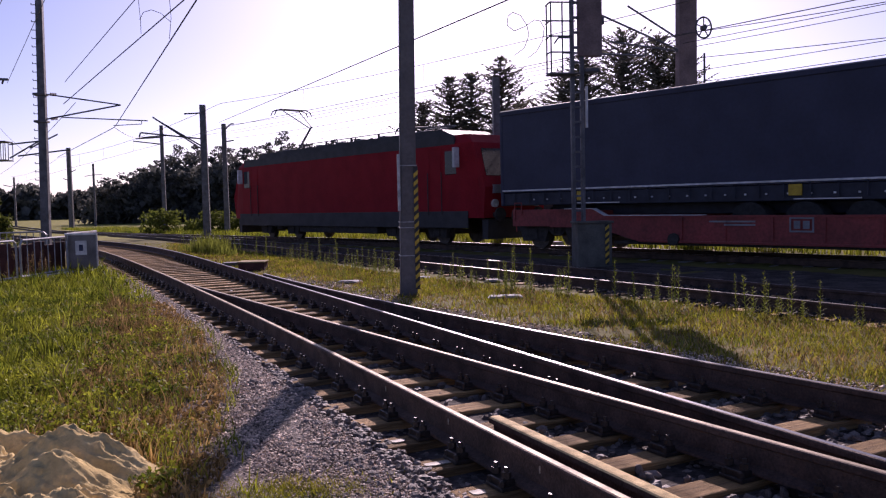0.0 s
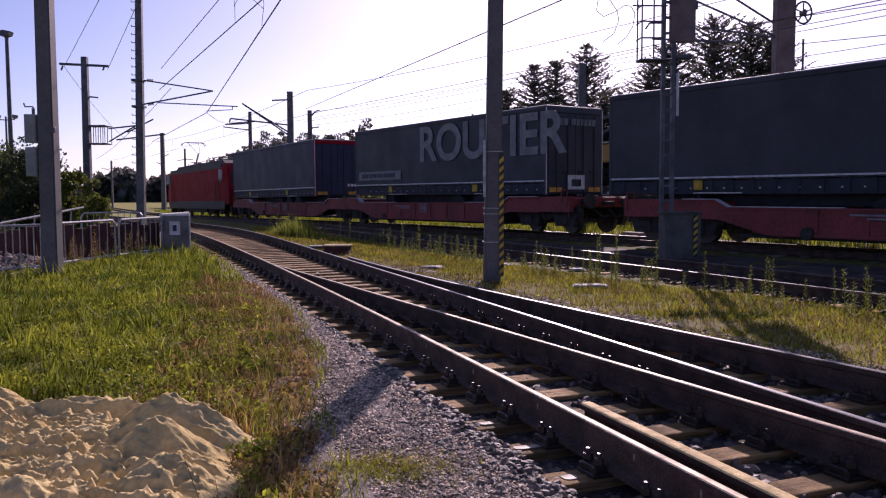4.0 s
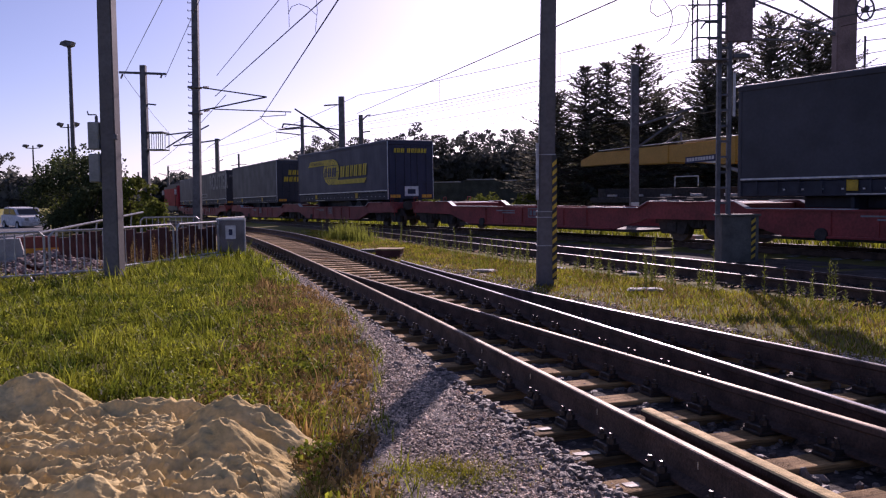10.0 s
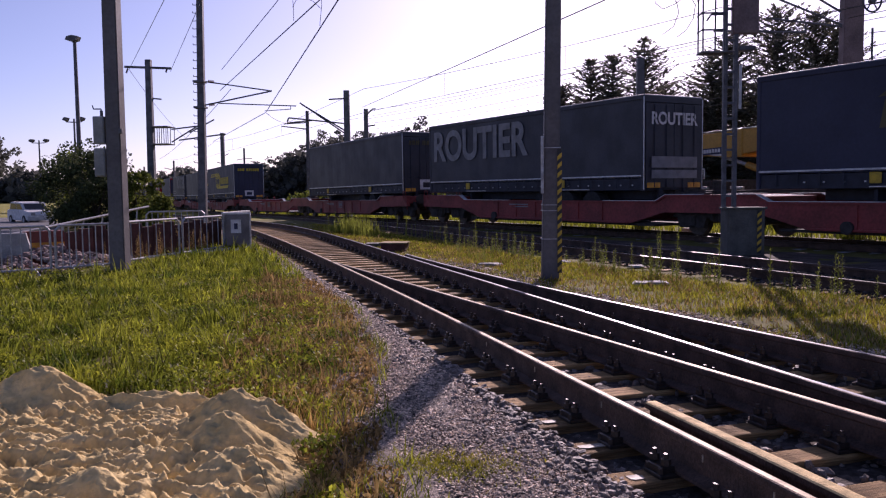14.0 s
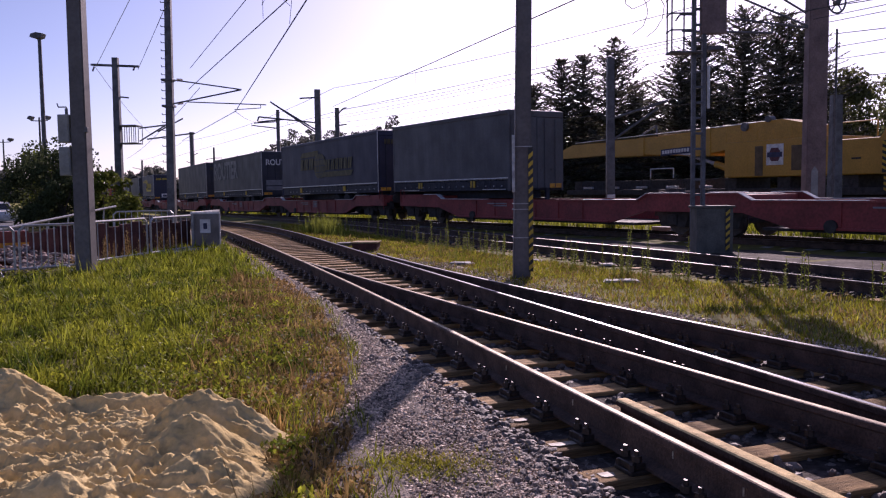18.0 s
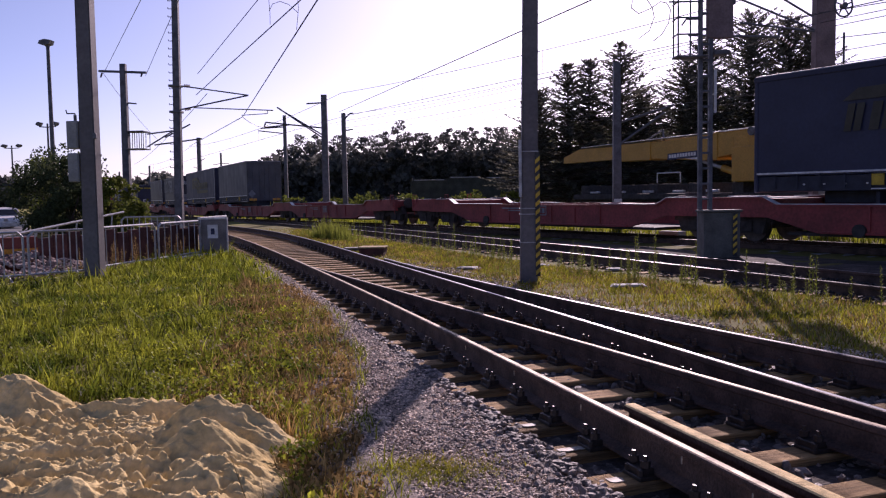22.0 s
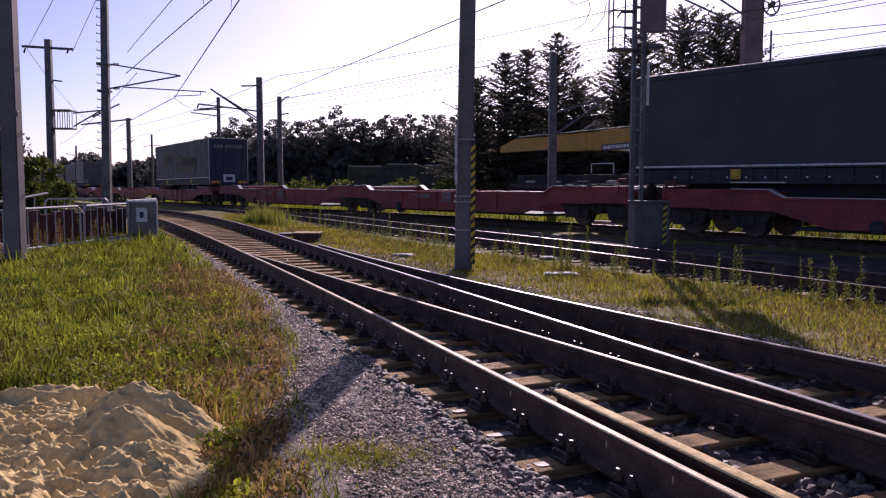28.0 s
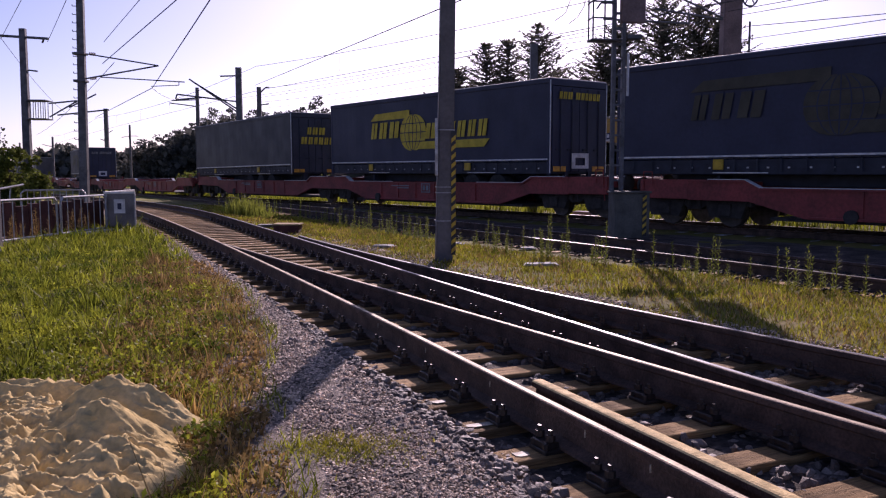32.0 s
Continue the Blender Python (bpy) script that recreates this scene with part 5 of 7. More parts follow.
def globe(parent, xc, zc, r, y, mat=None, aspect=1.25):
    """A flattened round emblem with dark curved meridians and level lines."""
    a = aspect * r
    bm = bmesh.new()
    plate(bm, [(xc + a * math.copysign(abs(math.cos(k * math.pi / 14)) ** 0.8, math.cos(k * math.pi / 14)), zc + r * math.sin(k * math.pi / 14)) for k in range(28)], y, y + 0.006)
    part("emblem", bm, mat or M_LOGO, parent, "plain oval emblem in the print's colour")
    for k in (-0.62, -0.3, 0.0, 0.3, 0.62):
        arc = [(xc + a * k * math.cos(q), zc + r * math.sin(q)) for q in np.linspace(-1.5, 1.5, 9)]
        bm = plate(bmesh.new(), [(p - 0.016, z) for p, z in arc] + [(p + 0.016, z) for p, z in arc[::-1]], y + 0.007, y + 0.010)
        part("emblem_line", bm, M_NAVY, parent)
    for k in (-0.5, 0.0, 0.5):
        hw = a * math.sqrt(1 - k * k)
        part("emblem_line", box(bmesh.new(), (xc - hw, y + 0.0105, zc + k * r - 0.016), (xc + hw, y + 0.013, zc + k * r + 0.016)), M_NAVY, parent)


def trailer(front, mat, label, side="", rear="", mark=None, L_TR=13.6, text=0.7, fade=0):
    """A curtain-sided semi-trailer sitting in a pocket; front is its distance behind the reference."""
    t = thing("semi_trailer", Matrix(), label, "semi trailer", "semi trailers on the train")
    h, wy, z0, z1 = L_TR / 2, 1.26, 1.33, 4.30
    # curtain body with a faint swell between the posts
    bm = bmesh.new()
    nx = 41
    cols = []
    for i in range(nx):
        x = -h + 0.12 + (L_TR - 0.24) * i / (nx - 1)
        sw = 0.012 * math.sin(i * math.pi / 4) ** 2
        cols.append([bm.verts.new((x, sy * (wy - 0.02 + s2), z)) for sy, z, s2 in ((1, z0 + 0.42, sw), (1, (z0 + z1) / 2, sw * 1.6), (1, z1 - 0.10, 0), (-1, z1 - 0.10, 0), (-1, (z0 + z1) / 2, sw), (-1, z0 + 0.42, sw))])
    for p, q in zip(cols, cols[1:]):
        for i in range(5):
            bm.faces.new((p[i], p[i + 1], q[i + 1], q[i]))
    bm.faces.new(cols[0][::-1])
    bm.faces.new(cols[-1])
    bmesh.ops.recalc_face_normals(bm, faces=bm.faces[:])
    part("curtain", bm, mat, t)
    bm = bmesh.new()
    for k in range(1, 22):
        x = -h + k * L_TR / 22
        for sy in (-1, 1):
            box(bm, (x - 0.022, sy * (wy + 0.002), z0 + 0.12), (x + 0.022, sy * (wy + 0.012), z0 + 0.46))
            box(bm, (x - 0.03, sy * (wy + 0.004), z0 + 0.10), (x + 0.03, sy * (wy + 0.02), z0 + 0.16))
    tagged(part("curtain_strap", bm, M_CHASSIS, t), kind="stuff")
    bm = box(bmesh.new(), (-h, -wy, z1 - 0.09), (h, wy, z1), 0.035)
    part("roof", bm, M_ROOF, t, "pale roof with a rounded dark edge")
    bm = bmesh.new()
    for sy in (-1, 1):
        box(bm, (-h, sy * (wy - 0.03), z1 - 0.16), (h, sy * (wy + 0.012), z1 - 0.035), 0.01)
    part("roof_rail", bm, mat, t)
    bm = bmesh.new()
    for sy in (-1, 1):
        box(bm, (-h + 0.1, sy * (wy - 0.02), z0 + 0.45), (h - 0.1, sy * (wy + 0.014), z0 + 0.50), 0.006)
    part("side_rail", bm, M_TRIM, t, "bright aluminium strip under the curtain")
    # lower sides: dark skirt with small pale fixings
    bm = bmesh.new()
    box(bm, (-h + 0.05, -wy + 0.05, z0 + 0.02), (h - 0.05, wy - 0.05, z0 + 0.40), 0.02)
    box(bm, (-h + 0.4, -0.5, z0 - 0.28), (h - 1.5, 0.5, z0 + 0.02), 0.02)
    part("chassis", bm, M_CHASSIS, t)
    bm = bmesh.new()
    for k in range(int((L_TR - 0.9) / 0.53)):
        x = -h + 0.5 + k * 0.53
        for sy in (-1, 1):
            box(bm, (x, sy * (wy - 0.045), z0 + 0.17), (x + 0.05, sy * (wy - 0.02), z0 + 0.21))
    for x in (-4.2, 2.2):
        box(bm, (x, wy - 0.04, z0 + 0.05), (x + 1.5, wy - 0.015, z0 + 0.075))
    tagged(part("fixing", bm, M_TRIM, t), kind="stuff")
    for x in (-2.9, 3.4) if L_TR > 10 else (-2.2, 1.9):
        bm = box(bmesh.new(), (x, wy - 0.03, z0 + 0.14), (x + 0.32, wy + 0.0, z0 + 0.40), 0.01)
        part("side_marker", bm, M_YELLOW, t, "square yellow lifting mark")
    for x in (-1.6, -2.95, -4.3) if L_TR > 10 else ():
        for sy in (-1, 1):
            bm = bmesh.new()
            tube(bm, (x, sy * 0.80, 0.86), (x, sy * 1.22, 0.86), 0.48, n=20)
            tube(bm, (x, sy * 1.215, 0.86), (x, sy * 1.235, 0.86), 0.26, n=14)
            part("tyre", bm, M_TYRE, t)
    for x in (3.6,):
        bm = box(bmesh.new(), (x, -1.05, 0.62), (x + 0.1, 1.05, z0), 0.02)
        part("landing_leg", bm, M_CHASSIS, t)
    # front wall
    bm = box(bmesh.new(), (h - 0.12, -wy, z0), (h, wy, z1 - 0.05), 0.03)
    part("front_wall", bm, mat, t)
    # rear: frame, two doors, locking bars, bumper and lamps
    bm = bmesh.new()
    for sy in (-1, 1):
        box(bm, (-h, sy * (wy - 0.07), z0), (-h + 0.12, sy * (wy + 0.01), z1 - 0.05), 0.012)
    box(bm, (-h - 0.005, -wy, z1 - 0.24), (-h + 0.12, wy, z1 - 0.04), 0.012)
    part("rear_frame", bm, M_LOCO if rear == "lamps" else mat, t)
    if mark != "plain":
        for sy in (-1, 1):
            part("edge_trim", box(bmesh.new(), (-h - 0.012, sy * (wy - 0.02), z0 + 0.05), (-h + 0.01, sy * (wy + 0.013), z1 - 0.08), 0.004), M_TRIM, t, "bright edge trim")
    for sy in (-1, 1):
        bm = box(bmesh.new(), (-h - 0.02, sy * 0.01, z0 + 0.10), (-h + 0.03, sy * (wy - 0.08), z1 - 0.26), 0.008)
        d = part("door", bm, mat, t)
        bm = bmesh.new()
        for k in (0.35, 0.85):
            tube(bm, (-h - 0.045, sy * k, z0 + 0.12), (-h - 0.045, sy * k, z1 - 0.30), 0.017, n=6)
            box(bm, (-h - 0.06, sy * k - 0.03, z0 + 0.75), (-h - 0.02, sy * k + 0.2, z0 + 0.80))
        part("locking_bar", bm, mat if mark == "plain" else M_CHASSIS, d)
    bm = bmesh.new()
    box(bm, (-h - 0.03, -1.22, 0.70), (-h + 0.10, 1.22, 0.92), 0.015)
    for sy in (-1, 1):
        box(bm, (-h, sy * 0.45, 0.9), (-h + 0.1, sy * 0.6, z0 + 0.1))
    part("rear_bumper", bm, M_CHASSIS, t)
    for sy in (-1, 1):
        bm = box(bmesh.new(), (-h - 0.04, sy * 0.60, z0 + 0.10), (-h - 0.015, sy * 1.14, z0 + 0.26), 0.004)
        part("tail_lamp", bm, M_ORANGE, t, "orange tail lamp strip")
        bm = box(bmesh.new(), (-h - 0.045, sy * 0.70, 0.74), (-h - 0.025, sy * 1.12, 0.88), 0.006)
        part("tail_lamp", bm, M_REDPRINT, t)
    yy = wy + 0.013
    if side == "routier":
        m = Matrix.Translation((h - text + 0.3, yy + 0.012, 2.74)) @ Matrix.Rotation(math.pi, 4, "Z") @ Matrix.Rotation(math.pi / 2, 4, "X")
        word(t, "ROUTIER", 1.92 if text > 2 else 1.75, m, M_GREYPRINT, (1.13 if text > 2 else 0.99, 1.0), 0.05)
    if side == "routier" and text > 2:
        bm = box(bmesh.new(), (2.6, yy, 2.02), (h - 0.4, yy + 0.006, 2.40))
        part("print_band", bm, M_GREYPRINT, t, "pale grey printed band")
        letters(t, M_CHASSIS, h - 0.7, 2.12, 3.0, 0.18, [1, 1, 1, 0.4, 1, 1, 1, 0.6, 0.5, 1, 1, 1, 0.7, 1, 1, 1], yy + 0.007, yy + 0.010, 0.0)
    lm = (M_LOGO, M_FADED, M_DULL)[fade]
    if side in ("globe", "band"):
        if side == "globe":
            k0 = 0.9 if fade == 2 else 0.0
            bm = plate(bmesh.new(), [(3.5 + k0, 3.44), (3.12 + k0, 3.71), (0.75, 3.76), (0.75, 3.46)], yy, yy + 0.006)
            part("print_band", bm, lm, t)
            bm = plate(bmesh.new(), [(0.9, 2.54), (0.7, 2.27), (-3.66, 2.27), (-3.95, 2.54)], yy, yy + 0.006)
            part("print_band", bm, lm, t)
            globe(t, 0.52, 2.90, 0.68, yy + 0.001, lm)
            letters(t, lm, 3.46 + k0, 2.73, 2.0, 0.63, [0.7, 0.9, 1.1], yy + 0.012, yy + 0.016)
            letters(t, lm, -0.30, 2.64, 3.5, 0.56, [1.2, 0.9, 0.7, 0.9, 0.8, 0.9], yy + 0.012, yy + 0.016)
        else:
            bm = plate(bmesh.new(), [(4.78, 3.41), (4.42, 3.72), (1.2, 3.73), (1.2, 3.44)], yy, yy + 0.006)
            part("print_band", bm, lm, t)
            bm = plate(bmesh.new(), [(0.6, 2.52), (0.4, 2.27), (-3.9, 2.27), (-4.2, 2.52)], yy, yy + 0.006)
            part("print_band", bm, lm, t)
            globe(t, 0.90, 3.0, 0.73, yy + 0.001, lm, 1.7)
            letters(t, lm, -0.5, 2.66, 3.7, 0.60, [1.2, 0.9, 0.7, 0.9, 0.8, 0.9], yy + 0.012, yy + 0.016)
            letters(t, M_NAVY, 2.0, 2.72, 1.9, 0.52, [0.7, 0.9, 1.1], yy + 0.015, yy + 0.020)
            m = Matrix.Translation((4.35, yy + 0.010, 3.48)) @ Matrix.Rotation(math.pi, 4, "Z") @ Matrix.Rotation(math.pi / 2, 4, "X")
            word(t, "INTERNATIONALE", 0.25, m, M_NAVY, (1.1, 1))
    rb = -h - 0.022
    turn = Matrix.Rotation(-math.pi / 2, 4, "Z")
    back = Matrix.Translation((rb, 0, 0)) @ turn @ Matrix.Rotation(math.pi, 4, "Z")

    def rear_part(bm, mat, lab=""):
        ob = part("lettering", bm, mat, t, lab)
        ob.matrix_basis = Matrix.Translation((rb, 0, 0)) @ turn @ Matrix.Rotation(math.pi, 4, "Z")
        return ob
    if rear == "blocks":
        letters(t, M_LOGO, 0.45, 3.25, 0.95, 0.34, [0.8, 1, 1.2], 0.05, 0.056, 0.12, back)
        letters(t, M_LOGO, 0.78, 2.78, 1.75, 0.34, [1.2, 0.9, 0.7, 0.9, 0.8, 0.9], 0.05, 0.056, 0.12, back)
    if rear in ("small", "text"):
        letters(t, lm if rear == "small" else M_GREYPRINT, 0.95, 3.66, 1.8, 0.22, [0.8, 1, 1.2, -0.4, 1.2, 0.9, 0.7, 0.9, 0.8, 0.9], 0.05, 0.056, 0.12, back)
    if rear == "routier":
        word(t, "ROUTIER", 0.52, Matrix.Translation((rb - 0.03, 1.0, 3.40)) @ Matrix.Rotation(-math.pi / 2, 4, "Z") @ Matrix.Rotation(math.pi / 2, 4, "X"), M_WHITE, (0.92, 1), 0.016)
        bm = box(bmesh.new(), (-0.95, 0.05, 2.05), (1.0, 0.058, 2.40))
        box(bm, (-0.95, 0.05, 1.72), (1.0, 0.058, 1.98))
        rear_part(bm, M_GREYPRINT)
    if rear == "lamps":
        for k in range(3):
            bm = tube(bmesh.new(), (-1.0 + 0.2 * k, 0.05, 1.92), (-1.0 + 0.2 * k, 0.07, 1.92), 0.08, n=12)
            rear_part(bm, M_WHITE, "round white reflector")
    elif rear:
        bm = bmesh.new()
        box(bm, (-0.38, 0.05, 1.86), (0.38, 0.06, 2.0))
        box(bm, (-0.38, 0.05, 1.62), (-0.22, 0.06, 1.86))
        box(bm, (0.22, 0.05, 1.62), (0.38, 0.06, 1.86))
        box(bm, (-0.38, 0.05, 1.52), (0.38, 0.06, 1.62))
        if rear not in ("routier", "blocks"):
            rear_part(bm, M_WHITE, "white rear sign panel")
        else:
            bm.free()
    if side == "diamond":
        bm = plate(bmesh.new(), [(0.95, 1.62), (1.22, 1.92), (0.95, 2.22), (0.68, 1.92)], 0.06, 0.068)
        ob = part("hazard_diamond", bm, M_GREYPRINT, t, "pale diamond sign")
        ob.matrix_basis = Matrix.Translation((rb, 0, 0)) @ turn @ Matrix.Rotation(math.pi, 4, "Z")
    MOVERS.append((t, front + L_TR / 2))
    return t


def locomotive(front):
    L, h, w = 18.9, 9.45, 1.46
    o = thing("electric_locomotive", Matrix(), "red electric locomotive with a grey roof and one raised pantograph", "locomotive")
    bm = bmesh.new()
    prof = [(-w, 0.95), (-w, 3.42), (-w + 0.18, 3.72), (w - 0.18, 3.72), (w, 3.42), (w, 0.95)]
    ends = []
    for x in (-h + 1.25, h - 1.25):
        ends.append([bm.verts.new((x, y, z)) for y, z in prof])
    for i in range(5):
        bm.faces.new((ends[0][i], ends[0][i + 1], ends[1][i + 1], ends[1][i]))
    for d, ring in ((-1, ends[0]), (1, ends[1])):
        tip = [bm.verts.new((d * (h - k), y * 0.93, z)) for (y, z), k in zip(prof, (0.25, 0.72, 1.1, 1.1, 0.72, 0.25))]
        low = [bm.verts.new((d * (h - 0.12), y * 0.95, 1.95)) for y in (-w, w)]
        for i in range(5):
            bm.faces.new((ring[i], ring[i + 1], tip[i + 1], tip[i]))
        bm.faces.new((tip[1], tip[4], low[1], low[0]))
        bm.faces.new((low[0], low[1], tip[5], tip[0]))
        bm.faces.new((tip[1], tip[2], tip[3], tip[4]))
        bm.faces.new((tip[0], tip[1], low[0]))
        bm.faces.new((tip[5], low[1], tip[4]))
    bm.faces.new((ends[0][0], ends[1][0], ends[1][5], ends[0][5]))
    bmesh.ops.recalc_face_normals(bm, faces=bm.faces[:])
    part("body", bm, M_LOCO, o)
    bm = bmesh.new()
    for sy in (-1, 1):
        plate(bm, [(-h + 1.5, 3.40), (h - 1.5, 3.40), (h - 1.6, 3.72), (-h + 1.6, 3.72)], sy * (w - 0.08), sy * (w + 0.008))
    plate(bm, [(-h + 1.9, 3.70), (h - 1.9, 3.70), (h - 2.7, 4.0), (-h + 2.7, 4.0)], -1.05, 1.05)
    part("roof", bm, M_LOCOGREY, o, "dark grey roof hood")
    bm = bmesh.new()
    for sy in (-1, 1):
        box(bm, (-h + 0.9, sy * (w - 0.02), 0.62), (h - 0.9, sy * (w + 0.01), 1.18), 0.01)
    part("underframe", bm, M_LOCOGREY, o)
    for sy in (-1, 1):
        for d in (-1, 1):
            bm = box(bmesh.new(), (d * (h - 2.05), sy * (w - 0.02), 2.40), (d * (h - 1.45), sy * (w + 0.012), 3.20), 0.02)
            part("cab_side_window", bm, M_GLASS, o)
            bm = box(bmesh.new(), (d * (h - 2.9), sy * (w - 0.01), 1.0), (d * (h - 2.25), sy * (w + 0.006), 3.3), 0.02)
            dr = part("cab_door", bm, M_LOCO, o)
            bm = bmesh.new()
            for k in (2.2, 2.95):
                tube(bm, (d * (h - k), sy * (w + 0.05), 1.05), (d * (h - k), sy * (w + 0.05), 2.5), 0.018, n=6)
            part("handrail", bm, M_LOCOGREY, o)
            bm = box(bmesh.new(), (d * (h - 1.35), sy * (w + 0.02), 2.62), (d * (h - 1.25), sy * (w + 0.26), 3.28), 0.02)
            part("mirror", bm, M_WHITE, o, "pale folding mirror")
    for d in (-1, 1):
        bm = plate(bmesh.new(), [(-1.2, 2.22), (1.2, 2.22), (1.08, 3.2), (-1.08, 3.2)], -0.01, 0.02)
        ws = part("windscreen", bm, M_GLASS, o)
        ws.matrix_basis = Matrix.Translation((d * (h - 0.30), 0, 0.02)) @ Matrix.Rotation(-d * 0.39, 4, "Y") @ Matrix.Translation((d * 0.9, 0, -0.11)) @ Matrix.Rotation(math.pi / 2, 4, "Z")
        for sy in (-0.95, 0.95):
            bm = tube(bmesh.new(), (d * (h - 0.2), sy, 1.42), (d * (h - 0.1), sy, 1.42), 0.13, n=14)
            part("headlight", bm, M_LAMPGLOW, o)
        bm = box(bmesh.new(), (d * (h - 0.16), -d * 0.35, 1.74), (d * (h - 0.07), -d * 1.05, 2.02), 0.01)
        part("emblem", bm, M_GREYPRINT, o, "pale plate on the nose")
        buffer_pair(o, d * (h - 0.35), d)
        bm = bmesh.new()
        plate(bm, [(d * (h - 0.5), 0.25), (d * (h - 0.25), 0.25), (d * (h - 0.2), 0.9), (d * (h - 0.5), 0.9)], -1.2, 1.2)
        part("snow_plough", bm, M_LOCOGREY, o)
    for x in (-5.2, 5.2):
        bogie(o, x, 2.6)
    bm = box(bmesh.new(), (-3.0, -1.3, 0.35), (3.0, 1.3, 0.8), 0.05)
    part("transformer_tank", bm, M_BOGIE, o)
    for k in range(9):
        part("roof_vent", box(bmesh.new(), (-3.6 + k * 0.8, -0.7, 3.98), (-3.2 + k * 0.8, 0.7, 4.06 + 0.05 * (k % 2)), 0.02), M_DARKSTEEL, o)
    part("roof_conductor", pipe(bmesh.new(), [(-4.4, 0.4, 4.25), (4.0, 0.4, 4.25)], 0.018), M_DARKSTEEL, o)
    for k in range(5):
        part("roof_insulator", tube(bmesh.new(), (-4 + 2 * k, 0.4, 3.98), (-4 + 2 * k, 0.4, 4.25), 0.05, n=8), M_INSUL, o)
    # pantographs: the leading one raised with its knee to the rear, the trailing one folded
    for x, up in ((5.2, 1.0), (-5.0, 0.0)):
        top = 4.32 + 1.66 * up
        kx, kz = x - 1.2, 4.22 + 0.80 * up
        hx = x + 0.55 if up else x + 0.9
        pg = part("pantograph", box(bmesh.new(), (x - 0.5, -0.6, 3.98), (x + 0.5, 0.6, 4.10), 0.03), M_DARKSTEEL, o, "raised pantograph" if up else "folded pantograph")
        part("lower_arm", tube(bmesh.new(), (x, 0, 4.08), (kx, 0, kz), 0.055, 0.045, n=8), M_DARKSTEEL, pg)
        for sy in (-1, 1):
            part("upper_arm", tube(bmesh.new(), (kx, sy * 0.08, kz), (hx, sy * 0.42, top - 0.04), 0.024, n=6), M_DARKSTEEL, pg)
        part("control_rod", tube(bmesh.new(), (x - 0.3, 0.12, 4.08), (kx - 0.1, 0.12, kz - 0.06), 0.02, n=6), M_DARKSTEEL, pg)
        for k in (-0.18, 0.18):
            part("collector_bow", pipe(bmesh.new(), [(hx + k, -0.98, top - 0.26), (hx + k, -0.88, top - 0.06), (hx + k, -0.66, top + 0.02), (hx + k, 0.66, top + 0.02), (hx + k, 0.88, top - 0.06), (hx + k, 0.98, top - 0.26)], 0.026), M_DARKSTEEL, pg)
    MOVERS.append((o, front + L / 2))
    return o


locomotive(-35.4)

# the double wagons follow one another between these distances behind the reference point
JOINTS = [-16.35, 18.3, 53.0, 87.1, 121.2, 155.2, 189.4, 222.9, 256.4, 290.0]
w1 = wagon_unit("double_pocket_wagon", [-14.75, 0.0, 14.75], 33.5, "red articulated double pocket wagon on three bogies")
for k, (a, b) in enumerate(zip(JOINTS, JOINTS[1:])):
    MOVERS.append((copy_thing(w1, Matrix()) if k else w1, (a + b) / 2))

trailer(-16.1, M_NAVY, "plain navy curtain-sided trailer with a bright side strip", rear="lamps")
trailer(2.1, M_DARKBLUE, "dark slate trailer printed with large pale letters", side="routier", rear="text", text=5.95)
trailer(18.5, M_DARKBLUE, "plain dark slate trailer with yellow blocks on its rear doors", rear="blocks")
trailer(36.9, M_NAVY, "navy trailer with a yellow band and oval emblem", side="band", rear="small")
trailer(71.6, M_DARKBLUE, "plain dark slate trailer with small olive blocks above its rear doors", rear="small", fade=1)
trailer(87.9, M_DARKBLUE, "dark slate trailer with large pale letters on side and rear", side="routier", rear="routier")
trailer(105.6, M_NAVY, "blue trailer with a faded olive emblem and bands", side="globe", rear="small", fade=1)
trailer(120.7, M_SILVER, "silver-grey plain trailer with a pale diamond sign", side="diamond", mark="plain", L_TR=9.0)
trailer(173.5, M_NAVY, "slate-blue trailer with a dull olive emblem and bands", side="globe", rear="text", fade=2)
trailer(222.2, M_DARKBLUE, "dark slate trailer with two rows of yellow blocks on its doors", rear="blocks")
trailer(239.7, M_NAVY, "navy trailer with a bright yellow emblem and bands", side="globe", rear="small")
trailer(255.9, M_NAVY, "blue trailer with a dull olive band and emblem", side="globe", rear="small", fade=2)


# ---- stones, sand and plants ----
def ico():
    bm = bmesh.new()
    bmesh.ops.create_icosphere(bm, subdivisions=1, radius=1)
    v = np.array([p.co for p in bm.verts])
    f = np.array([[p.index for p in q.verts] for q in bm.faces])
    bm.free()
    return v, f


ICO_V, ICO_F = ico()
OCT_V = np.array([(1, 0, 0), (-1, 0, 0), (0, 1, 0), (0, -1, 0), (0, 0, 1), (0, 0, -1)], float)
OCT_F = np.array([(0, 2, 4), (2, 1, 4), (1, 3, 4), (3, 0, 4), (2, 0, 5), (1, 2, 5), (3, 1, 5), (0, 3, 5)])


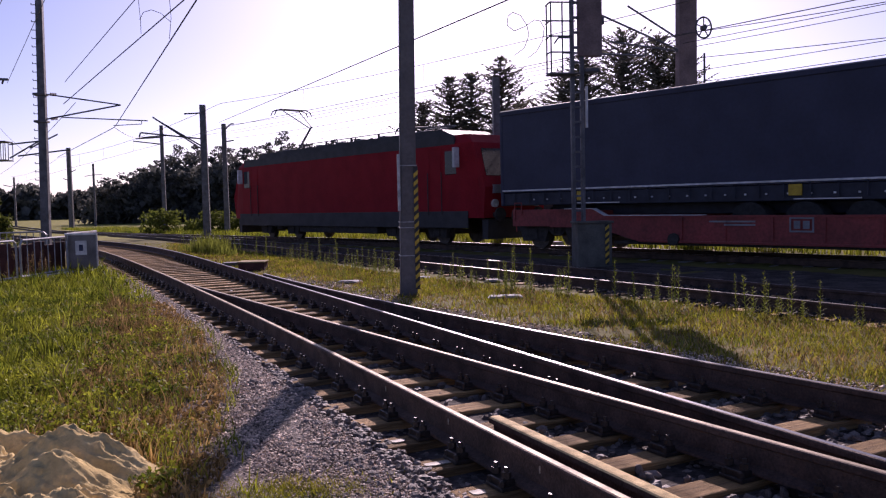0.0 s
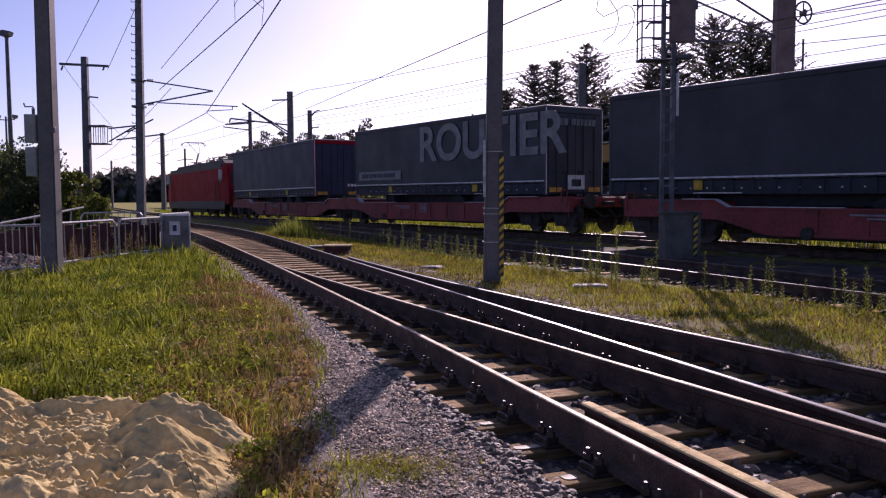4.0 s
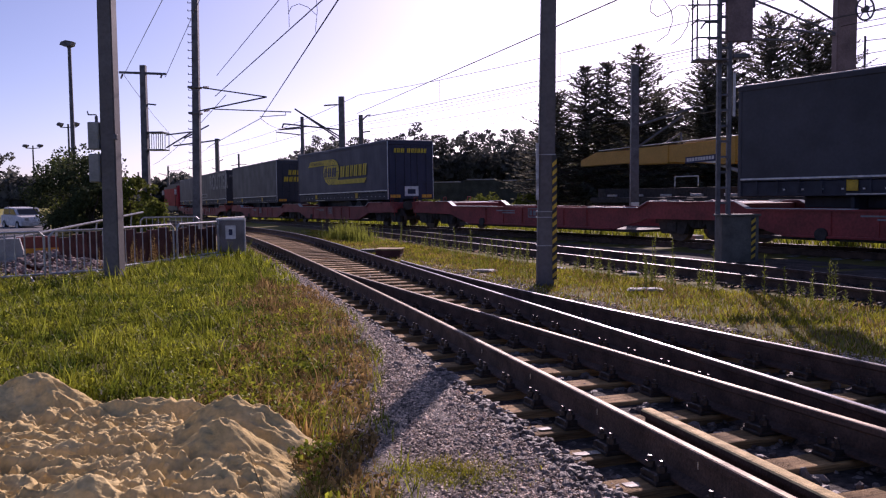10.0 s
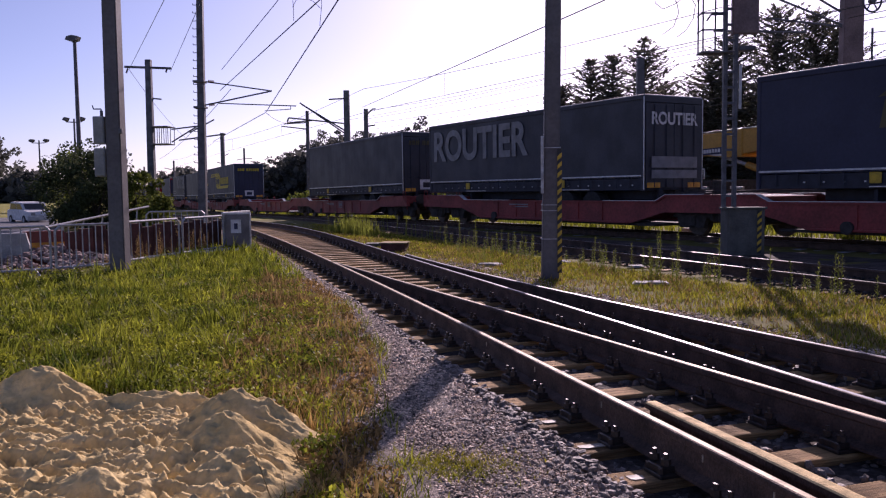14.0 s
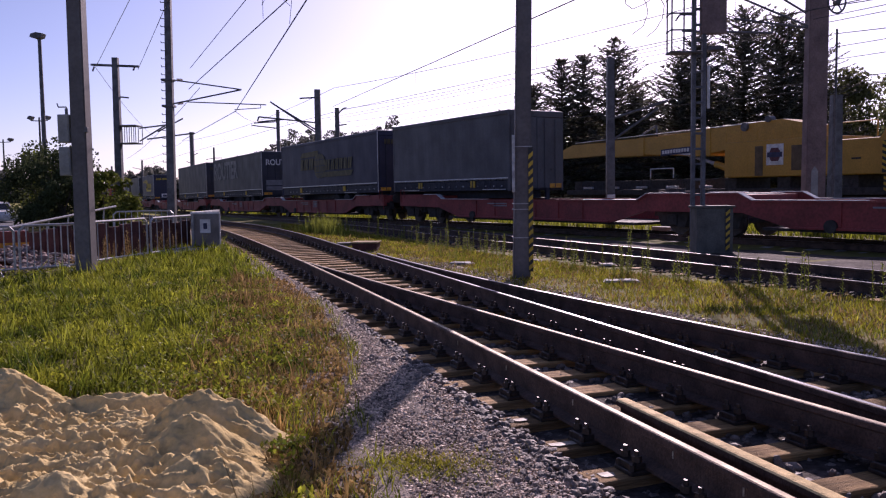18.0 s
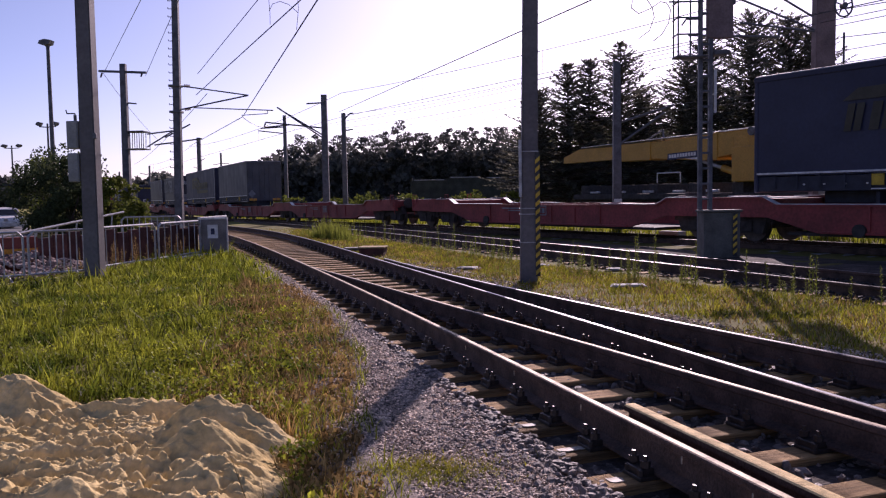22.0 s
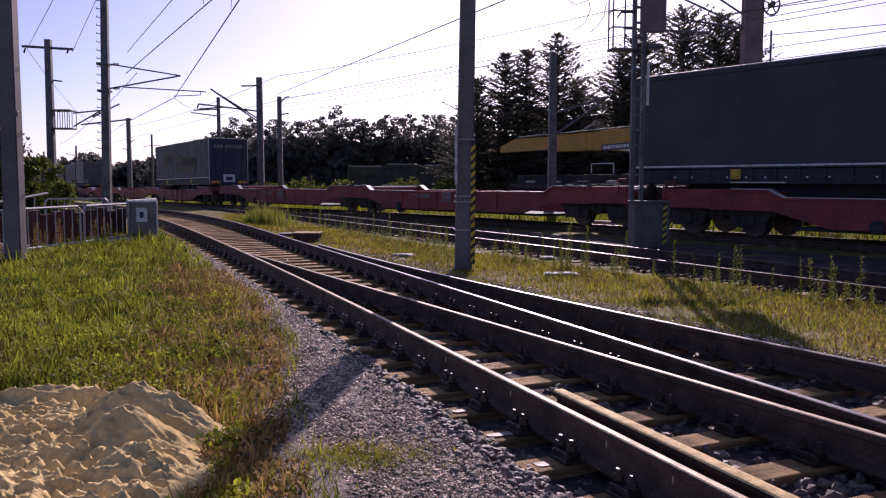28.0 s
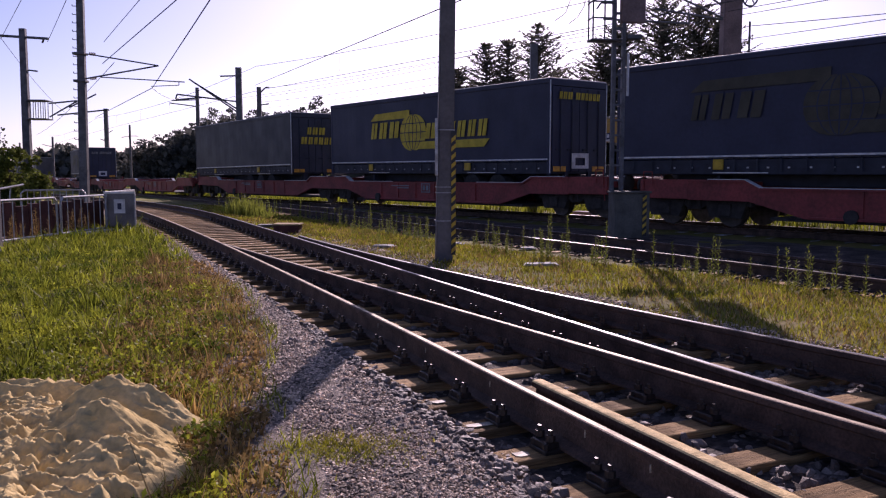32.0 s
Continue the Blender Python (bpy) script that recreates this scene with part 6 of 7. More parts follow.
def lumps(name, pts, size, mat, rng, base=(ICO_V, ICO_F), label="", category="", flat=0.7, smooth=False):
    """Many small angular stones in one mesh."""
    n, (bv, bf) = len(pts), base
    q = rng.normal(size=(n, 4))
    q /= np.linalg.norm(q, axis=1)[:, None]
    w, x, y, z = q.T
    R = np.stack([1 - 2 * (y * y + z * z), 2 * (x * y - z * w), 2 * (x * z + y * w), 2 * (x * y + z * w), 1 - 2 * (x * x + z * z), 2 * (y * z - x * w), 2 * (x * z - y * w), 2 * (y * z + x * w), 1 - 2 * (x * x + y * y)], 1).reshape(n, 3, 3)
    v = bv[None] * (1 + rng.uniform(-0.28, 0.28, (n, len(bv), 1))) * rng.uniform(0.65, 1.15, (n, 1, 3))
    v = np.einsum("nij,nkj->nki", R, v) * np.asarray(size)[:, None, None]
    v[:, :, 2] *= flat
    v += pts[:, None, :]
    f = (bf[None] + (np.arange(n) * len(bv))[:, None, None]).reshape(-1, 3)
    ob = raw(name, v.reshape(-1, 3), f, mat, smooth=smooth)
    return tagged(ob, label, category, kind="stuff")


def scatter(rng, n, y0, y1, left, right, bias=1.0):
    y = y0 + (y1 - y0) * rng.uniform(0, 1, n) ** bias
    a0 = np.array([left(k) for k in y])
    b0 = np.array([right(k) for k in y])
    x = a0 + (b0 - a0) * rng.uniform(0, 1, n)
    return x, y


rng = np.random.default_rng(11)
x, y = scatter(rng, 11000, 2.4, 16, lambda k: rail_1(k) - float(np.interp(k, [3, 6, 9, 13], [0.88, 0.72, 0.58, 0.46])), lambda k: rail_1(k) - 0.08, 1.5)
r1 = np.array([rail_1(k) for k in y])
z = land(x, y) - np.where(r1 - x < 0.36, 0.125, 0.06) - rng.uniform(0, 0.03, len(x))
size = (0.015 + 0.026 * rng.uniform(0, 1, len(x))) * np.interp(y, [3, 8, 14], [1.1, 0.9, 0.8])
lumps("ballast_stones", np.stack([x, y, z], 1), size, M_STONE, rng, label="loose grey ballast stones along the sleeper ends", category="ballast")
x, y = scatter(rng, 11000, 2.4, 20, lambda k: rail_1(k) + 0.1, lambda k: (rail_4(k) if k < 18 else rail_3(k)) + 0.85, 1.4)
z = land(x, y) - 0.105 - rng.uniform(0, 0.03, len(x))
lumps("ballast_stones", np.stack([x, y, z], 1), rng.uniform(0.025, 0.055, len(x)), M_STONE, rng, label="grey ballast stones between the sleepers", category="ballast")
x, y = scatter(rng, 5000, 6, 30, lambda k: mid_b(k) - 0.6, lambda k: mid_b(k) + 2.2, 1.3)
lumps("ballast_stones", np.stack([x, y, land(x, y) - 0.06], 1), rng.uniform(0.025, 0.05, len(x)), M_DARKSTONE, rng, label="dark ballast stones of the middle track", category="ballast", base=(OCT_V, OCT_F))
x, y = scatter(rng, 84000, 2.4, 19, lambda k: grass_edge(k) - 0.1, lambda k: rail_1(k) - float(np.interp(k, [3, 6, 9, 13], [0.62, 0.55, 0.5, 0.42])), 2.0)
lumps("gravel_stones", np.stack([x, y, land(x, y) - 0.045 + 0.006 * rng.uniform(0, 1, len(x))], 1), (0.005 + 0.012 * rng.uniform(0, 1, len(x)) ** 1.8) * np.interp(y, [3, 7, 14], [0.9, 1.15, 1.6]), M_PEBBLE, rng, base=(OCT_V, OCT_F), label="fine grey gravel of the walkway", category="gravel")


x, y = scatter(rng, 5000, -7, 2.4, lambda k: grass_edge(k), lambda k: rail_1(k) - 0.5)
lumps("gravel_stones", np.stack([x, y, land(x, y) - 0.042], 1), 0.008 + 0.02 * rng.uniform(0, 1, len(x)), M_PEBBLE, rng, base=(OCT_V, OCT_F), label="scattered grey gravel of the walkway", category="gravel")
x, y = scatter(rng, 2600, -7, 2.4, lambda k: rail_1(k) - 0.6, lambda k: rail_4(k) + 0.7)
lumps("ballast_stones", np.stack([x, y, land(x, y) - 0.12], 1), rng.uniform(0.025, 0.055, len(x)), M_STONE, rng, label="grey ballast stones between the sleepers", category="ballast")


x, y = scatter(rng, 16000, 4.5, 20, lambda k: turnout_right(k) - 0.35, lambda k: turnout_right(k) + 0.75, 1.4)
lumps("gravel_stones", np.stack([x, y, land(x, y) - 0.092 + 0.012 * rng.uniform(0, 1, len(x))], 1), 0.009 + 0.018 * rng.uniform(0, 1, len(x)) ** 1.6, M_PEBBLE, rng, base=(OCT_V, OCT_F), label="grey gravel strewn along the verge beside the rail", category="gravel")


def sand_height(x, y):
    """A trodden flat of sand with steep mounds tipped along its far and near edges."""
    def cone(cx, cy, top, slope, sx=1.0, sy=1.0, a=0.0):
        c, s = math.cos(a), math.sin(a)
        u, v = (x - cx) * c + (y - cy) * s, -(x - cx) * s + (y - cy) * c
        return top - slope * (np.sqrt((u / sx) ** 2 + (v / sy) ** 2 + 0.002) - 0.045)
    r = np.sqrt(((x + 2.65) / 1.80) ** 2 + ((y - 3.95) / 1.70) ** 2)
    forms = [0.045 - 1.5 * np.clip(r - 0.86, 0, 2) + 0.0 * x,
             cone(-1.46, 4.95, 0.29, 0.86, 1.25, 0.85), cone(-1.42, 4.58, 0.235, 0.84, 1.05, 0.9), cone(-1.25, 4.15, 0.14, 0.60, 1.1, 1.5),
             cone(-3.10, 5.68, 0.27, 0.85, 1.5, 0.9), cone(-3.75, 5.30, 0.25, 0.8, 1.5, 1.0),
             cone(-2.20, 5.48, 0.15, 0.80, 3.2, 0.7, 0.08), cone(-1.88, 3.86, 0.16, 0.80, 1.1, 0.8), cone(-3.0, 4.1, 0.14, 0.7, 1.3, 0.8), cone(-1.5, 3.3, 0.12, 0.5)]
    return np.log(sum(np.exp(60 * np.clip(q, -0.4, 1)) for q in forms)) / 60 - 0.01


def build_sand():
    xs, ys = np.linspace(-4.75, -0.55, 335), np.linspace(1.9, 6.2, 345)
    X, Y = np.meshgrid(xs, ys)
    Z = sand_height(X, Y)
    rng = np.random.default_rng(4)
    # foot-trodden hollows with raised rims, and rough ripples
    for k in range(330):
        cx, cy = rng.uniform(-4.6, -0.7), rng.uniform(2.0, 5.6)
        r, d = rng.uniform(0.025, 0.08), rng.uniform(0.010, 0.034)
        q = ((X - cx) / r) ** 2 + ((Y - cy) / (r * rng.uniform(0.6, 1.2))) ** 2
        Z += np.where(Z > -0.06, d * (-np.exp(-q) + 0.75 * np.exp(-(np.sqrt(q) - 1.35) ** 2 * 5)), 0)
    def ridge(a0, b0, s, k):
        return 1 - 2.6 * abs(noise.noise(Vector((a0 * s, b0 * s * 1.15, k))))
    N = np.array([[0.40 * ridge(a0 + 0.25 * b0, b0, 2.6, 0) + 0.85 * ridge(a0 * 0.6 + 0.25 * b0, b0, 8.5, 3) + 0.55 * ridge(a0 * 0.75, b0, 17, 6) + 0.18 * ridge(a0, b0, 36, 9) for a0 in xs] for b0 in ys])
    gy, gx = np.gradient(sand_height(X, Y), ys, xs)
    steep = np.clip(np.hypot(gx, gy) * 1.4 - 0.2, 0, 1)
    Z += 0.052 * (1 - 0.62 * steep) * (N - 0.7) * np.clip((Z + 0.08) * 8, 0, 1)
    edge = np.clip((np.minimum.reduce([X - xs[0], xs[-1] - X, ys[-1] - Y, Y - ys[0]])) * 5, 0, 1)
    Z = np.where(edge < 1, np.minimum(Z, Z * edge - 0.2 * (1 - edge)), Z)
    v = np.stack([X.ravel(), Y.ravel(), Z.ravel()], 1)
    w = len(xs)
    f = [(j * w + i, j * w + i + 1, (j + 1) * w + i + 1, (j + 1) * w + i) for j in range(len(ys) - 1) for i in range(w - 1)]
    ob = raw("sand_heap", v, f, M_SAND, smooth=True)
    tagged(ob, "trodden heap of pale building sand on the lawn", "sand heap")


build_sand()


def blades(name, x, y, z, h, w, lean, mat, rng, label, category="grass"):
    """Bent tapering blades, each its own small strip, in one mesh."""
    n = len(x)
    a0 = rng.uniform(0, 2 * math.pi, n)
    b0 = rng.uniform(0, 2 * math.pi, n)
    side = np.stack([np.cos(a0), np.sin(a0), np.zeros(n)], 1) * w[:, None] / 2
    bend = np.stack([np.cos(b0), np.sin(b0), np.zeros(n)], 1) * (h * lean)[:, None]
    up = np.stack([np.zeros(n), np.zeros(n), h], 1)
    p = np.stack([x, y, z], 1)
    v = np.stack([p - side, p + side, p + up * 0.55 + bend * 0.35 - side * 0.7, p + up * 0.55 + bend * 0.35 + side * 0.7, p + up + bend], 1)
    f = np.array([(0, 1, 3), (0, 3, 2), (2, 3, 4)])
    f = (f[None] + (np.arange(n) * 5)[:, None, None]).reshape(-1, 3)
    return tagged(raw(name, v.reshape(-1, 3), f, mat), label, category, kind="stuff")


def leaf_cloud(centres, radius, count, size, rng, squash=1.0, aspect=0.55):
    """Random leaf quads filling soft balls round the centres."""
    c = np.repeat(centres, count, 0)
    r = np.repeat(radius, count)
    n = len(c)
    d = rng.normal(size=(n, 3))
    d /= np.linalg.norm(d, axis=1)[:, None]
    p = c + d * (r * rng.uniform(0.35, 1.0, n) ** 0.6)[:, None] * np.array([1, 1, squash])
    a0 = rng.normal(size=(n, 3))
    a0 /= np.linalg.norm(a0, axis=1)[:, None]
    b0 = np.cross(a0, rng.normal(size=(n, 3)))
    b0 /= np.linalg.norm(b0, axis=1)[:, None]
    s = size * rng.uniform(0.6, 1.5, n)[:, None]
    v = np.stack([p - a0 * s, p + b0 * s * aspect, p + a0 * s, p - b0 * s * aspect], 1)
    f = np.arange(n * 4).reshape(-1, 4)
    return v.reshape(-1, 3), f


def patchy(x, y, s=1.1, k=0.0):
    return np.array([noise.noise(Vector((a0 * s, b0 * s, k))) for a0, b0 in zip(x, y)])


def lawn():
    rng = np.random.default_rng(21)
    # tufts of blades that spread outwards from one root, and short loose blades between them
    tufts, each, loose = 11500, 12, 36000
    n = tufts * each + loose
    y = 2.2 + 21.5 * rng.uniform(0, 1, tufts) ** 1.5
    out = rng.uniform(0, 1, tufts) ** 1.1 * np.interp(y, [2, 6, 12, 24], [4.6, 5.2, 8.0, 8.0])
    tall = np.repeat(rng.gamma(3, 0.33, tufts), each)
    y, out = np.repeat(y, each), np.repeat(out, each)
    spread = np.interp(y, [3, 8, 16, 24], [0.028, 0.036, 0.05, 0.06])
    dx, dy = rng.normal(0, 1, tufts * each) * spread, rng.normal(0, 1, tufts * each) * spread
    y2 = 2.2 + 21.5 * rng.uniform(0, 1, loose) ** 1.5
    out2 = rng.uniform(0, 1, loose) ** 1.1 * np.interp(y2, [2, 6, 12, 24], [4.6, 5.2, 8.0, 8.0])
    y, out, tall = np.concatenate([y + dy, y2]), np.concatenate([out + dx, out2]), np.concatenate([tall, np.full(loose, 0.35)])
    e = np.array([grass_edge(k) for k in y])
    x = e + 0.15 - out
    ok = (sand_height(x, y) < -0.055)
    pn = patchy(x, y)
    dist = e - x
    dry = (dist < 1.15 + 0.8 * pn + 0.22 * rng.normal(size=n)) & (y < 14)
    thin = rng.uniform(0, 1, n) < np.where(dry, 0.85, 0.95) * np.clip(0.25 + dist * 1.4, 0.12, 1)
    gap = patchy(x, y, 5.5, 9) < -0.22
    ok &= thin & ~((x < -7.2) & (y > 14.5)) & ~(gap & (rng.uniform(0, 1, n) < 0.75))
    zz = land(x, y) - 0.055
    tuft = patchy(x, y, 4.2, 5)
    h = 0.02 + tall * rng.uniform(0.045, 0.105, n) + 0.16 * np.clip(tuft, 0, 1) ** 1.3 * np.interp(y, [5, 12, 20], [0.9, 1.3, 1.8]) + 0.05 * np.clip(pn, 0, 1)
    h *= np.where(rng.uniform(0, 1, n) < 0.03, 1.9, 1.0)
    w = rng.uniform(0.006, 0.016, n) * np.interp(y, [3, 8, 16, 24], [0.8, 1.2, 2.0, 2.6])
    lean = rng.uniform(0.1, 0.75, n)
    # thinner growth round and behind the walkway's near end
    k = 9000
    yb = rng.uniform(-7, 2.4, k)
    xb = np.minimum(np.array([grass_edge(q) for q in yb]), 0.4) - 0.35 - rng.uniform(0, 1, k) * 6
    blades("lawn_grass", xb, yb, land(xb, yb) - 0.055, rng.gamma(4, 0.012, k) + 0.03, rng.uniform(0.012, 0.028, k), rng.uniform(0.3, 1.4, k), M_LEAFGRASS, rng, "sparse green grass beside the walkway")
    g = ok & ~dry
    blades("lawn_grass", x[g], y[g], zz[g], h[g], w[g], lean[g], M_LEAFGRASS, rng, "lush green unmown grass of the lawn")
    d = ok & dry
    blades("dry_grass", x[d], y[d], zz[d], h[d] * 0.85, w[d] * 0.95, lean[d], M_DRYGRASS, rng, "dry yellow-brown grass along the gravel")
    m = 44000
    y4 = 2.6 + 14 * rng.uniform(0, 1, m) ** 1.4
    x4 = np.array([grass_edge(k) for k in y4]) - 0.2 - rng.uniform(0, 1, m) * np.interp(y4, [2, 6, 12, 24], [4.4, 5.0, 7.0, 7.0])
    k = (patchy(x4, y4, 2.2, 12) > -0.12) & (sand_height(x4, y4) < -0.055)
    x4, y4 = x4[k], y4[k]
    c4 = np.stack([x4, y4, land(x4, y4) + 0.02 + 0.07 * np.abs(patchy(x4, y4, 3.0, 2))], 1)
    v4, f4 = leaf_cloud(c4, np.full(len(c4), 0.05), 2, 0.017, rng, 0.8)
    tagged(raw("clover", v4, f4, M_LEAFGRASS), "broad-leaved herbs and clover among the grass", "grass", kind="stuff")
    m = 6000
    y5 = 2.8 + 11 * rng.uniform(0, 1, m) ** 1.3
    x5 = np.array([grass_edge(k) for k in y5]) + 0.12 - rng.uniform(0, 1, m) ** 1.2 * 1.3
    k = (patchy(x5, y5, 1.6, 4) > -0.15) & (sand_height(x5, y5) < -0.055)
    c5 = np.stack([x5[k], y5[k], land(x5[k], y5[k]) - 0.03 + 0.05 * rng.uniform(0, 1, k.sum())], 1)
    v5, f5 = leaf_cloud(c5, np.full(len(c5), 0.03), 2, 0.02, rng, 0.6)
    tagged(raw("leaf_litter", v5, f5, M_DRYGRASS), "withered brown leaves at the edge of the gravel", "leaf litter", kind="stuff")
    # green sprouts through the dry belt and the little tuft on the walkway
    m = 6000
    y2 = 2.6 + 9 * rng.uniform(0, 1, m) ** 1.3
    x2 = np.array([grass_edge(k) for k in y2]) + 0.25 - rng.uniform(0, 1, m) * 1.2
    k = (patchy(x2, y2, 2.6, 7) > -0.1) & (sand_height(x2, y2) < -0.055)
    blades("sprouting_grass", x2[k], y2[k], land(x2[k], y2[k]) - 0.05, rng.uniform(0.04, 0.16, k.sum()), rng.uniform(0.005, 0.012, k.sum()), rng.uniform(0.2, 0.9, k.sum()), M_LEAFGRASS, rng, "sparse green sprouts at the gravel edge")
    m = 1500
    x3, y3 = rng.normal(-0.22, 0.24, m), rng.normal(4.45, 0.13, m)
    blades("sprouting_grass", x3, y3, land(x3, y3) - 0.05, rng.uniform(0.02, 0.055, m), rng.uniform(0.004, 0.009, m), rng.uniform(0.4, 1.6, m), M_VERGE, rng, "small tuft of grass on the gravel walkway")


lawn()


def median_right(k):
    return mid_b(k) - float(np.interp(k, [8, 11, 13.5, 20, 26, 40], [0.3, 0.35, 0.9, 1.2, 0.9, 0.6]))


def median():
    rng = np.random.default_rng(31)
    n = 84000
    y = 5.5 + 36 * rng.uniform(0, 1, n) ** 1.7
    a0 = np.array([turnout_right(k) - 0.08 for k in y])
    b0 = np.array([median_right(k) for k in y])
    ok = b0 > a0 + 0.1
    x = a0 + (b0 - a0) * rng.uniform(0, 1, n)
    frac = (x - a0) / np.maximum(b0 - a0, 0.1)
    pn = patchy(x, y, 1.3, 3)
    ok &= rng.uniform(0, 1, n) < np.clip(-0.05 + frac * 2.3 + 0.9 * pn, 0.03, 1)
    dry = rng.uniform(0, 1, n) < 0.30 - 0.4 * pn + 0.1 * (frac < 0.4)
    h = rng.gamma(4, 0.011, n) + 0.015
    w = rng.uniform(0.007, 0.015, n) * np.interp(y, [6, 12, 25, 41], [1.0, 1.4, 2.2, 3.0])
    lean = rng.uniform(0.2, 1.0, n)
    zz = land(x, y) - 0.10
    g = ok & ~dry
    blades("verge_grass", x[g], y[g], zz[g], h[g], w[g], lean[g], M_VERGE, rng, "short green grass between the tracks")
    d = ok & dry
    blades("verge_dry_grass", x[d], y[d], zz[d], h[d], w[d], lean[d], M_DRYGRASS, rng, "short dry grass between the tracks")


median()


def tall_grass():
    """Tall yellow-green grass standing between the tracks where they part."""
    rng = np.random.default_rng(33)
    n = 1500
    y = rng.normal(31.0, 1.5, n)
    x = -4.45 - 0.45 * (y - 31) + rng.normal(0, 0.26, n)
    h = rng.uniform(0.25, 0.72, n) * np.exp(-((y - 31) / 2.6) ** 2)
    blades("tall_grass", x, y, land(x, y) - 0.11, h, rng.uniform(0.02, 0.045, n), rng.uniform(0.05, 0.3, n), M_WEED, rng, "tall yellow-green grass standing between the tracks")


tall_grass()


def weed(h, rng):
    """One tall weed: a stalk with many narrow leaves and a pale head."""
    bm = bmesh.new()
    lean = Vector((rng.uniform(-0.06, 0.06), rng.uniform(-0.06, 0.06), 1)) * h
    tube(bm, (0, 0, -0.03), lean, 0.007, 0.003, 5)
    n = int(18 + h * 42)
    for k in range(n):
        t = 0.06 + 0.94 * k / n
        p = lean * t
        a0 = k * 2.4 + rng.uniform(0, 0.5)
        L = rng.uniform(0.05, 0.10) * (1.25 - 0.75 * t)
        d = Vector((math.cos(a0), math.sin(a0), rng.uniform(0.2, 0.9))) * L
        s = Vector((-math.sin(a0), math.cos(a0), 0)) * rng.uniform(0.007, 0.013)
        q = [bm.verts.new(p), bm.verts.new(p + d * 0.5 + s), bm.verts.new(p + d), bm.verts.new(p + d * 0.5 - s)]
        bm.faces.new(q)
    return bm


def weeds():
    rng = random.Random(8)
    protos = []
    for k in range(6):
        h = (0.28, 0.38, 0.46, 0.55, 0.66, 0.8)[k]
        ob = part("weed", weed(h, rng), M_WEED, None)
        protos.append(tagged(ob, "tall yellow-green weed with narrow leaves on the verge", "weed", "weeds along the verge"))
    spots = []
    for k in range(130):
        y = 8.5 + 29 * rng.random() ** 1.5
        x = median_right(y) - abs(rng.gauss(0.05, 0.28))
        if x > turnout_right(y) + 0.2:
            spots.append((x, y))
    for cx, cy, n in ((-4.9, 32, 26), (-4.2, 30.5, 14), (5.0, 11.4, 9), (3.2, 14.2, 10), (1.2, 15.4, 7), (0.2, 17.9, 8), (-0.2, 20.8, 8)):
        for k in range(n):
            spots.append((cx + rng.gauss(0, 0.3 if cy > 20 else 0.2), cy + rng.gauss(0, 0.6 if cy > 20 else 0.25)))
    for i, (x, y) in enumerate(spots):
        far = y > 26
        ob = protos[i] if i < 6 else copy_thing(rng.choice(protos[3:] if far else protos), Matrix())
        s = rng.uniform(0.6, 1.1)
        ob.matrix_basis = Matrix.Translation((x, y, float(land(x, y)) - 0.11)) @ Matrix.Rotation(rng.uniform(0, 6.3), 4, "Z") @ Matrix.Diagonal((s, s, s, 1))


weeds()


def stalks():
    """Dry pale stalks standing between the barriers and the board wall."""
    rr = random.Random(17)
    proto = tagged(part("dry_weed", weed(0.62, rr), M_DRYGRASS), "dry pale weed stalk against the board wall", "weed", "dry weeds by the barriers")
    for k in range(34):
        u = rr.random()
        x, y = -7.75 + 0.85 * u + rr.gauss(0, 0.06), 17.0 + 4.6 * u
        s = rr.uniform(0.7, 1.25)
        ob = copy_thing(proto, Matrix()) if k else proto
        ob.matrix_basis = Matrix.Translation((x, y, -0.07)) @ Matrix.Rotation(rr.uniform(0, 6.3), 4, "Z") @ Matrix.Rotation(rr.gauss(0, 0.12), 4, "X") @ Matrix.Diagonal((s, s, s, 1))


stalks()


def trunk_mesh(h, r, limbs, rng, top=0.85):
    bm = bmesh.new()
    pts = [Vector((rng.uniform(-0.1, 0.1) * k, rng.uniform(-0.1, 0.1) * k, h * top * k / 4)) for k in range(5)]
    for k in range(4):
        tube(bm, pts[k], pts[k + 1], r * (1 - 0.2 * k), r * (1 - 0.2 * (k + 1)), 8)
    for p, q in limbs:
        tube(bm, p, q, r * 0.28, r * 0.08, 5)
    return bm


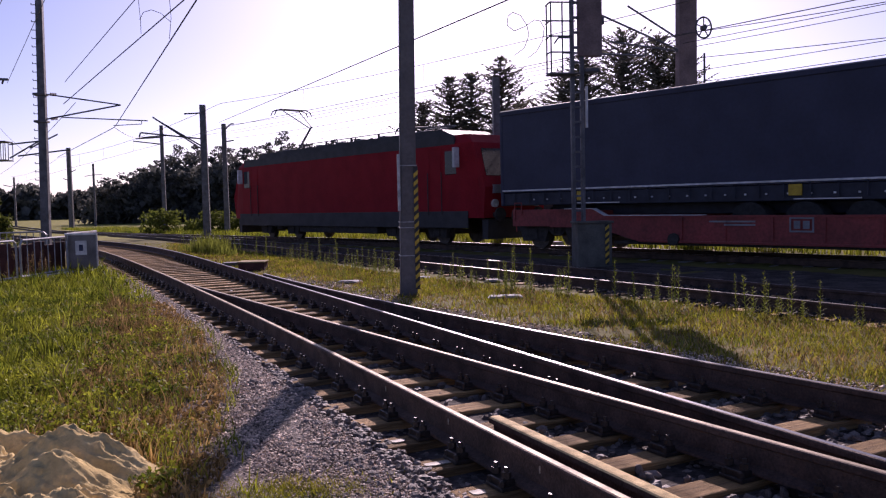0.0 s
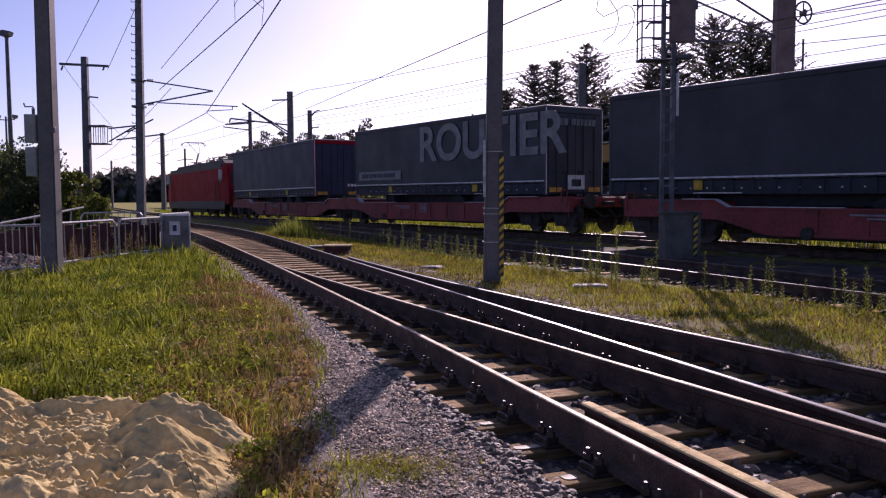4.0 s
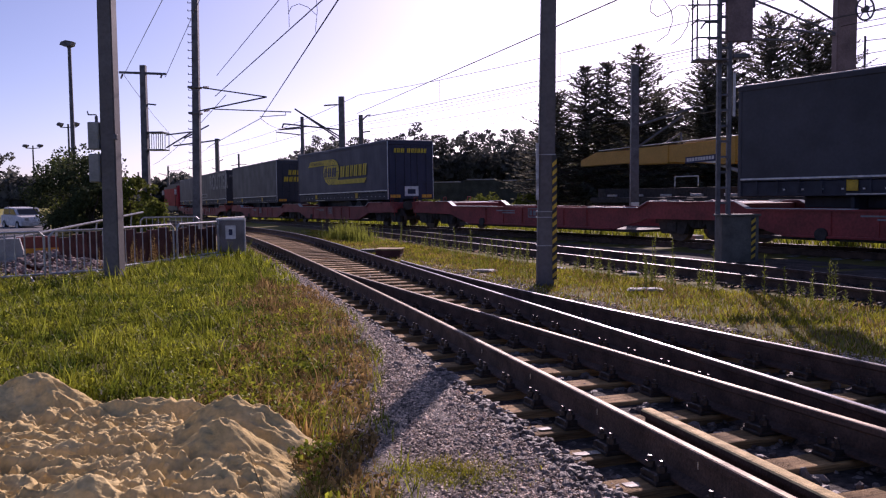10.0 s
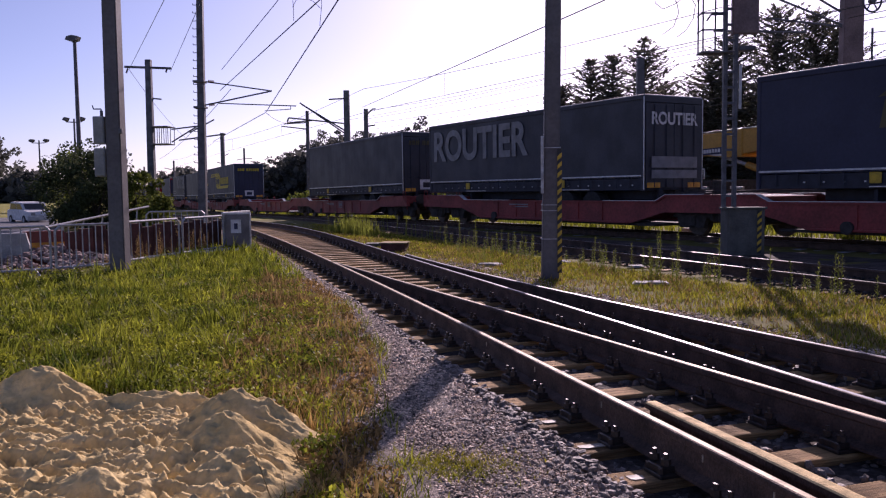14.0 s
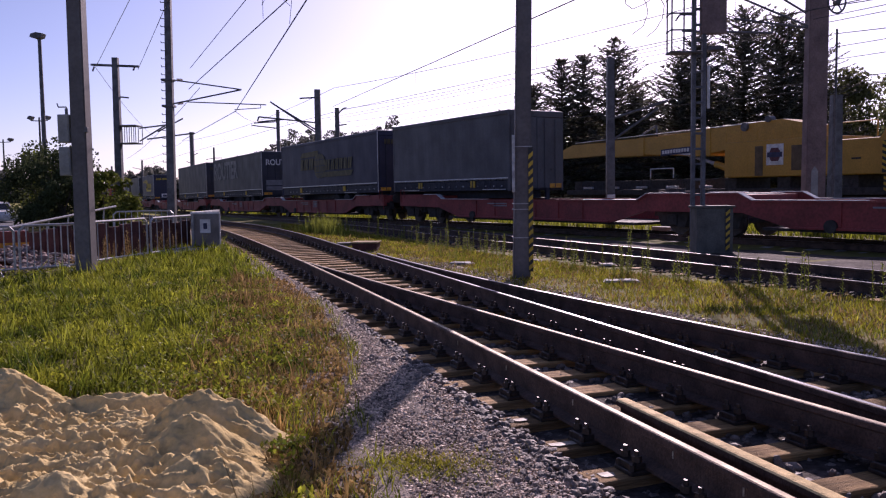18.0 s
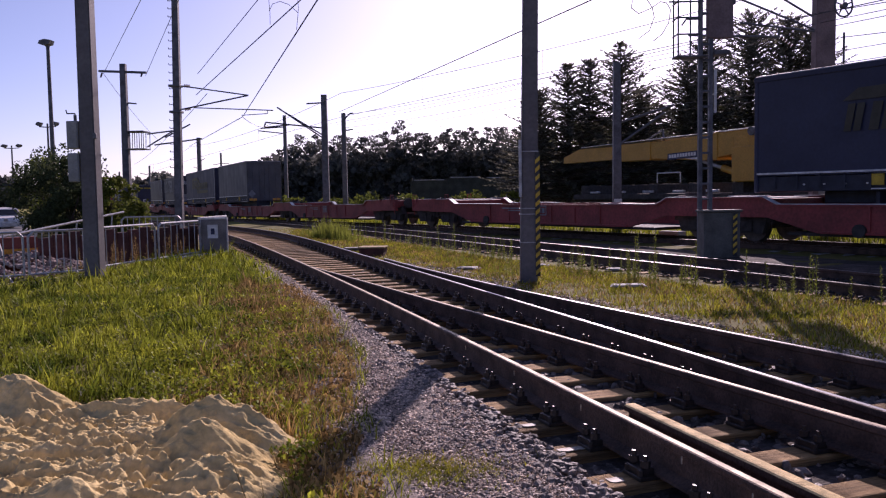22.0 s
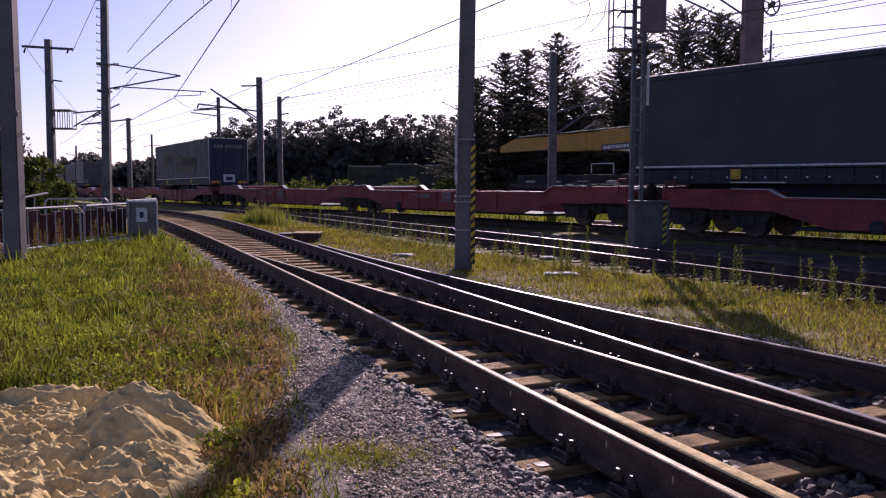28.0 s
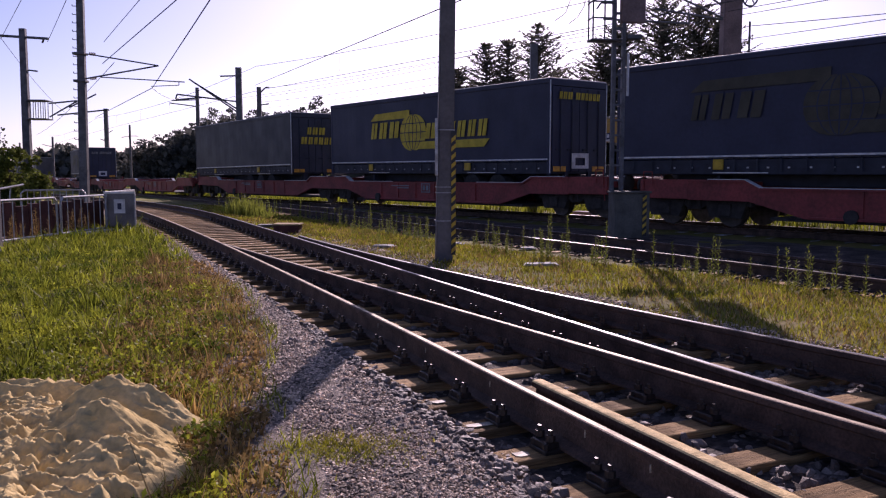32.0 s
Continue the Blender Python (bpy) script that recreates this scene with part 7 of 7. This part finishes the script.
def conifer(x, y, h, spread, seed, mat, label, sparse=1.0, base=0.12, droop=0.25):
    """A fir: trunk, whorls of drooping boughs, needles in flat sprays along each bough."""
    rng = np.random.default_rng(seed)
    rr = random.Random(seed)
    z = float(land(x, y)) - 0.1
    t = thing("conifer_tree", Matrix.Translation((x, y, z)), label, "tree", "trees behind the tracks")
    bm = bmesh.new()
    tube(bm, (0, 0, -0.2), (0, 0, h * 0.97), 0.2, 0.03, 8)
    quads = []

    def spray(p, d, L, w):
        """One flat twig of needles."""
        sd = d.cross(Vector((rr.uniform(-0.4, 0.4), rr.uniform(-0.4, 0.4), 1))).normalized() * w
        quads.append((p - sd * 0.4, p + d * L * 0.45 + sd, p + d * L, p + d * L * 0.45 - sd))

    lv = h * base
    while lv < h * 0.985:
        f = (lv / h - base) / (1 - base)
        reach = 2.15 * spread * (1 - f) ** 0.75 * rr.uniform(0.8, 1.12) + 0.15
        k = rr.randint(6, 8)
        a0 = rr.uniform(0, 6.3)
        for j in range(k):
            a1 = a0 + j * 2 * math.pi / k + rr.uniform(-0.35, 0.35)
            L = reach * rr.uniform(0.65, 1.12)
            rise = rr.uniform(-droop, 0.15) + 0.55 * f
            tip = Vector((math.cos(a1) * L, math.sin(a1) * L, lv + L * rise))
            root = Vector((0, 0, lv))
            if L > 0.6:
                tube(bm, root, tip, 0.04, 0.01, 4)
            ax = (tip - root).normalized()
            m = max(3, int(L / 0.22 * sparse))
            for i in range(m):
                u = (i + 0.6) / m
                p = root.lerp(tip, u) - Vector((0, 0, 0.14 * L * u * (1 - u)))
                for sg in (-1, 1):
                    q = Matrix.Rotation(sg * rr.uniform(0.5, 1.15), 3, "Z") @ ax
                    q.z += rr.uniform(-0.35, 0.3)
                    spray(p, q.normalized(), rr.uniform(0.3, 0.62) * (1.15 - 0.55 * u), 0.085)
                if rr.random() < 0.6:
                    spray(p, (ax + Vector((0, 0, rr.uniform(0.2, 0.9)))).normalized(), rr.uniform(0.2, 0.4), 0.07)
            spray(tip - ax * 0.1, ax, 0.4, 0.07)
        lv += h * rr.uniform(0.018, 0.030)
    spray(Vector((0, 0, h * 0.93)), Vector((0, 0, 1)), h * 0.08, 0.06)
    part("trunk", bm, M_BARK, t)
    v = [tuple(p) for q in quads for p in q]
    raw("crown", v, np.arange(len(v)).reshape(-1, 4).tolist(), mat, t)
    return t


def broadleaf(x, y, h, spread, seed, mat, label, name="tree", low=0.35, count=80, size=0.14, group="trees behind the tracks"):
    """A broad tree: trunk, limbs and a ragged crown of many leaf clumps."""
    rng = np.random.default_rng(seed)
    rr = random.Random(seed)
    z = float(land(x, y)) - 0.1
    t = thing(name, Matrix.Translation((x, y, z)), label, "bush" if name == "bush" else "tree", group)
    cen, rad, limbs = [], [], []
    n = 46
    for k in range(n):
        a0, u = rr.uniform(0, 6.3), rr.random()
        hz = h * (low + (1 - low) * u)
        w = spread * math.sqrt(max(0.04, 1 - (2 * u - 0.75) ** 2 / 1.6)) * rr.uniform(0.25, 1.0)
        c = (math.cos(a0) * w, math.sin(a0) * w, min(hz, h * 0.96))
        cen.append(c)
        rad.append(spread * rr.uniform(0.16, 0.34))
        if k % 4 == 0:
            limbs.append((Vector((0, 0, h * (low * 0.6 + 0.4 * u * 0.7))), Vector(c)))
    part("trunk", trunk_mesh(h, max(0.08, h * 0.022), limbs, rr), M_BARK, t)
    v, f = leaf_cloud(np.array(cen), np.array(rad), count, size, rng, 0.8)
    raw("crown", v, f, mat, t)
    return t


TALL = "tall dark fir tree with drooping boughs"
conifer(6.9, 61, 9.4, 2.1, 6, M_SPRUCE, TALL, 0.8)
conifer(8.8, 60, 10.8, 2.3, 1, M_SPRUCE, TALL, 0.9)
conifer(10.5, 61, 11.3, 2.2, 2, M_SPRUCE, TALL, 0.9)
conifer(12.6, 60, 12.3, 2.7, 3, M_SPRUCE, TALL, 1.0)
conifer(14.6, 62, 9.2, 2.5, 5, M_SPRUCE, TALL, 1.0)
conifer(16.9, 58, 10.8, 2.8, 7, M_SPRUCE, TALL, 1.0)
conifer(18.9, 60, 12.5, 3.0, 4, M_SPRUCE, TALL, 1.0)
conifer(22.0, 60, 14.2, 4.2, 8, M_SPRUCE, TALL, 1.1, droop=0.1)
conifer(24.3, 59, 13.7, 3.6, 9, M_SPRUCE, TALL, 1.1, droop=0.1)
conifer(26.2, 60, 13.3, 3.0, 12, M_SPRUCE, TALL, 1.0)
LEAFY = "leafy dark green tree behind the siding"
broadleaf(29.6, 60, 9.8, 3.2, 41, M_FOLIAGE, LEAFY)
broadleaf(34.6, 60, 10.6, 2.9, 42, M_FOLIAGE, LEAFY)
broadleaf(39.5, 60, 9.4, 3.2, 43, M_FOLIAGE, LEAFY)
broadleaf(20.0, 64, 8.6, 4.2, 44, M_FOLIAGE, LEAFY)
broadleaf(12.0, 68, 7.4, 4.4, 45, M_FOLIAGE, LEAFY)
broadleaf(27.0, 64, 8.0, 4.2, 46, M_FOLIAGE, LEAFY)
broadleaf(32.0, 62, 8.8, 3.2, 47, M_FOLIAGE, LEAFY)
broadleaf(37.2, 63, 9.2, 3.3, 48, M_FOLIAGE, LEAFY)
BUSH = "dense dark bush with sunlit leaf tips"
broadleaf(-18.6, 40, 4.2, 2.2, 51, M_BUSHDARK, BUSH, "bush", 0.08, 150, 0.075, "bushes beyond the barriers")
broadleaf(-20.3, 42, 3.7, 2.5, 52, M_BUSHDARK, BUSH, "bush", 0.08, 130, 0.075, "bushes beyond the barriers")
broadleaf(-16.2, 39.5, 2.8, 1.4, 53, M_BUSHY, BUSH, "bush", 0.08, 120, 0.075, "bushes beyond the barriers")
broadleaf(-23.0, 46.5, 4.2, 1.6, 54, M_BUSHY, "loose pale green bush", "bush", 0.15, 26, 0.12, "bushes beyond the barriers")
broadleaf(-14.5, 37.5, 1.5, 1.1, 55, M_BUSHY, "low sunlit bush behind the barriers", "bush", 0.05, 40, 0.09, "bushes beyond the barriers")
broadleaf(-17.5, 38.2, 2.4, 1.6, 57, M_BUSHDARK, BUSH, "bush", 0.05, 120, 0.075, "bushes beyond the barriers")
for i, (bx, by, bh, bs) in enumerate(((1.4, 62, 1.8, 1.7), (4.6, 60, 1.7, 1.5), (-9.5, 66, 1.5, 1.8), (-6.6, 66, 1.7, 2.2), (-3.4, 67, 1.6, 1.8), (-13.5, 68, 1.6, 2.0), (14.0, 44, 1.5, 1.2))):
    broadleaf(bx, by, bh, bs, 60 + i, M_BUSHY, "rounded sunlit bush on the embankment", "bush", 0.05, 34, 0.13, "bushes on the embankment")
PINE = "dark distant pine tree with a flat ragged crown"
for i, (bx, by, bh, bs) in enumerate(((-58, 98, 9.5, 3.4), (-61, 102, 8.6, 3.2), (-55, 112, 7.0, 3.0))):
    broadleaf(bx, by, bh, bs, 80 + i, M_PINE, PINE, "pine_tree", 0.5, 40, 0.22, "pines beyond the road")


def woods(name, x0, x1, y, prof, seed, label, n, size, depth=14, base=-1.0, under=0.5, clump=1.0, count=34):
    """A far belt of trees: ragged flat clumps on bare stems above a dense understorey, one mesh."""
    rng = np.random.default_rng(seed)
    cen, rad = [], []
    for k in range(n):
        u = (k + rng.uniform(-0.4, 1.4)) / n
        x = x0 + (x1 - x0) * u
        top = prof(min(max(u, 0), 1)) * (rng.uniform(0.80, 1.02) if k % 3 else rng.uniform(0.96, 1.04))
        yy = y + rng.uniform(0, depth)
        for j in range(9):
            f = j / 8
            w = clump * (2.0 * (1 - f) ** 0.6 + 0.35)
            cen.append((x + rng.normal(0, 0.75 * w), yy + rng.normal(0, 0.7 * w), top - 0.4 - (top * (1 - under)) * (1 - f) * rng.uniform(0.8, 1.1)))
            rad.append(clump * rng.uniform(0.55, 1.15))
        for j in range(11):
            cen.append((x + rng.normal(0, 1.5), yy + rng.uniform(-1, 3), base + (top * (under + 0.22) - base) * (j + 0.2) / 11))
            rad.append(clump * rng.uniform(1.5, 2.4) * (1.25 if j < 6 else 0.9))
    cen, rad = np.array(cen), np.array(rad)
    v, f = leaf_cloud(cen, rad, count, size, rng, 0.55)
    body = rad > clump * 1.2
    v2, f2 = leaf_cloud(cen[body], rad[body] * 0.9, max(8, count // 3), size * 2.4, rng, 0.6, 0.8)
    v, f = np.concatenate([v, v2]), np.concatenate([f, f2 + len(v)])
    return tagged(raw(name, v, f, M_PINE), label, "woods", kind="stuff")


def pine_profile(u):
    """Height of the skyline along the woods."""
    return float(np.interp(-38 + 56 * u, [-38, -35, -33, -30, -28, -26, -24, -20, -18, -16.5, -15, -13, -11.5, -10, -8.5, -7, -4, 0, 6, 18], [5.0, 8.2, 7.6, 9.4, 10.9, 12.5, 11.6, 11.6, 12.1, 10.8, 11.8, 11.0, 11.5, 13.4, 14.3, 12.8, 12.2, 12.6, 13.6, 13.0]))


woods("pine_woods", -38, 18, 138, pine_profile, 71, "dark distant pine woods with a ragged skyline", 105, 0.22, count=46)
woods("far_woods", -210, -36, 240, lambda u: 6.5 + 2.2 * math.sin(u * 19) + 1.5 * math.sin(u * 47), 72, "hazy far belt of woods on the horizon", 130, 0.7, clump=1.6, count=14)
woods("right_woods", 16, 150, 92, lambda u: 8.5 + 1.2 * math.sin(u * 23), 73, "dark woods behind the siding", 120, 0.45, clump=1.3, count=18)


def embankment():
    """Long pale grass on the sunny far side of the main line."""
    rng = np.random.default_rng(91)
    n = 30000
    s = -14 + 120 * rng.uniform(0, 1, n) ** 1.25
    off = 3.0 + 7 * rng.uniform(0, 1, n) ** 1.5
    P = np.array([train_xy(k) for k in np.linspace(-14, 110, 250)])
    ss = np.linspace(-14, 110, 250)
    x = np.interp(s, ss, P[:, 0]) + off * np.sin(np.interp(s, ss, P[:, 2]))
    y = np.interp(s, ss, P[:, 1]) - off * np.cos(np.interp(s, ss, P[:, 2]))
    h = rng.uniform(0.15, 0.4, n)
    blades("meadow_grass", x, y, land(x, y) - 0.12, h, rng.uniform(0.02, 0.05, n), rng.uniform(0.1, 0.6, n), M_LEAFGRASS, rng, "long sunlit grass beyond the main line")


embankment()


def rubble():
    rng = np.random.default_rng(95)
    n = 900
    x = rng.uniform(-10.2, -7.9, n)
    y = rng.uniform(15.6, 19.5, n)
    h = 0.42 * np.exp(-(((x + 9.2) / 1.0) ** 2 + ((y - 17.6) / 1.4) ** 2))
    lumps("rubble_heap", np.stack([x, y, h * rng.uniform(0.7, 1, n) - 0.03], 1), rng.uniform(0.04, 0.10, n), M_RUBBLE, rng, label="heap of broken brick and stone behind the barriers", category="rubble")


M_RUBBLE = material("broken_brick", (0.20, 0.12, 0.10), 0.9, scale=5, var=0.3, island=0.6, col2=(0.25, 0.22, 0.2))
rubble()


# ---- the larger loose stones nearest the walkway, one by one ----
def loose_stones():
    """Stones that lie proud of the ballast beside the rails, on eight shared shapes."""
    rng = np.random.default_rng(101)
    bed = next(o for o in scene.objects if o.name == "ballast")
    shapes = []
    for k in range(8):
        v = ICO_V * (1 + rng.uniform(-0.22, 0.22, (len(ICO_V), 1))) * rng.uniform(0.7, 1.2, (1, 3))
        me = bpy.data.meshes.new("stone")
        me.from_pydata(v.tolist(), [], ICO_F.tolist())
        me.materials.append(M_STONE)
        shapes.append(me)
    for k in range(290):
        y = 3.3 + 4.2 * rng.uniform() ** 1.3
        if k % 3:
            x, z = rail_1(y) - rng.uniform(0.42, 0.85), -0.052
        else:
            x, z = rail_1(y) + rng.uniform(0.35, 1.5), -0.085
        s = rng.uniform(0.024, 0.042)
        ob = new("stone", shapes[k % 8])
        ob.parent = bed
        ob.matrix_basis = Matrix.Translation((x, y, z + rng.uniform(-0.006, 0.006))) @ Euler(rng.uniform(0, 6.28, 3)).to_matrix().to_4x4() @ Matrix.Diagonal((s, s, s * 0.8, 1))


loose_stones()


# ---- what moves ----
def motions():
    for ob, back in MOVERS:
        rows = []
        for t in range(0, 33, 1):
            s = SPEED * t - back
            x, y, h = train_xy(s)
            dz = (train_z(s + 5) - train_z(s - 5)) / 10
            rows.append((t, pose(x, y, train_z(s), 0, -math.degrees(math.atan(dz)), math.degrees(h))))
        walk(ob, rows)


motions()
